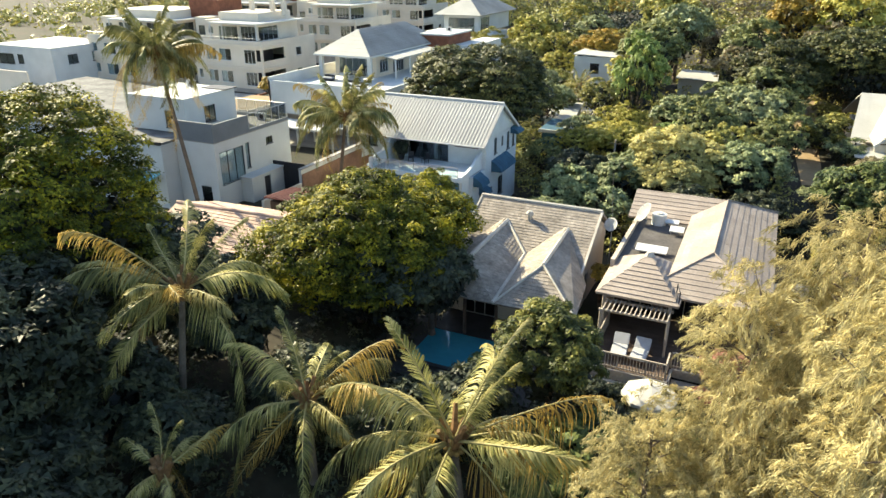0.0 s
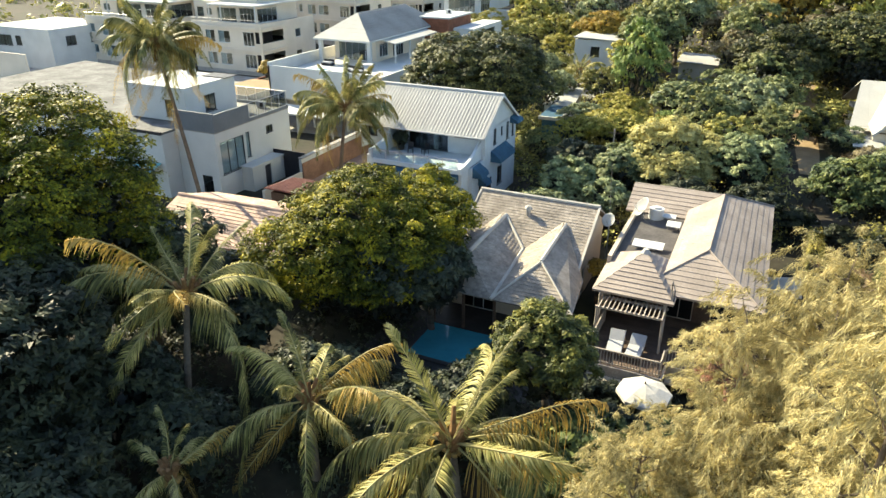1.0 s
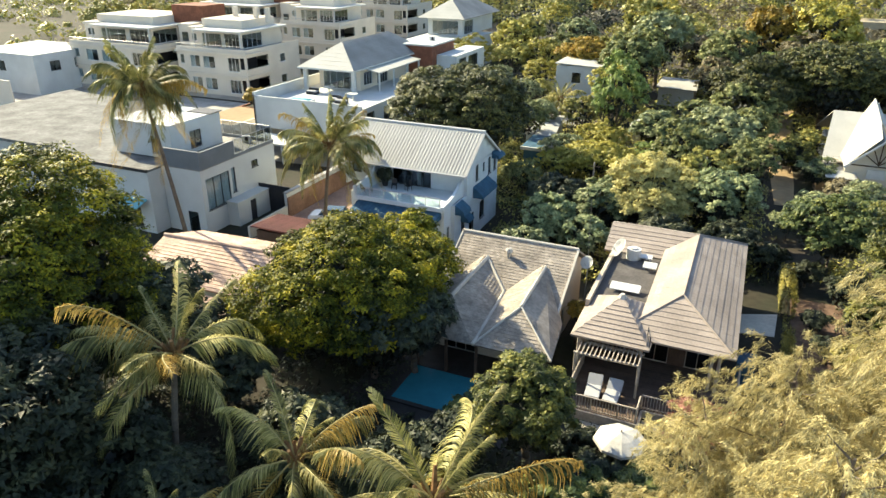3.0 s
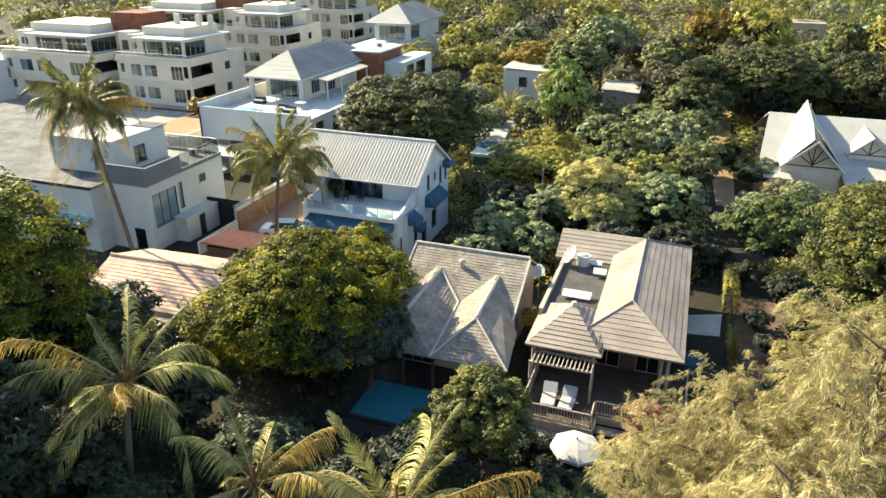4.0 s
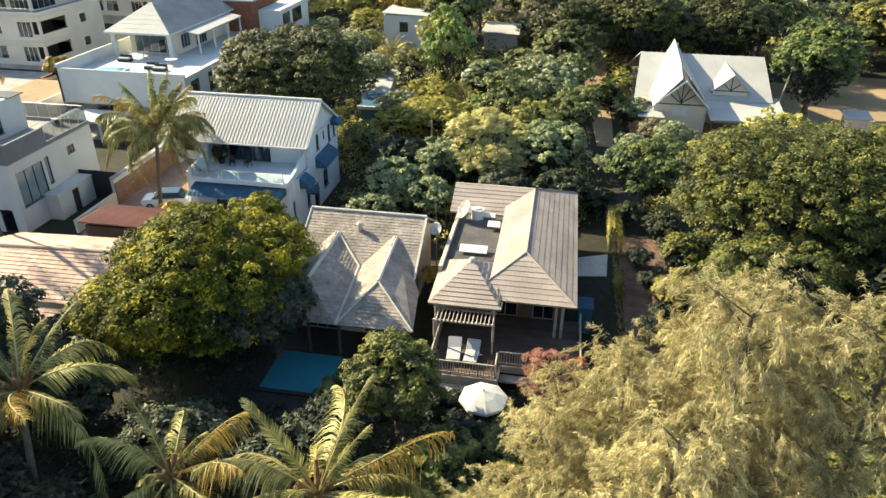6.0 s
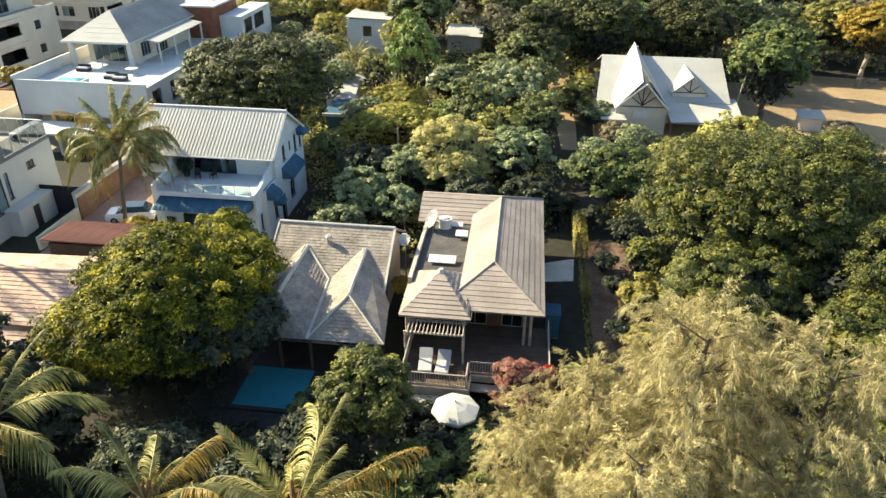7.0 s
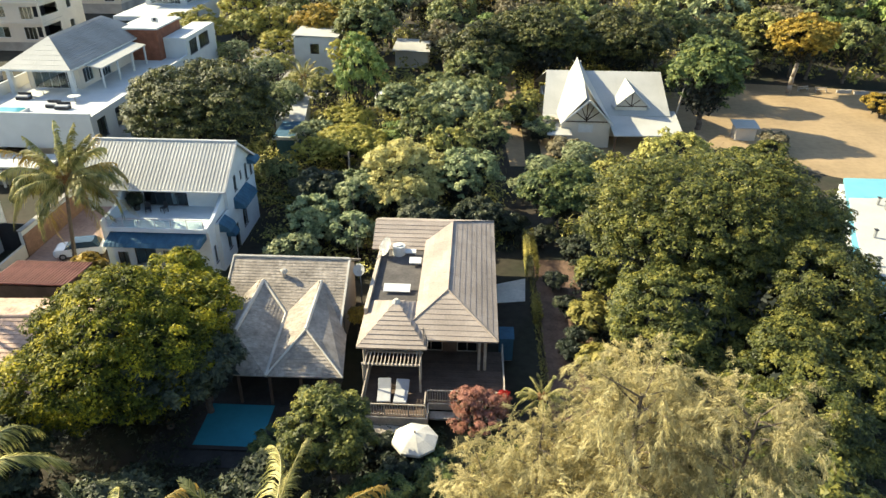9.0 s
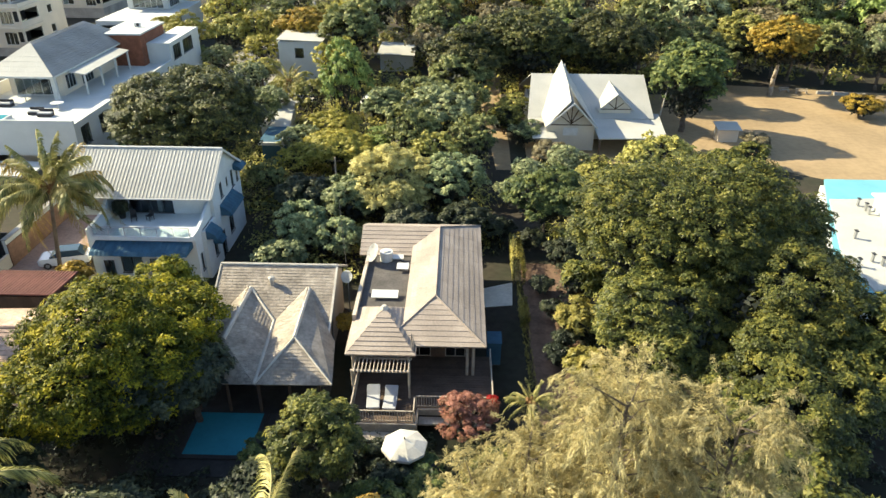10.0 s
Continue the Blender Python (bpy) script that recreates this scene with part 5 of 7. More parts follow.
for s in (-1, 1):
    courses(Gh, [(ga[0] + s * gw, gf, 3.2), (ga[0] + s * gw, gy - 3, 3.2), (ga[0], gy + 1, ga[1]), (ga[0], gf - 0.5, 6.3)], WHITEROOF, 12.0, 0.004, "roof_sheet", rough=0.002, wide=2.2, seed=53 + s)
    part("barge_board", bar(bmesh.new(), (ga[0] + s * gw, gf - 0.1, 3.15), (ga[0], gf - 0.6, 6.35), 0.14, 4), WHITETRIM, Gh)
bm = bmesh.new()
f = [bm.verts.new((x, gf + 0.6, z)) for x, z in ((ga[0] - 3.0, 0), (ga[0] + 3.0, 0), (ga[0] + 3.0, 3.2), (ga[0], 6.05), (ga[0] - 3.0, 3.2))]
g = [bm.verts.new(v.co + Vector((0, 0.25, 0))) for v in f]
bm.faces.new(f), bm.faces.new(g[::-1])
for i in range(5):
    bm.faces.new((f[i], f[(i + 1) % 5], g[(i + 1) % 5], g[i]))
part("gable", bm, CREAM, Gh)
part("wall", bx(ga[0] - 3.0, ga[0] - 2.75, gf + 0.86, 87.0, 0, 3.2), CREAM, Gh)
part("wall", bx(ga[0] + 2.75, ga[0] + 3.0, gf + 0.86, 87.0, 0, 3.2), CREAM, Gh)
for a, b in (((0, 3.4), (0, 5.8)), ((0, 3.5), (-1.5, 4.6)), ((0, 3.5), (1.5, 4.6)), ((0, 3.6), (-0.8, 5.3)), ((0, 3.6), (0.8, 5.3)), ((-2.6, 3.35), (2.6, 3.35))):
    part("timber", bar(bmesh.new(), (ga[0] + a[0], gf + 0.55, a[1]), (ga[0] + b[0], gf + 0.55, b[1]), 0.07, 4), WOOD, Gh)
part("window_shutter", bx(ga[0] - 0.9, ga[0] + 0.9, gf + 0.5, gf + 0.58, 2.0, 3.0), WHITETRIM, Gh)
# dormer
dx_, dyf = 20.3, 87.5
for s in (-1, 1):
    courses(Gh, [(dx_ + s * 2.3, dyf - 0.5, 3.9), (dx_ + s * 2.3, dyf + 1.2, 3.9), (dx_, gy - 1.4, 6.1), (dx_, dyf - 0.7, 6.05)], WHITEROOF, 12.0, 0.004, "roof_sheet", rough=0.002, wide=2.2, seed=57 + s)
bm = bmesh.new()
f = [bm.verts.new((x, dyf, z)) for x, z in ((dx_ - 2.0, 3.0), (dx_ + 2.0, 3.0), (dx_ + 2.0, 4.0), (dx_, 5.85), (dx_ - 2.0, 4.0))]
g = [bm.verts.new(v.co + Vector((0, 0.6, 0))) for v in f]
bm.faces.new(f), bm.faces.new(g[::-1])
for i in range(5):
    bm.faces.new((f[i], f[(i + 1) % 5], g[(i + 1) % 5], g[i]))
part("dormer", bm, CREAM, Gh)
for a, b in (((0, 4.0), (0, 5.65)), ((0, 4.0), (-1.0, 4.8)), ((0, 4.0), (1.0, 4.8)), ((-2.0, 3.95), (2.0, 3.95))):
    part("timber", bar(bmesh.new(), (dx_ + a[0], dyf - 0.04, a[1]), (dx_ + b[0], dyf - 0.04, b[1]), 0.07, 4), WOOD, Gh)
part("veranda_roof", slab(bmesh.new(), [(17.2, 80.6, 2.4), (25.6, 81.0, 2.4), (26.2, 88.5, 3.1), (17.0, 88.5, 3.2)], 0.12), WHITEROOF, Gh, "low white veranda roof")
for x, yy in ((17.4, 80.9), (21.5, 81.2), (25.3, 81.4), (25.9, 88.0)):
    part("post", bx(x - 0.1, x + 0.1, yy - 0.1, yy + 0.1, 0, 2.4), WOOD, Gh)
part("lean_to_roof", slab(bmesh.new(), [(9.2, 81.0, 2.2), (12.2, 81.0, 2.2), (12.0, 86.6, 3.0), (9.0, 86.6, 3.0)], 0.1), WHITEROOF, Gh)
part("water_heater", bx(10.0, 12.0, 84.2, 85.6, 3.0, 3.15), PALEWOOD, Gh)

# ---- red-roofed sheds below the white house ----
S1 = thing("shed", (-32, 39, 0), "low building with sunlit terracotta tile roof", "shed")
part("wall", bx(-38.4, -26.2, 33.4, 40.2, 0, 2.5), CREAM, S1)
courses(S1, [(-39.2, 32.6, 2.6), (-25.6, 32.9, 2.6), (-25.8, 37.5, 4.0), (-39.6, 36.8, 4.0)], TERRA, 0.36, 0.03, "tile_course", wide=0.34, seed=61)
courses(S1, [(-25.8, 41.6, 2.8), (-39.6, 40.8, 2.8), (-39.6, 36.8, 4.0), (-25.8, 37.5, 4.0)], TERRA, 0.36, 0.03, "tile_course", wide=0.34, seed=62)
part("ridge_cap", bar(bmesh.new(), (-39.6, 36.8, 4.04), (-25.8, 37.5, 4.04), 0.13, 8), TERRA, S1)
courses(S1, [(-32.6, 30.9, 1.75), (-26.0, 31.1, 1.75), (-26.0, 32.8, 2.3), (-32.6, 32.6, 2.3)], TERRA, 0.36, 0.03, "tile_course", wide=0.34, seed=63)
for x in (-32.4, -29.3, -26.2):
    part("post", bx(x - 0.07, x + 0.07, 31.1, 31.24, 0, 1.62), WOOD, S1)
S2 = thing("shed", (-33, 44, 0), "small shed with rusty red sheet roof", "shed")
part("wall", bx(-35.8, -30.4, 43.0, 46.2, 0, 2.7), WOOD, S2)
r = part("roof", slab(bmesh.new(), [(-36.2, 42.7, 3.1), (-30.0, 42.7, 3.1), (-30.0, 46.6, 2.8), (-36.2, 46.6, 2.8)], 0.08), RUSTROOF, S2, "rusty red sheet roof")
ribbed(r, -36.2, -30.0, (42.7, 3.1), (46.6, 2.8), RUSTROOF, 1.0, 4, 0.05)

# ---- small houses among the trees ----
H1 = thing("house", (-25.5, 115, 0), "tall narrow white house among trees", "house")
shell(H1, -29.0, -22.0, 112, 120, 0, 6.6, WHITE, {'S': [(-26.4, -25.0, 4.1, 5.6, 0)]}, trim=DARKTRIM)
part("roof", slab(bmesh.new(), [(-29.2, 111.8, 7.0), (-21.8, 111.8, 6.75), (-21.8, 120.2, 6.75), (-29.2, 120.2, 7.0)], 0.16), WHITEROOF, H1)
H2 = thing("house", (-10.5, 122, 0), "low house with white roof among trees", "house")
part("wall", bx(-13.6, -8.0, 120, 127, 0, 2.8), CREAM, H2)
part("roof", slab(bmesh.new(), [(-14.0, 119, 3.2), (-7.6, 119.4, 2.9), (-8.0, 128, 3.1), (-14.0, 127.6, 3.4)], 0.12), WHITEROOF, H2)
H3 = thing("shed", (-11.6, 95.5, 0), "small shed with pale round roof among bushes", "shed")
part("wall", bx(-13.2, -10.0, 94.0, 97.0, 0, 2.1), CREAM, H3)
bm = bmesh.new()
for z0, z1, r0, r1 in ((2.1, 2.5, 2.3, 2.1), (2.5, 2.9, 2.1, 1.5), (2.9, 3.15, 1.5, 0.5)):
    bar(bm, (-11.6, 95.5, z0), (-11.6, 95.5, z1), r0, 18, r1)
part("roof", bm, WHITEROOF, H3)
H4 = thing("pool_house", (-21.4, 78, 0), "blue-walled garden shed with white edge", "shed")
part("wall", bx(-22.9, -20.7, 76.2, 80.6, 0, 2.9), BLUEPAINT, H4)
part("roof", slab(bmesh.new(), [(-23.2, 75.9, 3.0), (-20.6, 75.9, 3.0), (-20.6, 81.0, 3.2), (-23.2, 81.0, 3.2)], 0.1), BLUEPAINT, H4)
part("roof_edge", bx(-20.6, -20.4, 75.8, 81.1, 2.3, 3.24), WHITETRIM, H4)
part("roof_edge", bx(-23.2, -20.6, 75.7, 75.9, 2.7, 3.06), WHITETRIM, H4)
part("lean_to_roof", slab(bmesh.new(), [(-24.4, 81.1, 3.2), (-20.7, 81.1, 3.0), (-22.4, 93.0, 3.0), (-26.4, 93.0, 3.2)], 0.1), WHITEROOF, H4, "long white lean-to roof")
part("lean_to_wall", slab(bmesh.new(), [(-24.2, 81.2, 3.08), (-20.9, 81.2, 2.88), (-22.6, 92.8, 2.88), (-26.2, 92.8, 3.08)], 2.88), CREAM, H4)
H5 = thing("house", (40, 55, 0), "white house with turquoise flat roof and white terrace", "house")
shell(H5, 36.6, 52, 46.0, 65.0, 0, 3.4, WHITE, {'S': [(38, 41, 0.9, 2.3, 1)]}, trim=DARKTRIM)
wing_wall = part("wall", slab(bmesh.new(), [(30.2, 46.0, 3.398), (36.58, 46.0, 3.398), (36.58, 63.2, 3.398)], 3.398), WHITE, H5)
part("window", bx(32.2, 34.6, 45.96, 45.997, 0.9, 2.3), SMOKED, wing_wall, "wide tinted window")
part("roof", slab(bmesh.new(), [(28.6, 44.0, 3.65), (53, 44.0, 3.65), (53, 66.0, 3.65), (37.4, 66.0, 3.65)], 0.25), AQUA, H5, "turquoise flat roof")
part("roof_terrace", slab(bmesh.new(), [(31.3, 44.4, 3.8), (52.6, 44.4, 3.8), (52.6, 62.6, 3.8), (37.2, 60.8, 3.8), (35.5, 60.8, 3.8), (31.6, 50.2, 3.8)], 0.148), WHITEROOF, H5, "white raised roof terrace")
for x, y in ((37.4, 59.4), (37.6, 58.4), (37.5, 57.6), (33.3, 48.8), (33.8, 48.2), (31.8, 48.0), (33.9, 52.8)):
    vent = part("roof_vent", bx(x - 0.08, x + 0.08, y - 0.12, y + 0.12, 3.802, 4.5), STEEL, H5, "thin metal roof vent")
    part("cap", bx(x - 0.14, x + 0.14, y - 0.18, y + 0.18, 4.5, 4.56), DARKTRIM, vent)
room = part("roof_room", bx(38.3, 44.0, 54.6, 58.6, 3.802, 5.2), WHITE, H5)
part("window", bx(38.8, 41.4, 54.57, 54.597, 4.1, 4.9), SMOKED, room, "wide tinted window")
part("roof_edge", bx(38.0, 44.3, 54.2, 58.9, 5.2, 5.36), BLUEWHITE, room)
H6 = thing("house", (26, 212, 0), "ochre house with pale roof in the distance", "house")
shell(H6, 21.5, 31, 208, 218, 0, 6.5, YELLOWISH, {'S': [(23, 25, 3.6, 5.2, 0), (27, 29, 3.6, 5.2, 0)]}, lid=True)
H7 = thing("house", (12, 180, 0), "small pale grey house in the distance", "house")
shell(H7, 9.5, 14.5, 178, 186, 0, 3.4, WHITE, {'S': [(11, 12.4, 1.4, 2.6, 0)]}, lid=True)
H8 = thing("marquee", (45, 225, 0), "pale turquoise peaked tent among trees", "tent")
part("canopy", bar(bmesh.new(), (45, 225, 3), (45, 225, 5.8), 6.5, 4, 0.2), AQUA, H8)
for x, yy in ((40.6, 220.6), (49.4, 220.6), (40.6, 229.4), (49.4, 229.4)):
    part("post", bar(bmesh.new(), (x, yy, 0), (x, yy, 3), 0.1, 6), STEEL, H8)


# ---- cars ----
def car(x, y, turn, paint, label):
    t = thing("car", (x, y, 0.05), label, "car", turn=turn)
    bm = bmesh.new()
    sec = [(-2.1, 0.45, 0.80, 0.78), (-1.9, 0.3, 0.92, 0.86), (-0.9, 0.28, 0.98, 0.88), (1.4, 0.28, 1.02, 0.88), (2.0, 0.32, 0.98, 0.84), (2.15, 0.45, 0.8, 0.78)]
    rows = []
    for xx, lo, hi, w in sec:
        rows.append([bm.verts.new(p) for p in ((xx, -w, lo), (xx, -w * 1.02, (lo + hi) / 2), (xx, -w * 0.93, hi), (xx, w * 0.93, hi), (xx, w * 1.02, (lo + hi) / 2), (xx, w, lo))])
    for a, b in zip(rows, rows[1:]):
        for i in range(6):
            bm.faces.new((a[i], a[(i + 1) % 6], b[(i + 1) % 6], b[i]))
    bm.faces.new(rows[0]), bm.faces.new(rows[-1][::-1])
    part("body", bm, paint, t, local=True)
    bm = bmesh.new()
    lo = [bm.verts.new(p) for p in ((-1.15, -0.8, 0.97), (1.75, -0.8, 1.0), (1.75, 0.8, 1.0), (-1.15, 0.8, 0.97))]
    hi = [bm.verts.new(p) for p in ((-0.4, -0.64, 1.46), (1.25, -0.64, 1.48), (1.25, 0.64, 1.48), (-0.4, 0.64, 1.46))]
    for i in range(4):
        bm.faces.new((lo[i], lo[(i + 1) % 4], hi[(i + 1) % 4], hi[i]))
    bm.faces.new(hi)
    cabin = part("cabin", bm, DARKPAINT, t, "dark window glass", local=True)
    part("roof_panel", bx(-0.42, 1.27, -0.62, 0.62, 1.484, 1.51), DARKPAINT, t, local=True)
    for xx in (-1.35, 1.35):
        for s in (-0.8, 0.8):
            w = part("wheel", bar(bmesh.new(), (xx, s - 0.1, 0.31), (xx, s + 0.1, 0.31), 0.31, 16), RUBBER, t, local=True)
            part("rim", bar(bmesh.new(), (xx, s - 0.11, 0.31), (xx, s + 0.11, 0.31), 0.19, 10), STEEL, w, local=True)
    for s in (-0.6, 0.6):
        part("headlight", bx(-2.12, -2.0, s - 0.15, s + 0.15, 0.62, 0.75), GLASS, t, local=True)


car(-34.6, 52.6, 15, CARPAINT, "white small car with dark roof parked in the driveway")
car(-30.5, 132, 80, DARKPAINT, "dark blue car parked on the back lane")

# ---- poles, cables and small yard things ----


def utility_pole(x, y, h, lean, label):
    t = thing("utility_pole", (x, y, 0), label, "pole")
    part("pole", bar(bmesh.new(), (0, 0, 0), (lean, 0, h), 0.12, 8, 0.08), PALEWOOD, t, local=True)
    part("crossarm", bar(bmesh.new(), (lean - 0.6, 0, h - 0.4), (lean + 0.6, 0, h - 0.4), 0.05, 4), WOOD, t, local=True)


utility_pole(26.6, 90.0, 7.2, 0.9, "leaning wooden utility pole beside the white house")
utility_pole(-12.6, 66.5, 5.0, 0.0, "short wooden utility pole by the blue shed")


def cable(a, b, sag, label):
    """A thin cable that hangs between two points."""
    a, b = Vector(a), Vector(b)
    bm = bmesh.new()
    pts = [a.lerp(b, k / 12) - Vector((0, 0, sag * 4 * (k / 12) * (1 - k / 12))) for k in range(13)]
    side = (b - a).cross(Vector((0, 0, 1))).normalized() * 0.015
    rings = [[bm.verts.new(p + o) for o in (side, Vector((0, 0, 0.015)), -side, Vector((0, 0, -0.015)))] for p in pts]
    for r0, r1 in zip(rings, rings[1:]):
        for i in range(4):
            bm.faces.new((r0[i], r0[(i + 1) % 4], r1[(i + 1) % 4], r1[i]))
    single("cable", bm, DARKTRIM, label, "cable")


cable((-7.75, 42.6, 5.2), (-12.6, 66.5, 4.6), 0.7, "thin black cable strung from the roofs to a pole")
cable((-6.8, 46.0, 4.6), (-7.75, 42.6, 5.0), 0.15, "thin black cable between dish and roof")

t = thing("storage_locker", (2.85, 40.0, 0.0), "blue metal storage locker beside the timber house", "locker")
part("body", bx(-0.48, 0.48, -0.6, 0.6, 0.06, 1.9), BLUEPAINT, t, local=True)
part("lid", slab(bmesh.new(), [(-0.53, -0.66, 1.97), (0.53, -0.66, 1.97), (0.53, 0.66, 2.08), (-0.53, 0.66, 2.08)], 0.07), BLUEPAINT, t, local=True)
part("plinth", bx(-0.44, 0.44, -0.55, 0.55, 0, 0.06), CONCRETE, t, local=True)
for s_ in (-0.24, 0.24):
    part("door", bx(s_ - 0.22, s_ + 0.22, -0.622, -0.602, 0.12, 1.84), BLUEPAINT, t, local=True)
S3 = thing("shed", (35.2, 87.4, 0), "small white garden shed beside the sand clearing", "shed")
part("wall", bx(33.9, 36.4, 86.6, 88.4, 0, 1.7), CREAM, S3)
part("roof", slab(bmesh.new(), [(33.6, 86.3, 1.75), (36.7, 86.3, 1.75), (36.7, 88.7, 2.15), (33.6, 88.7, 2.15)], 0.1), WHITEROOF, S3)


def bench(x, y, turn):
    t = thing("garden_bench", (x, y, 0.02), "pale wooden garden bench on the sand", "bench", "benches on the sand", turn=turn)
    for k in range(3):
        part("seat_slat", bx(-0.9, 0.9, -0.22 + k * 0.16, -0.09 + k * 0.16, 0.42, 0.46), PALEWOOD, t, local=True)
    part("back_slat", bx(-0.9, 0.9, 0.27, 0.31, 0.6, 0.75), PALEWOOD, t, local=True)
    for x0 in (-0.8, 0.75):
        part("leg", bx(x0, x0 + 0.06, -0.2, 0.3, 0, 0.42), PALEWOOD, t, local=True)
        part("back_post", bx(x0, x0 + 0.05, 0.31, 0.35, 0.0, 0.78), PALEWOOD, t, local=True)


bench(52.0, 110.2, 10)
bench(54.5, 109.6, -5)
for k, (x, y) in enumerate(((58.0, 109.6), (60.4, 109.0), (62.8, 108.4))):
    t = thing("low_wall", (x, y, 0.02), "low pale stone border wall at the clearing", "wall")
    for j in range(4):
        part("stone", bx(-1.1 + j * 0.56, -0.56 + j * 0.56, -0.2, 0.2, 0, 0.45 + 0.05 * ((j + k) % 2)), CONCRETE, t, local=True)

# roof equipment and yard things of the modern houses
for x, y, z, g in ((-45.6, 54.8, 6.2, "white air-conditioning unit on the roof terrace"), (-52.0, 52.5, 9.38, "white air-conditioning unit on the flat roof"), (-47.0, 103.0, 10.42, "white air-conditioning unit on the brick tower")):
    t = thing("air_conditioner", (x, y, z), g, "air conditioner")
    part("casing", bx(-0.45, 0.45, -0.18, 0.18, 0.06, 0.66), WHITETRIM, t, local=True)
    part("fan_grille", bar(bmesh.new(), (0.12, -0.181, 0.36), (0.12, -0.2, 0.36), 0.24, 16), DARKTRIM, t, local=True)
    for s in (-0.35, 0.35):
        part("foot", bx(s - 0.05, s + 0.05, -0.18, 0.18, 0, 0.06), STEEL, t, local=True)
t = thing("planter", (-66, 83, 0), "red-brown brick planter box", "planter")
for a in ((-68.6, -63.4, 81.2, 81.5), (-68.6, -63.4, 84.6, 84.9), (-68.6, -68.3, 81.5, 84.6), (-63.7, -63.4, 81.5, 84.6)):
    part("side", bx(*a, 0, 2.4), BRICK, t)
part("soil", bx(-68.3, -63.7, 81.5, 84.6, 0, 2.2), EARTH, t)


# ---- palms ----
def frond_mesh(seed, L=3.4, droop=1.0, up=0.9, width=0.62, material=None, pairs=96, thick=0.95):
    """One feather leaf along +x: leaflets hanging in two curtains from a bowed rib; returns leaflets and rib."""
    rng = np.random.default_rng(seed)
    s = np.linspace(0, 1, 18)
    sway = rng.uniform(-0.14, 0.14)

    def rib(u):
        x = L * (u - 0.22 * droop * u ** 3.2)
        z = L * (up * u * 0.55 - droop * 0.58 * u ** 2.6)
        return np.stack([x, L * sway * u ** 2, z], -1)
    V, F = [], []
    for i, (p, u) in enumerate(zip(rib(s), s)):
        r = 0.036 * (1 - 0.88 * u)
        V += [p + (0, r, 0), p + (0, 0, r), p + (0, -r, 0), p + (0, 0, -r)]
        if i:
            b = 4 * i
            F += [(b - 4 + k, b - 4 + (k + 1) % 4, b + (k + 1) % 4, b + k) for k in range(4)]
    bone = cards("rib", np.array(V), np.array(F), PALERIB, None)
    V, F = [], []
    ph = rng.uniform(0, math.tau, 4)
    for u in np.linspace(0.16, 0.995, pairs):
        p = rib(np.array([u]))[0]
        q = rib(np.array([min(u + 0.02, 1.0)]))[0] - rib(np.array([u - 0.02]))[0]
        t = q / np.linalg.norm(q)
        for sgn in (-1, 1):
            if rng.random() < 0.05 or (u > 0.35 and math.sin(u * 23 + ph[0] + sgn) > 0.95):
                continue
            l = width * L / 3.0 * (math.sin(math.pi * min(1, u * 0.80 + 0.2)) ** 0.6 + 0.22) * rng.uniform(0.82, 1.1)
            side = np.array([0, sgn, 0]) * 0.62 + t * (0.5 + 0.45 * u + rng.uniform(-0.12, 0.12) + 0.2 * math.sin(u * 17 + ph[1])) + np.array([0, 0, rng.uniform(0.0, 0.16)])
            side /= np.linalg.norm(side)
            w = t * rng.uniform(0.012, 0.019) * thick * L / 3
            hang = (0.95 + 0.45 * math.sin(u * 8 + ph[2] + sgn)) * rng.uniform(0.5, 1.45) * (1.0 if droop > 0.5 else 0.6)
            m = p + side * l * 0.34 + (0, 0, -0.14 * l * hang)
            n = p + side * l * 0.54 + (0, 0, -0.46 * l * hang)
            e = p + side * l * 0.62 + (0, 0, -0.95 * l * hang)
            b = len(V)
            V += [p - w * 0.7, p + w * 0.7, m + w, m - w, n + w * 0.8, n - w * 0.8, e + w * 0.15, e - w * 0.15]
            F += [(b, b + 1, b + 2, b + 3), (b + 3, b + 2, b + 4, b + 5), (b + 5, b + 4, b + 6, b + 7)]
    return cards("frond", np.array(V), np.array(F), material or L_PALM, None), bone


FRONDS = [frond_mesh(100 + k, 1.0 * 3.4, d, u, w) for k, (d, u, w) in enumerate(((0.4, 1.1, 0.42), (0.65, 0.85, 0.46), (0.85, 0.6, 0.46), (1.0, 0.35, 0.45), (1.25, 0.0, 0.42)))]
FULLFRONDS = [frond_mesh(140 + k, 3.4, d, u, w, pairs=84, thick=1.6) for k, (d, u, w) in enumerate(((0.35, 1.3, 0.5), (0.7, 1.05, 0.52), (0.95, 0.8, 0.52), (1.15, 0.5, 0.5), (1.35, 0.1, 0.48)))]
OLDFRONDS = [frond_mesh(120 + k, 3.4, d, u, 0.55, L_PALMDRY, 60) for k, (d, u) in enumerate(((0.6, 1.3), (1.7, -0.1), (1.9, -0.5)))]


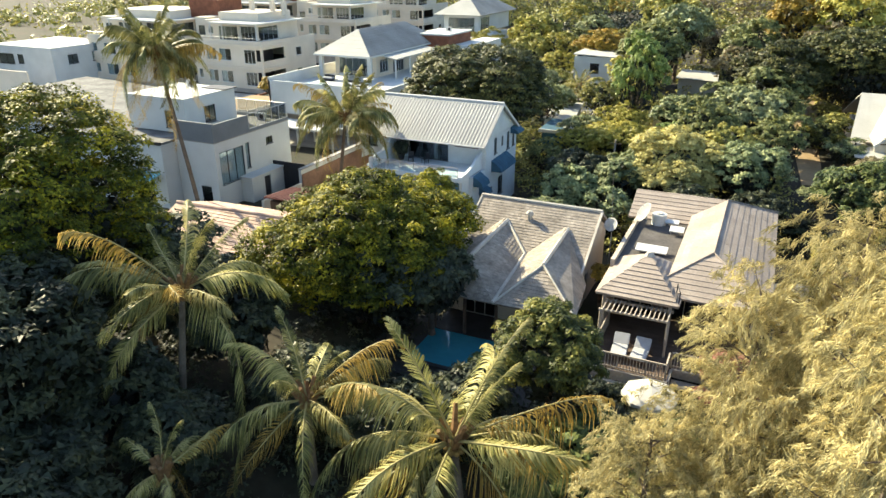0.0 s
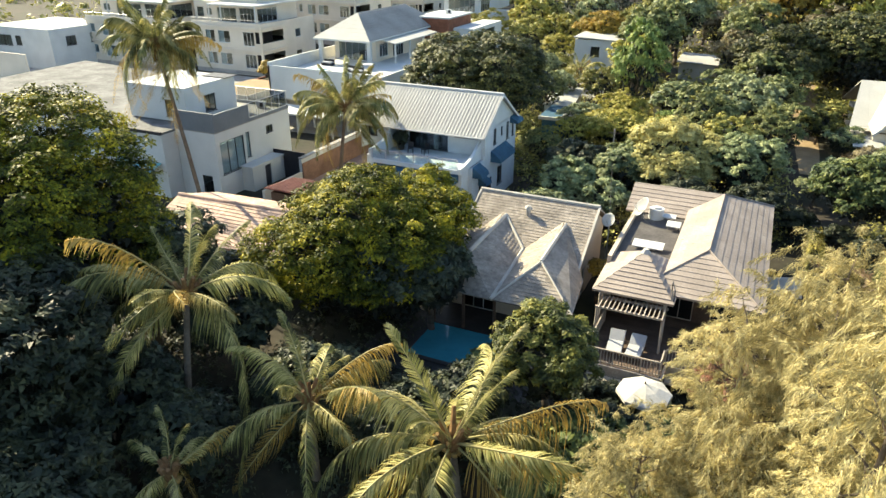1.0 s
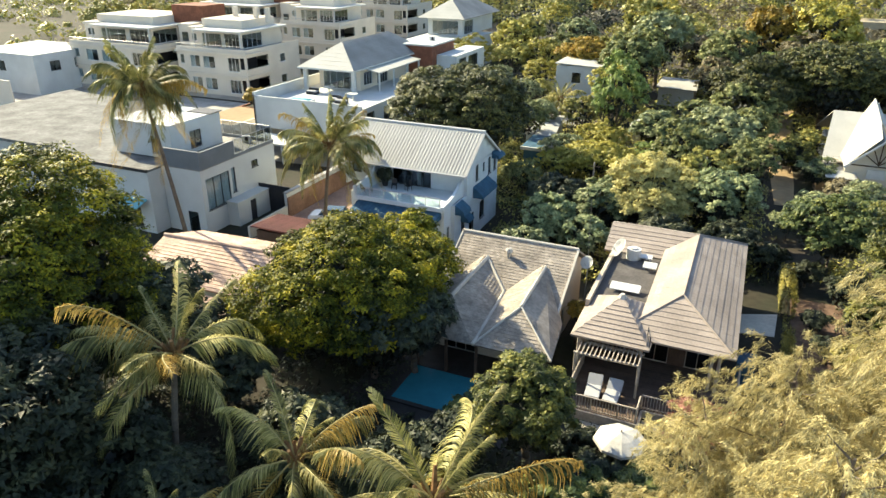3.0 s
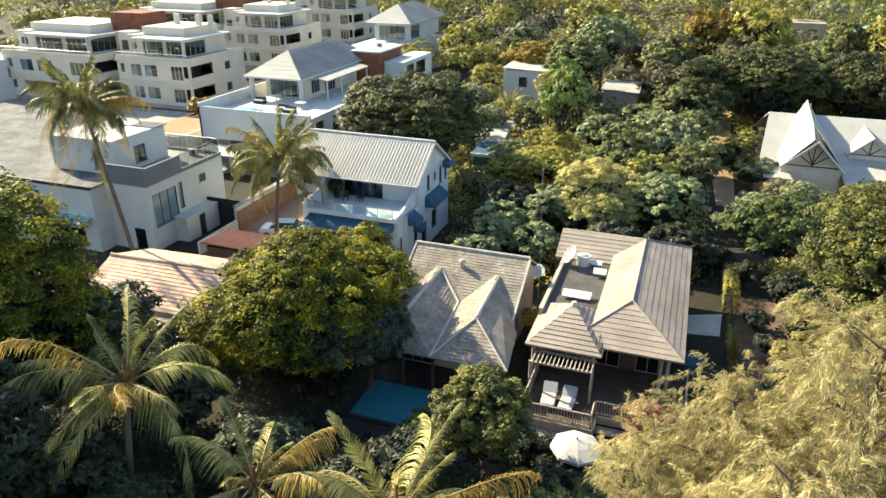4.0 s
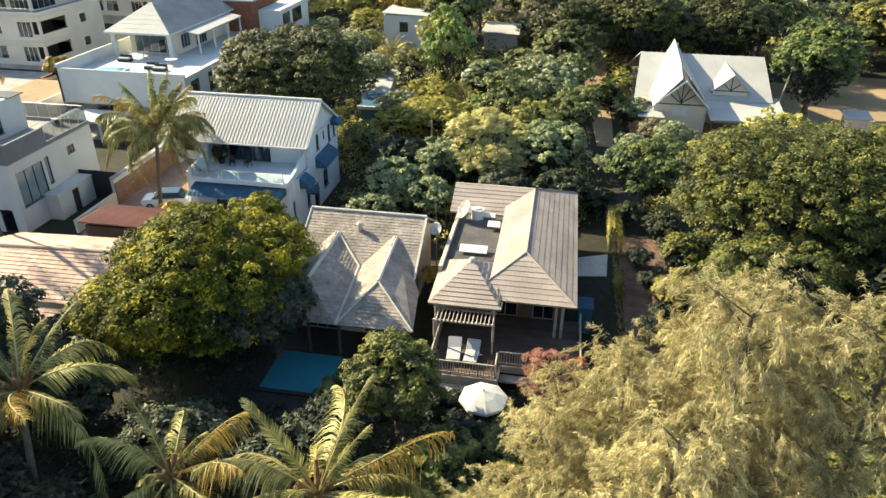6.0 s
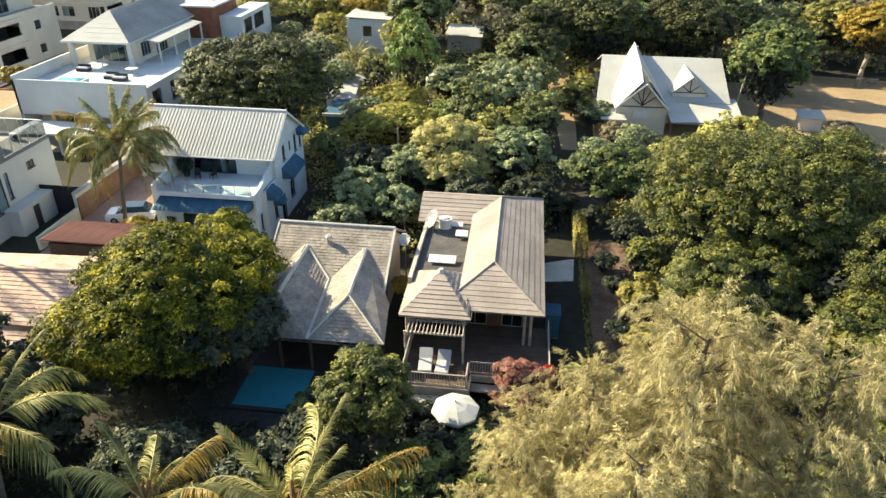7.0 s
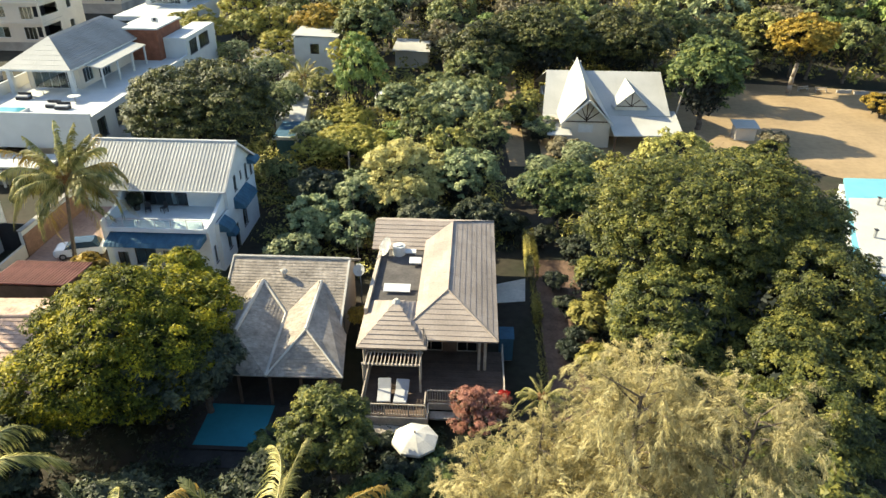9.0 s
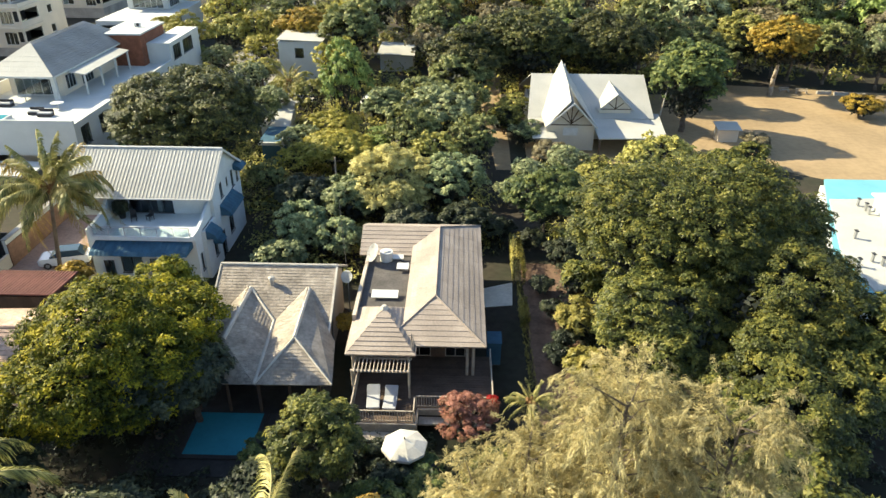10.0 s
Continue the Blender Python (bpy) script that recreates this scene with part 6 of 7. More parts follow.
def palm(base, top, size, seed, n=22, old=3, label="coconut palm with long feathered fronds", full=False):
    """A ringed trunk to the heart at top, then fronds in a whorl from upright to hanging."""
    rnd = random.Random(seed)
    t = thing("palm_tree", base, label, "palm tree", "coconut palms")
    b, h = Vector(base), Vector(top)
    bm = bmesh.new()
    k = 14
    prev = None
    ctr = Vector((b.x * 0.6 + h.x * 0.4, b.y * 0.6 + h.y * 0.4, (b.z + h.z) * 0.5))
    for i in range(k):
        u0, u1 = i / k, (i + 1) / k
        p = lambda u: b * (1 - u) ** 2 + ctr * 2 * u * (1 - u) + h * u ** 2
        bar(bm, p(u0), p(u1) + Vector((0, 0, 0.01)), (0.19 - 0.07 * u0) * (1.25 if i == 0 else 1.0) * 1.06, 9, (0.19 - 0.07 * u1))
    part("trunk", bm, PALMBARK, t)
    bm = bmesh.new()
    for i in range(9):
        a = math.tau * i / 9 + rnd.uniform(-0.2, 0.2)
        d = Vector((math.cos(a), math.sin(a), rnd.uniform(0.6, 1.6)))
        bar(bm, h - Vector((0, 0, 0.35)), h + d * 0.42 * size / 3.4, 0.19, 5, 0.09)
    part("husk", bm, HUSK, t, "brown fibrous husk")
    for i in range(rnd.randint(3, 6)):
        a = rnd.uniform(0, math.tau)
        bm = bmesh.new()
        bmesh.ops.create_icosphere(bm, subdivisions=2, radius=0.13, matrix=Matrix.Translation(h + Vector((math.cos(a) * 0.27, math.sin(a) * 0.27, -0.28 - rnd.random() * 0.2))))
        part("coconut", bm, COCO, t, smooth=True)
    for i in range(n + old):
        isold = i >= n
        a = i * 2.39996 + rnd.uniform(-0.25, 0.25)
        u = i / n
        if isold:
            me = OLDFRONDS[(i - n) % 3]
            a = rnd.uniform(0, math.tau)
        else:
            me = (FULLFRONDS if full else FRONDS)[min(4, int(u * 5))]
        ob = part("frond", me[0], None, t, "dry golden frond" if isold else "", local=True)
        part("rib", me[1], None, ob, local=True)
        sc = size / 3.4 * rnd.uniform(0.85, 1.1) * (0.75 + 0.25 * min(1, u * 3))
        ob.matrix_parent_inverse = spot(t).inverted() @ Matrix.Translation(h) @ pose(0, 0, 0, rnd.uniform(-34, 34), rnd.uniform(-20, 20) - (34 * (1 - u) ** 2 if not isold else 0), math.degrees(a)) @ Matrix.Diagonal((sc, sc, sc, 1))
    return t


palm((-22.0, 18.6, 0), (-21.4, 19.4, 8.1), 5.5, 1, 16, 4)
palm((-15.3, 19.4, 0), (-14.9, 18.9, 4.8), 4.6, 2, 15, 5)
palm((-8.3, 19.6, 0), (-8.6, 19.4, 4.5), 6.4, 3, 18, 6)
palm((-41.8, 41.4, 0), (-42.3, 39.5, 14.5), 4.7, 4, 30, 12, full=True)
palm((-33.9, 50.2, 0), (-32.3, 49.6, 8.7), 5.3, 5, 34, 7, full=True)
# dark-coloured tree added round the palm's foot for the shade there
tree(-20.4, 16.6, 4.6, 2.6, L_DARKSHADE, "broadleaf tree coloured dark for deep shade", "full", 86, rz=2.4)
palm((-17.6, 13.6, 0), (-17.7, 13.8, 4.1), 2.9, 6, 8, 2)
palm((-23.6, 95.0, 0), (-23.8, 95.4, 4.6), 4.2, 7, 18, 2, "coconut palm with drooping fronds by the lane")
palm((-120, 118, 0), (-120.4, 118, 11), 4.5, 8, 20, 3)
palm((4.6, 31.2, 0), (4.6, 31.4, 3.6), 2.2, 9, 18, 0, "small young palm beside the deck")

# ---- trees near the camera ----
tree(-21.1, 32.8, 9.7, 6.8, L_MANGO, "broad mango tree with glossy yellow-green crown", "full", 11, density=1.1, leaf=0.19, ry=7.2, rz=5.2, fill=1.7)
# extra mango, mostly hidden, added to cast shade on the left roof wing
tree(-19.4, 37.9, 9.3, 3.0, L_MANGO, "added mango tree casting shade on the shingled house", "full", 111, density=1.3, leaf=0.18, rz=4.2, fill=3.0)
# two dark-coloured trees for the shaded mango skirt; they also shade the pool
tree(-18.2, 31.6, 7.0, 3.6, L_DARKSHADE, "broadleaf tree coloured dark for deep shade", "full", 84, rz=3.5, fill=2)
tree(-16.1, 33.0, 6.2, 2.7, L_DARKSHADE, "broadleaf tree coloured dark for deep shade", "full", 85, rz=2.6, fill=2)
tree(-33.0, 20.6, 15.6, 7.6, L_MANGO, "tall dense mango tree, shade below coloured dark", "full", 12, density=1.0, leaf=0.19, rz=7.8, fill=1.5)
tree(-30.0, 24.5, 9.0, 4.6, L_DARKSHADE, "broadleaf tree coloured dark for deep shade", "full", 81, rz=4.4)
tree(-24.8, 17.0, 6.0, 3.4, L_DARKSHADE, "broadleaf tree coloured dark for deep shade", "full", 82, rz=3.0)
tree(-35.5, 15.5, 10.0, 5.0, L_DARKSHADE, "broadleaf tree coloured dark for deep shade", "full", 83, rz=5.0)
tree(-27.0, 13.0, 11.0, 5.4, L_DARKSHADE, "broadleaf tree coloured dark for deep shade", "full", 13, rz=5.0)
tree(-21.5, 9.6, 6.6, 4.4, L_DARKSHADE, "broadleaf tree coloured dark for deep shade", "full", 14, rz=3.6)
tree(-17.5, 9.0, 3.6, 3.2, L_DARKSHADE, "low dark garden shrub by the palms", "full", 15, "shrub", "shrub", rz=2)
tree(-13.0, 23.0, 3.2, 3.0, L_DARKSHADE, "low dark garden shrub by the palms", "full", 16, "shrub", "shrub", rz=1.8)
tree(-17.5, 22.5, 4.0, 3.0, L_DARKSHADE, "low dark garden shrub by the palms", "full", 61, "shrub", "shrub", rz=2.2)
tree(-25.0, 25.5, 6.5, 3.6, L_DARKSHADE, "broadleaf tree coloured dark for deep shade", "full", 62, rz=3.6)
tree(-7.1, 27.3, 7.0, 2.7, L_OLIVE, "small fresh green tree beside the pool", "full", 17, leaf=0.18, density=1.3, rz=3.2)
tree(-4.0, 24.6, 3.4, 2.4, L_GREEN, "leafy green shrub below the parasol", "full", 63, "shrub", "shrub", leaf=0.26, rz=1.9)
tree(16.6, 44.0, 14.2, 9.0, L_OLIVE, "large spreading dark olive-green tree with domed crown", "full", 18, density=0.85, leaf=0.19, fill=1.4, ry=7.4, rz=6.6)
tree(20.4, 38.2, 11.4, 6.0, L_OLIVE, "large spreading dark olive-green tree", "full", 19, density=1.0, leaf=0.18, fill=1.4, rz=5.6)
tree(13.2, 35.6, 10.4, 4.6, L_OLIVE, "spreading olive-green tree beside the casuarinas", "full", 20, density=1.0, leaf=0.18, fill=1.4, rz=5.0)
tree(18.6, 29.8, 9.4, 4.8, L_OLIVE, "spreading olive-green tree beside the casuarinas", "full", 21, density=1.0, leaf=0.18, fill=1.4, rz=4.6)
tree(25.5, 34.0, 9.0, 4.6, L_OLIVE, "spreading olive-green tree beside the casuarinas", "full", 22, density=1.2, rz=4.4)
tree(17.0, 22.5, 7.6, 4.4, L_OLIVE, "spreading olive-green tree beside the casuarinas", "full", 64, density=1.2, rz=3.8)
tree(18.5, 47.0, 9.0, 5.0, L_DARKSHADE, "dark green tree behind the olive crowns", "full", 65, rz=4.2)
tree(23.0, 45.4, 11.2, 4.7, L_OLIVE, "spreading olive-green tree behind the olive crowns", "full", 66, leaf=0.2, rz=5.0, fill=1.4)
tree(8.2, 58.6, 7.2, 4.1, L_GREEN, "small round fresh green tree", "full", 23, leaf=0.24, rz=3.0, trunk=0.1)
tree(-28.2, 70.2, 13.2, 8.4, L_DEEP, "large dark broadleaf tree behind the metal-roofed house", "full", 24, density=1.0, leaf=0.24, rz=6.0)
tree(-0.8, 63.0, 7.4, 3.6, L_BLUE, "grey-green bushy tree behind the timber house", "full", 25, leaf=0.22, rz=3.8)
tree(-6.6, 62.0, 7.4, 4.8, L_FEATHER, "yellow-green feathery tree behind the timber house", "full", 26, leaf=0.22, rz=4.2, density=1.2)
tree(-10.2, 60.5, 5.6, 3.0, L_BLUE, "grey-green broadleaf bush behind the shingled house", "full", 27, "shrub", "shrub", rz=2.8)
tree(-14.0, 55.0, 5.0, 2.5, L_BLUE, "grey-green leafy shrub among the houses", "full", 28, "shrub", "shrub", rz=2.6)
tree(-10.6, 54.0, 4.4, 2.4, L_BLUE, "grey-green leafy shrub among the houses", "full", 29, "shrub", "shrub", rz=2.5)
tree(-14.6, 50.6, 4.0, 2.2, L_BLUE, "grey-green leafy shrub among the houses", "full", 30, "shrub", "shrub", rz=2.2)
tree(-15.0, 62.0, 5.0, 3.2, L_DARKSHADE, "dark leafy shrub among the houses", "full", 67, "shrub", "shrub", rz=2.6)
tree(-4.0, 57.0, 4.4, 2.6, L_DARKSHADE, "dark leafy shrub among the houses", "full", 68, "shrub", "shrub", rz=2.4)
tree(0.6, 57.5, 4.2, 2.4, L_DARKSHADE, "dark leafy shrub among the houses", "full", 69, "shrub", "shrub", rz=2.2)
tree(-13.8, 73.0, 5.2, 4.2, L_YELLOW, "yellow flowering low tree", "full", 31, rz=1.8, density=1.2)
tree(10.2, 47.6, 4.0, 2.2, L_OLIVE, "olive-green shrub beside the earth walk", "full", 32, "shrub", "shrub", rz=2.0)
tree(9.4, 43.2, 3.0, 1.8, L_HEDGE, "yellowish low shrub by the walk", "full", 33, "shrub", "shrub", rz=1.5)
tree(9.2, 37.4, 2.6, 1.8, L_HEDGE, "yellowish low shrub by the walk", "full", 70, "shrub", "shrub", rz=1.5)
tree(0.9, 31.8, 3.8, 1.8, L_FLOWER, "bougainvillea covered in dusty pink bracts", "full", 34, "shrub", "bougainvillea", leaf=0.12, density=1.3, rz=2.1, fill=0.15)
tree(2.4, 32.8, 2.8, 0.26, L_RED, "small hibiscus with bright red flowers", "full", 71, "shrub", "hibiscus", leaf=0.08, density=0.3, rz=0.5, fill=0.1)
tree(-31.6, 48.2, 2.6, 1.7, L_AUTUMN, "golden garden shrub by the driveway", "full", 35, "shrub", "shrub", rz=1.4)
tree(-66.0, 83.0, 5.2, 2.4, L_AUTUMN, "golden shrub over a brick planter", "full", 36, "shrub", "shrub", rz=1.8)
tree(49.0, 108.5, 12.0, 5.0, L_AUTUMN, "golden-leaved tree beside the sand clearing", "full", 37, leaf=0.4, rz=4.2, bark=PALEBARK)
tree(30.2, 90.6, 12.6, 4.9, L_GREEN, "tall round green tree beside the white house", "full", 38, leaf=0.34, rz=6.3, density=1.1)
tree(9.6, 106.5, 13.0, 8.4, L_DEEP, "broad dark olive-green tree behind the white house", "full", 101, leaf=0.3, rz=6.0, density=0.9)
tree(23.0, 109.5, 12.4, 8.0, L_DEEP, "broad dark olive-green tree behind the white house", "full", 102, leaf=0.3, rz=5.6, density=0.9)
tree(1.0, 101.0, 11.6, 6.0, L_DEEP, "broad dark olive-green tree behind the path", "full", 103, leaf=0.3, rz=5.4, density=0.9)


tree(-3.4, 27.9, 1.9, 1.4, L_DARKSHADE, "low dark shrub round the parasol pole", "full", 191, "shrub", "shrub", leaf=0.2, rz=1.0)
tree(-1.6, 28.4, 1.8, 1.3, L_GREEN, "leafy green shrub below the parasol", "full", 192, "shrub", "shrub", leaf=0.2, rz=1.0)
tree(-5.0, 29.4, 2.0, 1.3, L_DARKSHADE, "low dark shrub round the parasol pole", "full", 193, "shrub", "shrub", leaf=0.2, rz=1.1)
tree(-1.2, 26.6, 2.4, 1.6, L_GREEN, "leafy green shrub below the parasol", "full", 91, "shrub", "shrub", leaf=0.22, rz=1.3)
tree(-5.2, 21.4, 3.2, 2.2, L_GREEN, "leafy green shrub below the parasol", "full", 92, "shrub", "shrub", leaf=0.26, rz=1.8)
tree(2.2, 27.6, 2.8, 1.8, L_OLIVE, "olive-green shrub beside the parasol", "full", 93, "shrub", "shrub", leaf=0.22, rz=1.5)
tree(-0.6, 22.5, 3.4, 2.2, L_OLIVE, "olive-green shrub beside the parasol", "full", 94, "shrub", "shrub", leaf=0.24, rz=1.8)
tree(-10.4, 25.4, 3.6, 2.0, L_DARKSHADE, "low dark garden shrub by the pool", "full", 95, "shrub", "shrub", rz=1.9)
tree(-11.2, 29.2, 2.2, 1.4, L_GREEN, "leafy green shrub by the pool", "full", 96, "shrub", "shrub", leaf=0.24, rz=1.2)
tree(-7.7, 40.8, 3.2, 0.7, L_AUTUMN, "orange flowering shrub between the roofs", "full", 97, "shrub", "shrub", leaf=0.18, rz=0.8)
for k, (x, y, h, r, m) in enumerate(((25.4, 74.6, 2.6, 1.9, L_DRY), (21.6, 72.4, 3.0, 2.2, L_GREEN), (34.6, 77.6, 3.2, 2.4, L_OLIVE), (37.4, 83.0, 2.4, 2.0, L_DRY), (30.4, 73.4, 4.0, 2.8, L_OLIVE), (15.8, 74.0, 2.2, 1.7, L_DRY), (57.5, 97.5, 3.4, 3.0, L_AUTUMN), (8.6, 83.6, 3.4, 2.2, L_BLUE), (6.2, 88.4, 4.2, 2.6, L_OLIVE))):
    tree(x, y, h, r, m, "low bush on the sandy ground by the gabled house", "full", 421 + k, "shrub", "shrub", leaf=0.26, rz=h * 0.48, density=0.8)
tree(-9.8, 90.4, 5.4, 3.2, L_BLUE, "grey-green tree before the round-roofed shed", "full", 435, leaf=0.28, rz=2.6)
tree(11.0, 76.5, 3.4, 2.2, L_DRY, "dry brownish bush before the white house", "full", 99, "shrub", "shrub", rz=1.6)


# dark-coloured shrubs added where the ground lies in shadow
for k, (x, y, h, r) in enumerate(((6.8, 56.4, 2.4, 1.5), (9.4, 53.0, 3.0, 1.8), (4.0, 58.0, 2.6, 1.6), (7.3, 39.6, 1.7, 1.0), (7.8, 45.0, 1.9, 1.1), (7.1, 49.0, 1.6, 1.0), (8.2, 41.6, 1.5, 0.9))):
    tree(x, y, h, r, L_DARKSHADE, "low dark shrub added as shade by the timber house", "full", 401 + k, "shrub", "shrub", leaf=0.2, rz=h * 0.48, density=0.9)

# ---- casuarina: hanging feathery needles ----
def casuarina(x, y, h, r, seed, label):
    """Rising branches, each set with drooping plumes of fine needles."""
    rng, rnd = np.random.default_rng(seed), random.Random(seed)
    t = thing("casuarina_tree", (x, y, 0), label, "tree")
    bm = bmesh.new()
    limb(bm, (0, 0, -0.1), (0.2, 0.1, h * 0.86), 0.2, 0.03, 9, 0.02, rnd)
    tr = part("trunk", bm, BARK, t, local=True)
    V = []
    nb = int(20 * r) + 8
    per = 64
    for k in range(nb):
        u = 0.30 + 0.70 * ((k + rnd.random()) / nb) ** 0.8
        a = k * 2.39996 + rnd.uniform(-0.5, 0.5)
        reach = r * (1.08 - 0.72 * u ** 2.6) * rnd.uniform(0.6, 1.1)
        s = np.array([0.2 * u, 0.1 * u, h * u * 0.86])
        out = np.array([math.cos(a), math.sin(a), 0.0])
        rise = rnd.uniform(0.3, 0.7) + 0.7 * max(0, u - 0.75)
        e = s + (out + (0, 0, rise)) * reach
        b2 = bmesh.new()
        limb(b2, Vector(s), Vector(s + (e - s) * 0.9), 0.03, 0.008, 4, 0.05, rnd)
        part("branch", b2, BARK, tr, local=True)
        for j in range(9 + int(6.5 * reach)):
            w = rnd.uniform(0.34, 1.02)
            P0 = s + (e - s) * w + rng.normal(0, 0.24, 3)
            d = out * rnd.uniform(0.3, 1.0) + rng.normal(0, 0.55, 3) + (0, 0, rnd.uniform(0.0, 0.7))
            d /= np.linalg.norm(d)
            Lp = rnd.uniform(0.38, 0.85)
            sg = rng.uniform(0, 1, per) ** 0.8
            sag = np.array([0, 0, -rnd.uniform(0.2, 0.75)])
            axis = P0 + d * (sg * Lp)[:, None] + sag * (Lp * sg ** 2)[:, None] + rng.normal(0, 0.03, (per, 3))
            tan = d + sag * 2 * sg[:, None]
            nd = tan * 0.9 + rng.normal(0, 0.5, (per, 3)) + (0, 0, -0.25)
            nd /= np.linalg.norm(nd, axis=1)[:, None]
            L = rng.uniform(0.13, 0.30, per)[:, None] * (1 - 0.35 * sg[:, None])
            sd = np.cross(nd, rng.normal(0, 1, (per, 3)))
            sd *= rng.uniform(0.007, 0.012, (per, 1)) / np.linalg.norm(sd, axis=1)[:, None]
            tip = axis + nd * L + np.concatenate([0 * L, 0 * L, -0.3 * L], 1)
            V.append(np.stack([axis + sd, tip, axis - sd], 1).reshape(-1, 3))
    V = np.concatenate(V)
    part("crown", cards("crown", V, np.arange(len(V)).reshape(-1, 3), L_NEEDLE, None), None, t, "straw-coloured feathery needles", local=True)


casuarina(4.6, 14.6, 21.4, 3.7, 51, "tall feathery casuarina with straw-green needles")
casuarina(2.1, 15.2, 18.6, 3.0, 52, "tall feathery casuarina with straw-green needles")
casuarina(0.5, 15.4, 16.6, 2.3, 53, "feathery casuarina with straw-green needles")
casuarina(5.6, 18.4, 18.6, 3.2, 54, "feathery casuarina with straw-green needles")
casuarina(7.4, 13.8, 21.6, 3.2, 55, "tall feathery casuarina with straw-green needles")
casuarina(2.9, 11.9, 19.4, 2.2, 56, "feathery casuarina with straw-green needles")
casuarina(-1.4, 14.6, 12.4, 2.1, 57, "low feathery casuarina with straw-green needles")

# hedge along the walk
hedge = thing("hedge", (5.4, 45, 0), "clipped yellow-green hedge along the court", "hedge")
rng = np.random.default_rng(5)
HX = 5.45
for k in range(24):
    part("stem", bar(bmesh.new(), (HX, 37 + k * 0.8, 0), (HX + 0.05 * (k % 3), 37.1 + k * 0.8, 1.1), 0.02, 5), BARK, hedge)
n = 22000
P = np.stack([HX + rng.uniform(-0.55, 0.55, n), rng.uniform(36.6, 56.8, n), rng.uniform(0.05, 1.75, n)], 1)
off = np.abs(P[:, 0] - HX)
tall = (P[:, 1] > 50.2) & ((off > 0.4) | (P[:, 2] > 1.5))
bush = (P[:, 1] > 43.8) & (P[:, 1] < 46.8) & (off < 0.34) & (P[:, 2] < 1.35)
low = (P[:, 1] < 50.2) & (off < 0.26) & (P[:, 2] < 0.6) & (rng.random(n) < 0.4)
P = P[tall | bush | low]
N = np.stack([np.sign(P[:, 0] - HX), 0 * P[:, 0], 0.8 + 0 * P[:, 0]], 1)
V, F = leaves(rng, P, N, 0.16)
h = part("foliage", cards("foliage", V, F, L_HEDGE, None), None, hedge, local=True)
h.matrix_parent_inverse = spot(hedge).inverted()

# ---- woods further off ----
rnd = random.Random(77)
PROTO = []
for k, (m, lab) in enumerate(((L_HAZE_OLIVE, "olive-green tree in the wood"), (L_HAZE_DARK, "dark green tree in the wood"), (L_HAZE_GREEN, "fresh green tree in the wood"), (L_YELLOW, "yellow-green tree in the wood"), (L_HAZE_BLUE, "grey-green tree in the wood"), (L_DRY, "dry brownish tree in the wood"), (L_AUTUMN, "golden tree in the wood"))):
    for j in range(2):
        PROTO.append(tree(300 + k * 12, -300 - j * 12, 9.0, 4.3, m, lab, "full", 200 + 10 * k + j, leaf=(0.33, 0.56)[j], density=(0.55, 0.36)[j], rz=3.9, group="trees of the wood", fill=0.35))


def wood(x, y, s, k, sz=None):
    p = PROTO[(k // 2) * 2 + (1 if y > 126 else 0)]
    s *= 0.95
    p.scale = (s, s, sz or s * rnd.uniform(0.9, 1.25))
    copy_thing(p, pose(x, y, 0, 0, 0, rnd.uniform(0, 360)))
    p.scale = (1, 1, 1)


# kinds: 0/1 olive, 2/3 dark, 4/5 fresh, 6/7 yellow, 8/9 grey-green, 10/11 dry, 12/13 golden
def grove(places):
    for x, y, s, k in places:
        wood(x + rnd.uniform(-0.5, 0.5), y + rnd.uniform(-0.5, 0.5), s, k, 1.5 if (x, k) == (-13.3, 4) else None)


# middle of the wood
grove(((-15, 80, 0.7, 7), (-1.5, 80, 0.95, 9), (-13.3, 82.5, 0.85, 4), (-25, 83, 0.7, 3), (-33, 84, 0.8, 2), (1, 86, 0.8, 2), (-3.5, 86.5, 1, 2), (-25, 90, 0.6, 8), (-20, 90, 0.7, 0), (-34, 92, 0.8, 1), (-0.5, 96, 1.1, 2), (-37, 100, 0.7, 6), (-30, 100, 0.6, 8), (-17, 100, 0.8, 6)))
# behind the houses
grove(((-20, 66, 0.5, 2), (6, 66, 0.4, 9), (13, 66, 0.5, 1), (20, 66, 0.95, 1), (-7, 68, 0.7, 9), (-18, 70, 0.5, 6), (-2, 70, 0.7, 1), (8, 70, 0.5, 8), (12, 70, 0.6, 9), (16, 73, 0.34, 1), (-5, 74, 0.8, 2), (2, 74, 0.7, 3), (-38, 76, 0.6, 3), (-18, 76, 0.6, 8), (-8.5, 76, 0.55, 5)))
# round the white house
grove(((8, 92, 0.6, 0), (36, 102, 0.9, 5), (31, 103, 0.85, 5), (38, 116, 1.2, 2), (74, 108, 1, 3), (30, 118, 1.3, 2), (67, 112, 1, 9), (60, 115, 1.1, 2), (53, 118, 1, 8), (47, 121, 1, 0), (40, 126, 1, 10)))
# far side of the wood
grove(((-18, 106, 0.9, 6), (-31, 108, 0.7, 0), (-39, 112, 0.6, 8), (0.5, 112, 0.8, 10), (-44, 116, 0.6, 4), (-17, 116, 1.3, 2), (-33, 118, 0.8, 7), (2, 118, 1.1, 11), (-26, 122, 1.3, 12), (-4, 122, 1.2, 3), (-41, 124, 0.9, 1), (-36, 126, 1, 6), (-26, 128, 0.9, 10), (-21, 132, 1.2, 6), (-45, 136, 1.1, 6), (-34, 138, 1, 3), (-47, 152, 1.1, 0), (-36, 156, 1.1, 8)))
# scattered over the distance, away from houses, lanes and clearings; the farthest are joined
count = 0
taken = []
far = {}
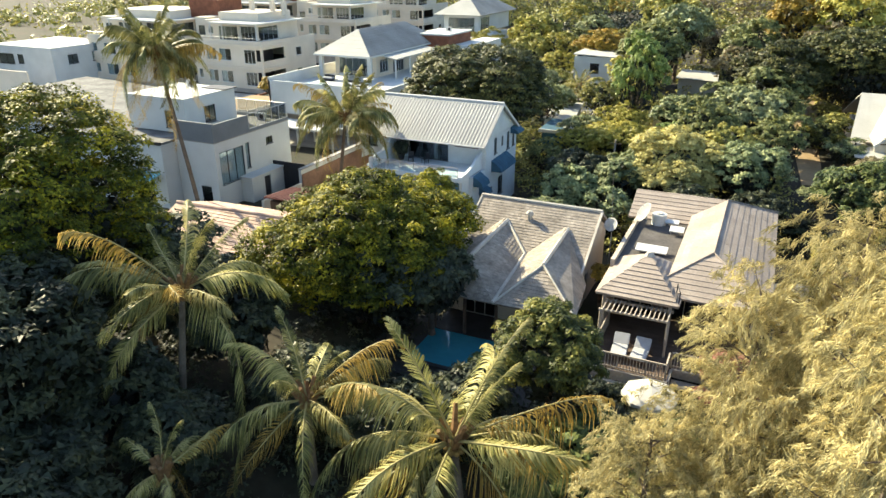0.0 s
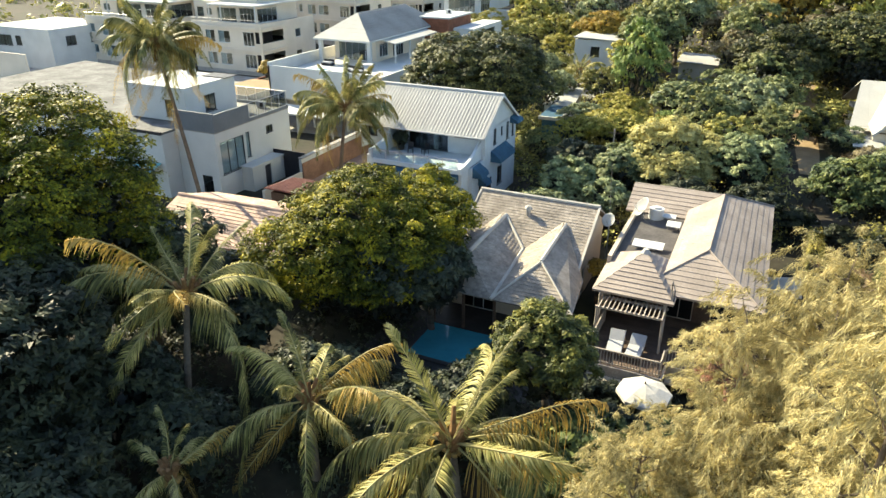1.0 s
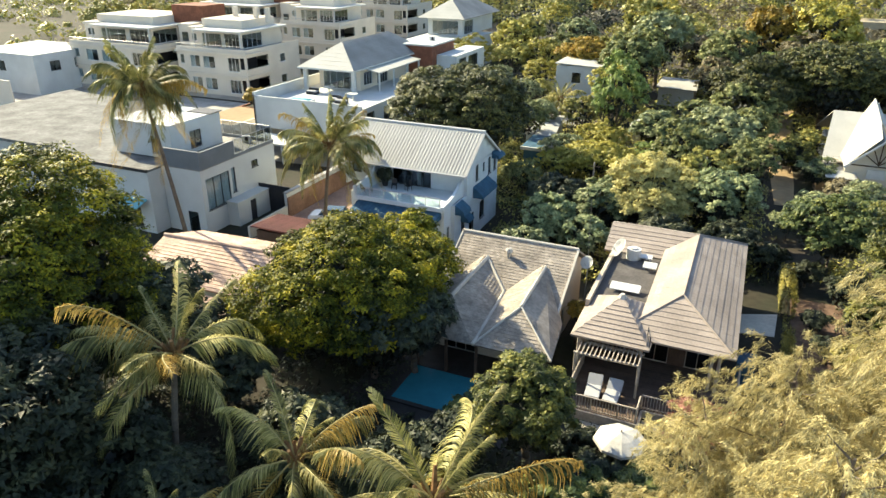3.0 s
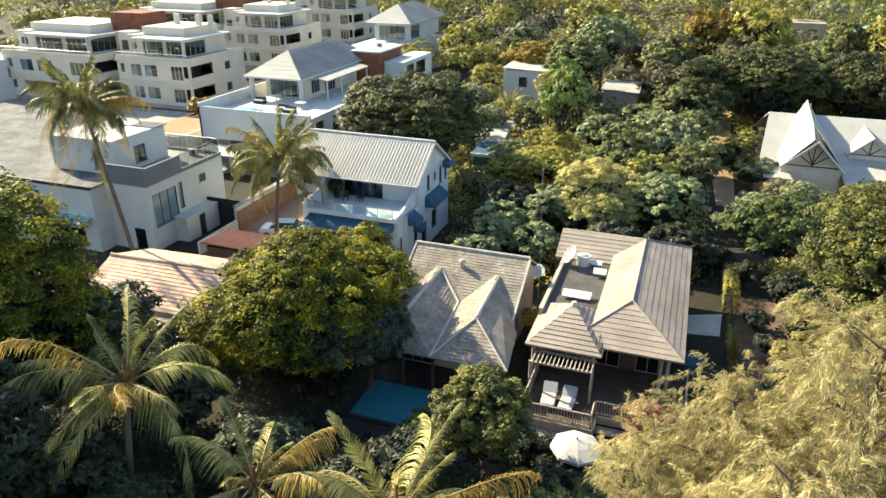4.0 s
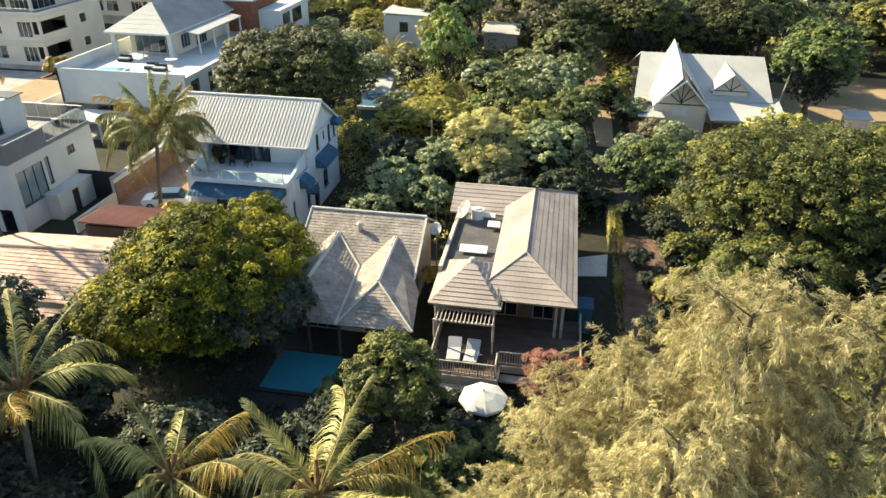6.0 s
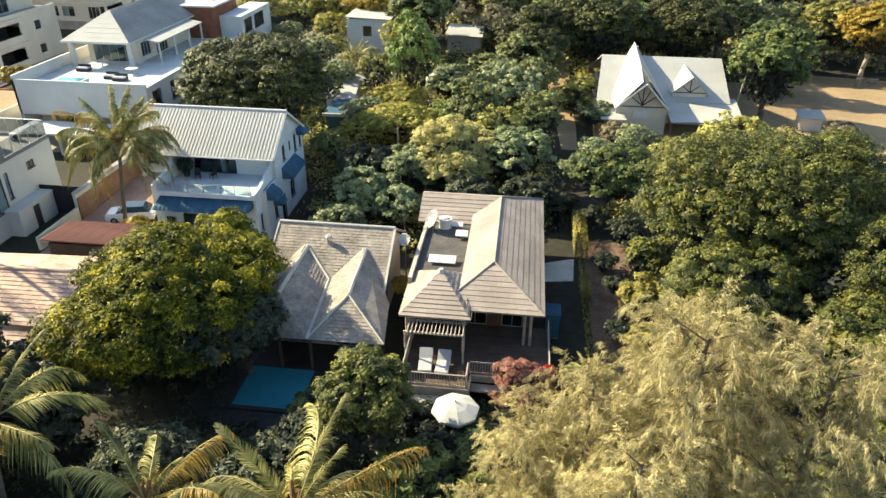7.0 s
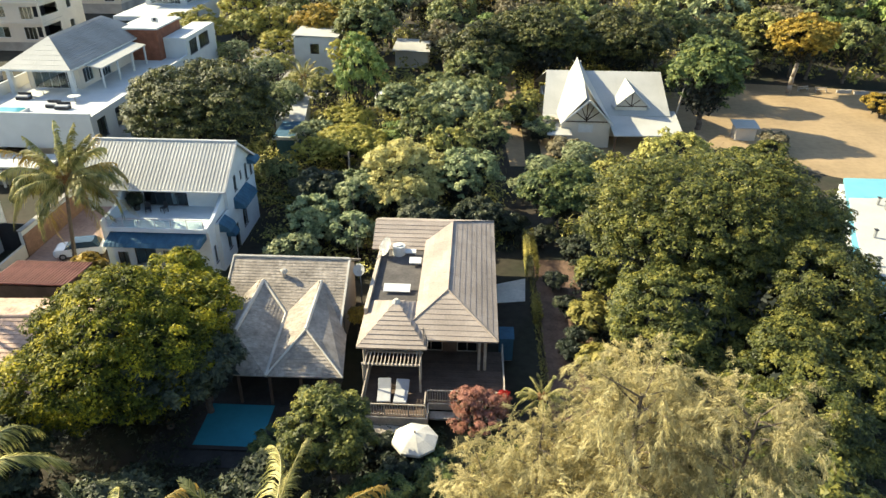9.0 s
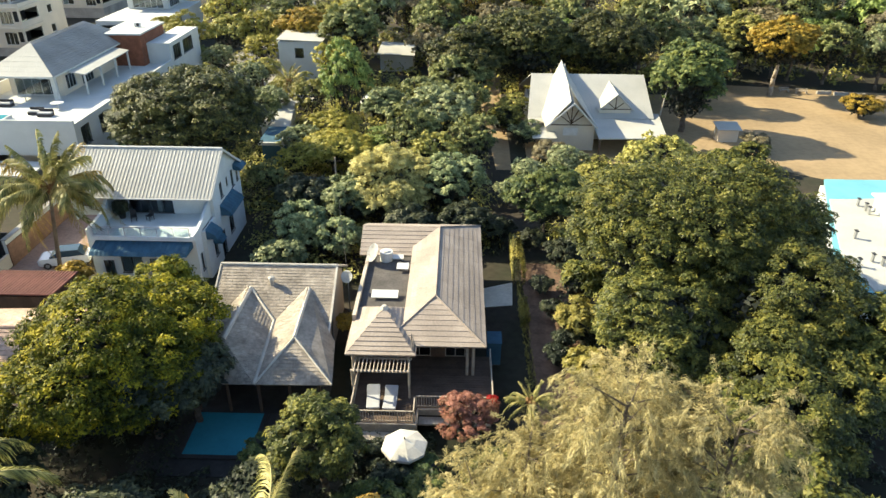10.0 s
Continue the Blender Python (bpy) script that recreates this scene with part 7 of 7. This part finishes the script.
clear = [(-125, -40, 60, 112), (-128, -50, 100, 190), (30, 100, 60, 113), (3, 8, 60, 126), (-30, -20, 108, 121), (-15, -7, 112, 130), (16, 42, 172, 197), (55, 69, 182, 198), (-47, -30, 100, 200)]
KINDS = (0, 1, 2, 3, 4, 0, 1, 6, 8, 9, 10, 11, 12, 4, 6)


def crown_of(k):
    me = next(o.data for o in PROTO[(k // 2) * 2 + 1].children if o.name.startswith("crown"))
    co = np.empty(len(me.vertices) * 3, np.float32)
    me.vertices.foreach_get("co", co)
    return co.reshape(-1, 3), me.materials[0]


while count < 430:
    y = 112 + 330 * rnd.random() ** 1.7
    x = rnd.uniform(-1.05 * y - 10, 0.85 * y + 20)
    if any(a < x < b and c < y < d for a, b, c, d in clear):
        continue
    if any((x - a) ** 2 + (y - b) ** 2 < (3.6 + y * 0.010) ** 2 for a, b in taken):
        continue
    taken.append((x, y))
    s = rnd.uniform(0.8, 1.5) * (1 + (y - 112) / 500)
    k = rnd.choice(KINDS)
    if y < 165:
        wood(x, y, s, k)
    else:
        far.setdefault(k // 2, []).append((x, y, s, rnd.uniform(0, math.tau)))
    count += 1
for k, places in far.items():
    co, m = crown_of(2 * k)
    V = []
    for x, y, s, a in places:
        c, d = math.cos(a) * s, math.sin(a) * s
        V.append(np.stack([co[:, 0] * c - co[:, 1] * d + x, co[:, 0] * d + co[:, 1] * c + y, co[:, 2] * s], 1))
    V = np.concatenate(V)
    V = V.reshape(-1, 3, 3)[::3].reshape(-1, 3)
    tagged(new("distant_wood", cards("distant_wood", V, np.arange(len(V)).reshape(-1, 3), m, None)), "distant wood of mixed green and golden trees", "wood", kind="stuff")
for p in PROTO:
    for o in (*p.children_recursive, p):
        bpy.data.objects.remove(o)

# ---- undergrowth, one sheet of shrubs too many to count ----
UNDER = [L_DARKSHADE, L_OLIVE, L_GREEN, L_DRY]


def undergrowth(name, zones, n, size, height, leafmat, label, seed):
    """Low shrubs over the zones (x0, x1, y0, y1): leaves in clumps that stand a little uneven."""
    rng = np.random.default_rng(seed)
    w = np.array([(b - a) * (d - c) for a, b, c, d in zones], float)
    per = 40
    P, N = [], []
    for k in rng.choice(len(zones), n // per, p=w / w.sum()):
        a, b, c, d = zones[k]
        h = height * rng.uniform(0.3, 1.0)
        r = h * rng.uniform(0.7, 1.2)
        q = rng.normal(0, 1, (per, 3))
        q /= np.linalg.norm(q, axis=1)[:, None]
        q[:, 2] = abs(q[:, 2])
        P.append(np.array([rng.uniform(a, b), rng.uniform(c, d), 0.02]) + q * (r, r, h) * rng.uniform(0.6, 1, (per, 1)))
        N.append(q + (0, 0, 0.4))
    V, F = leaves(rng, np.concatenate(P), np.concatenate(N), size)
    me = cards(name, V, F, leafmat, None)
    return tagged(new(name, me), label, "undergrowth", kind="stuff")


# this first sheet carries the shade under the trees in its dark leaf colour
undergrowth("undergrowth", [(-34, -8.5, 2, 28), (-8, 1, 8, 28), (-1, 8, 20, 31), (9, 34, 18, 56), (9, 12, 33, 62), (2.5, 4.6, 55.5, 60), (-19, -9, 20, 29), (-20, -17.5, 36, 50), (-24, -17, 24, 36), (-9, 4, 26, 31.6), (-9, 4, 26, 31.6)], 60000, 0.22, 1.3, L_DARKSHADE, "leafy undergrowth coloured dark for the shade", 301)
undergrowth("undergrowth", [(-19, 3, 56, 108), (-14.5, -8, 50, 60), (8.5, 34, 58, 78), (-30, -18, 62, 100), (7, 30, 106, 130)], 70000, 0.32, 2.1, L_HAZE_OLIVE, "olive green undergrowth between the trees", 302)
undergrowth("undergrowth", [(-40, 160, 118, 320), (-30, 30, 104, 118), (-20, 3, 70, 100), (62, 130, 108, 160)], 90000, 0.7, 3.6, L_HAZE_OLIVE, "tangled green scrub filling the wood", 303)
undergrowth("undergrowth", [(-40, 160, 118, 320), (-19, 2, 60, 100), (9, 30, 62, 76)], 20000, 0.7, 3.0, L_DRY, "dry brownish scrub in the wood", 304)
undergrowth("undergrowth", [(-140, -116, 96, 200), (-116, -60, 214, 330), (-68, -40, 200, 320)], 16000, 1.0, 4.0, L_DARKSHADE, "dark green scrub round the apartment blocks", 305)
undergrowth("undergrowth", [(-300, -130, 96, 330), (-130, -60, 214, 400), (-60, 200, 300, 420)], 26000, 1.4, 6.0, L_HAZE_OLIVE, "green scrub and low trees in the far distance", 306)
undergrowth("undergrowth", [(-38, -20, 104, 120), (-52, -38, 112, 200), (-34, -18, 62, 76)], 9000, 0.5, 2.4, L_HAZE_DARK, "dark green scrub along the back lane", 307)
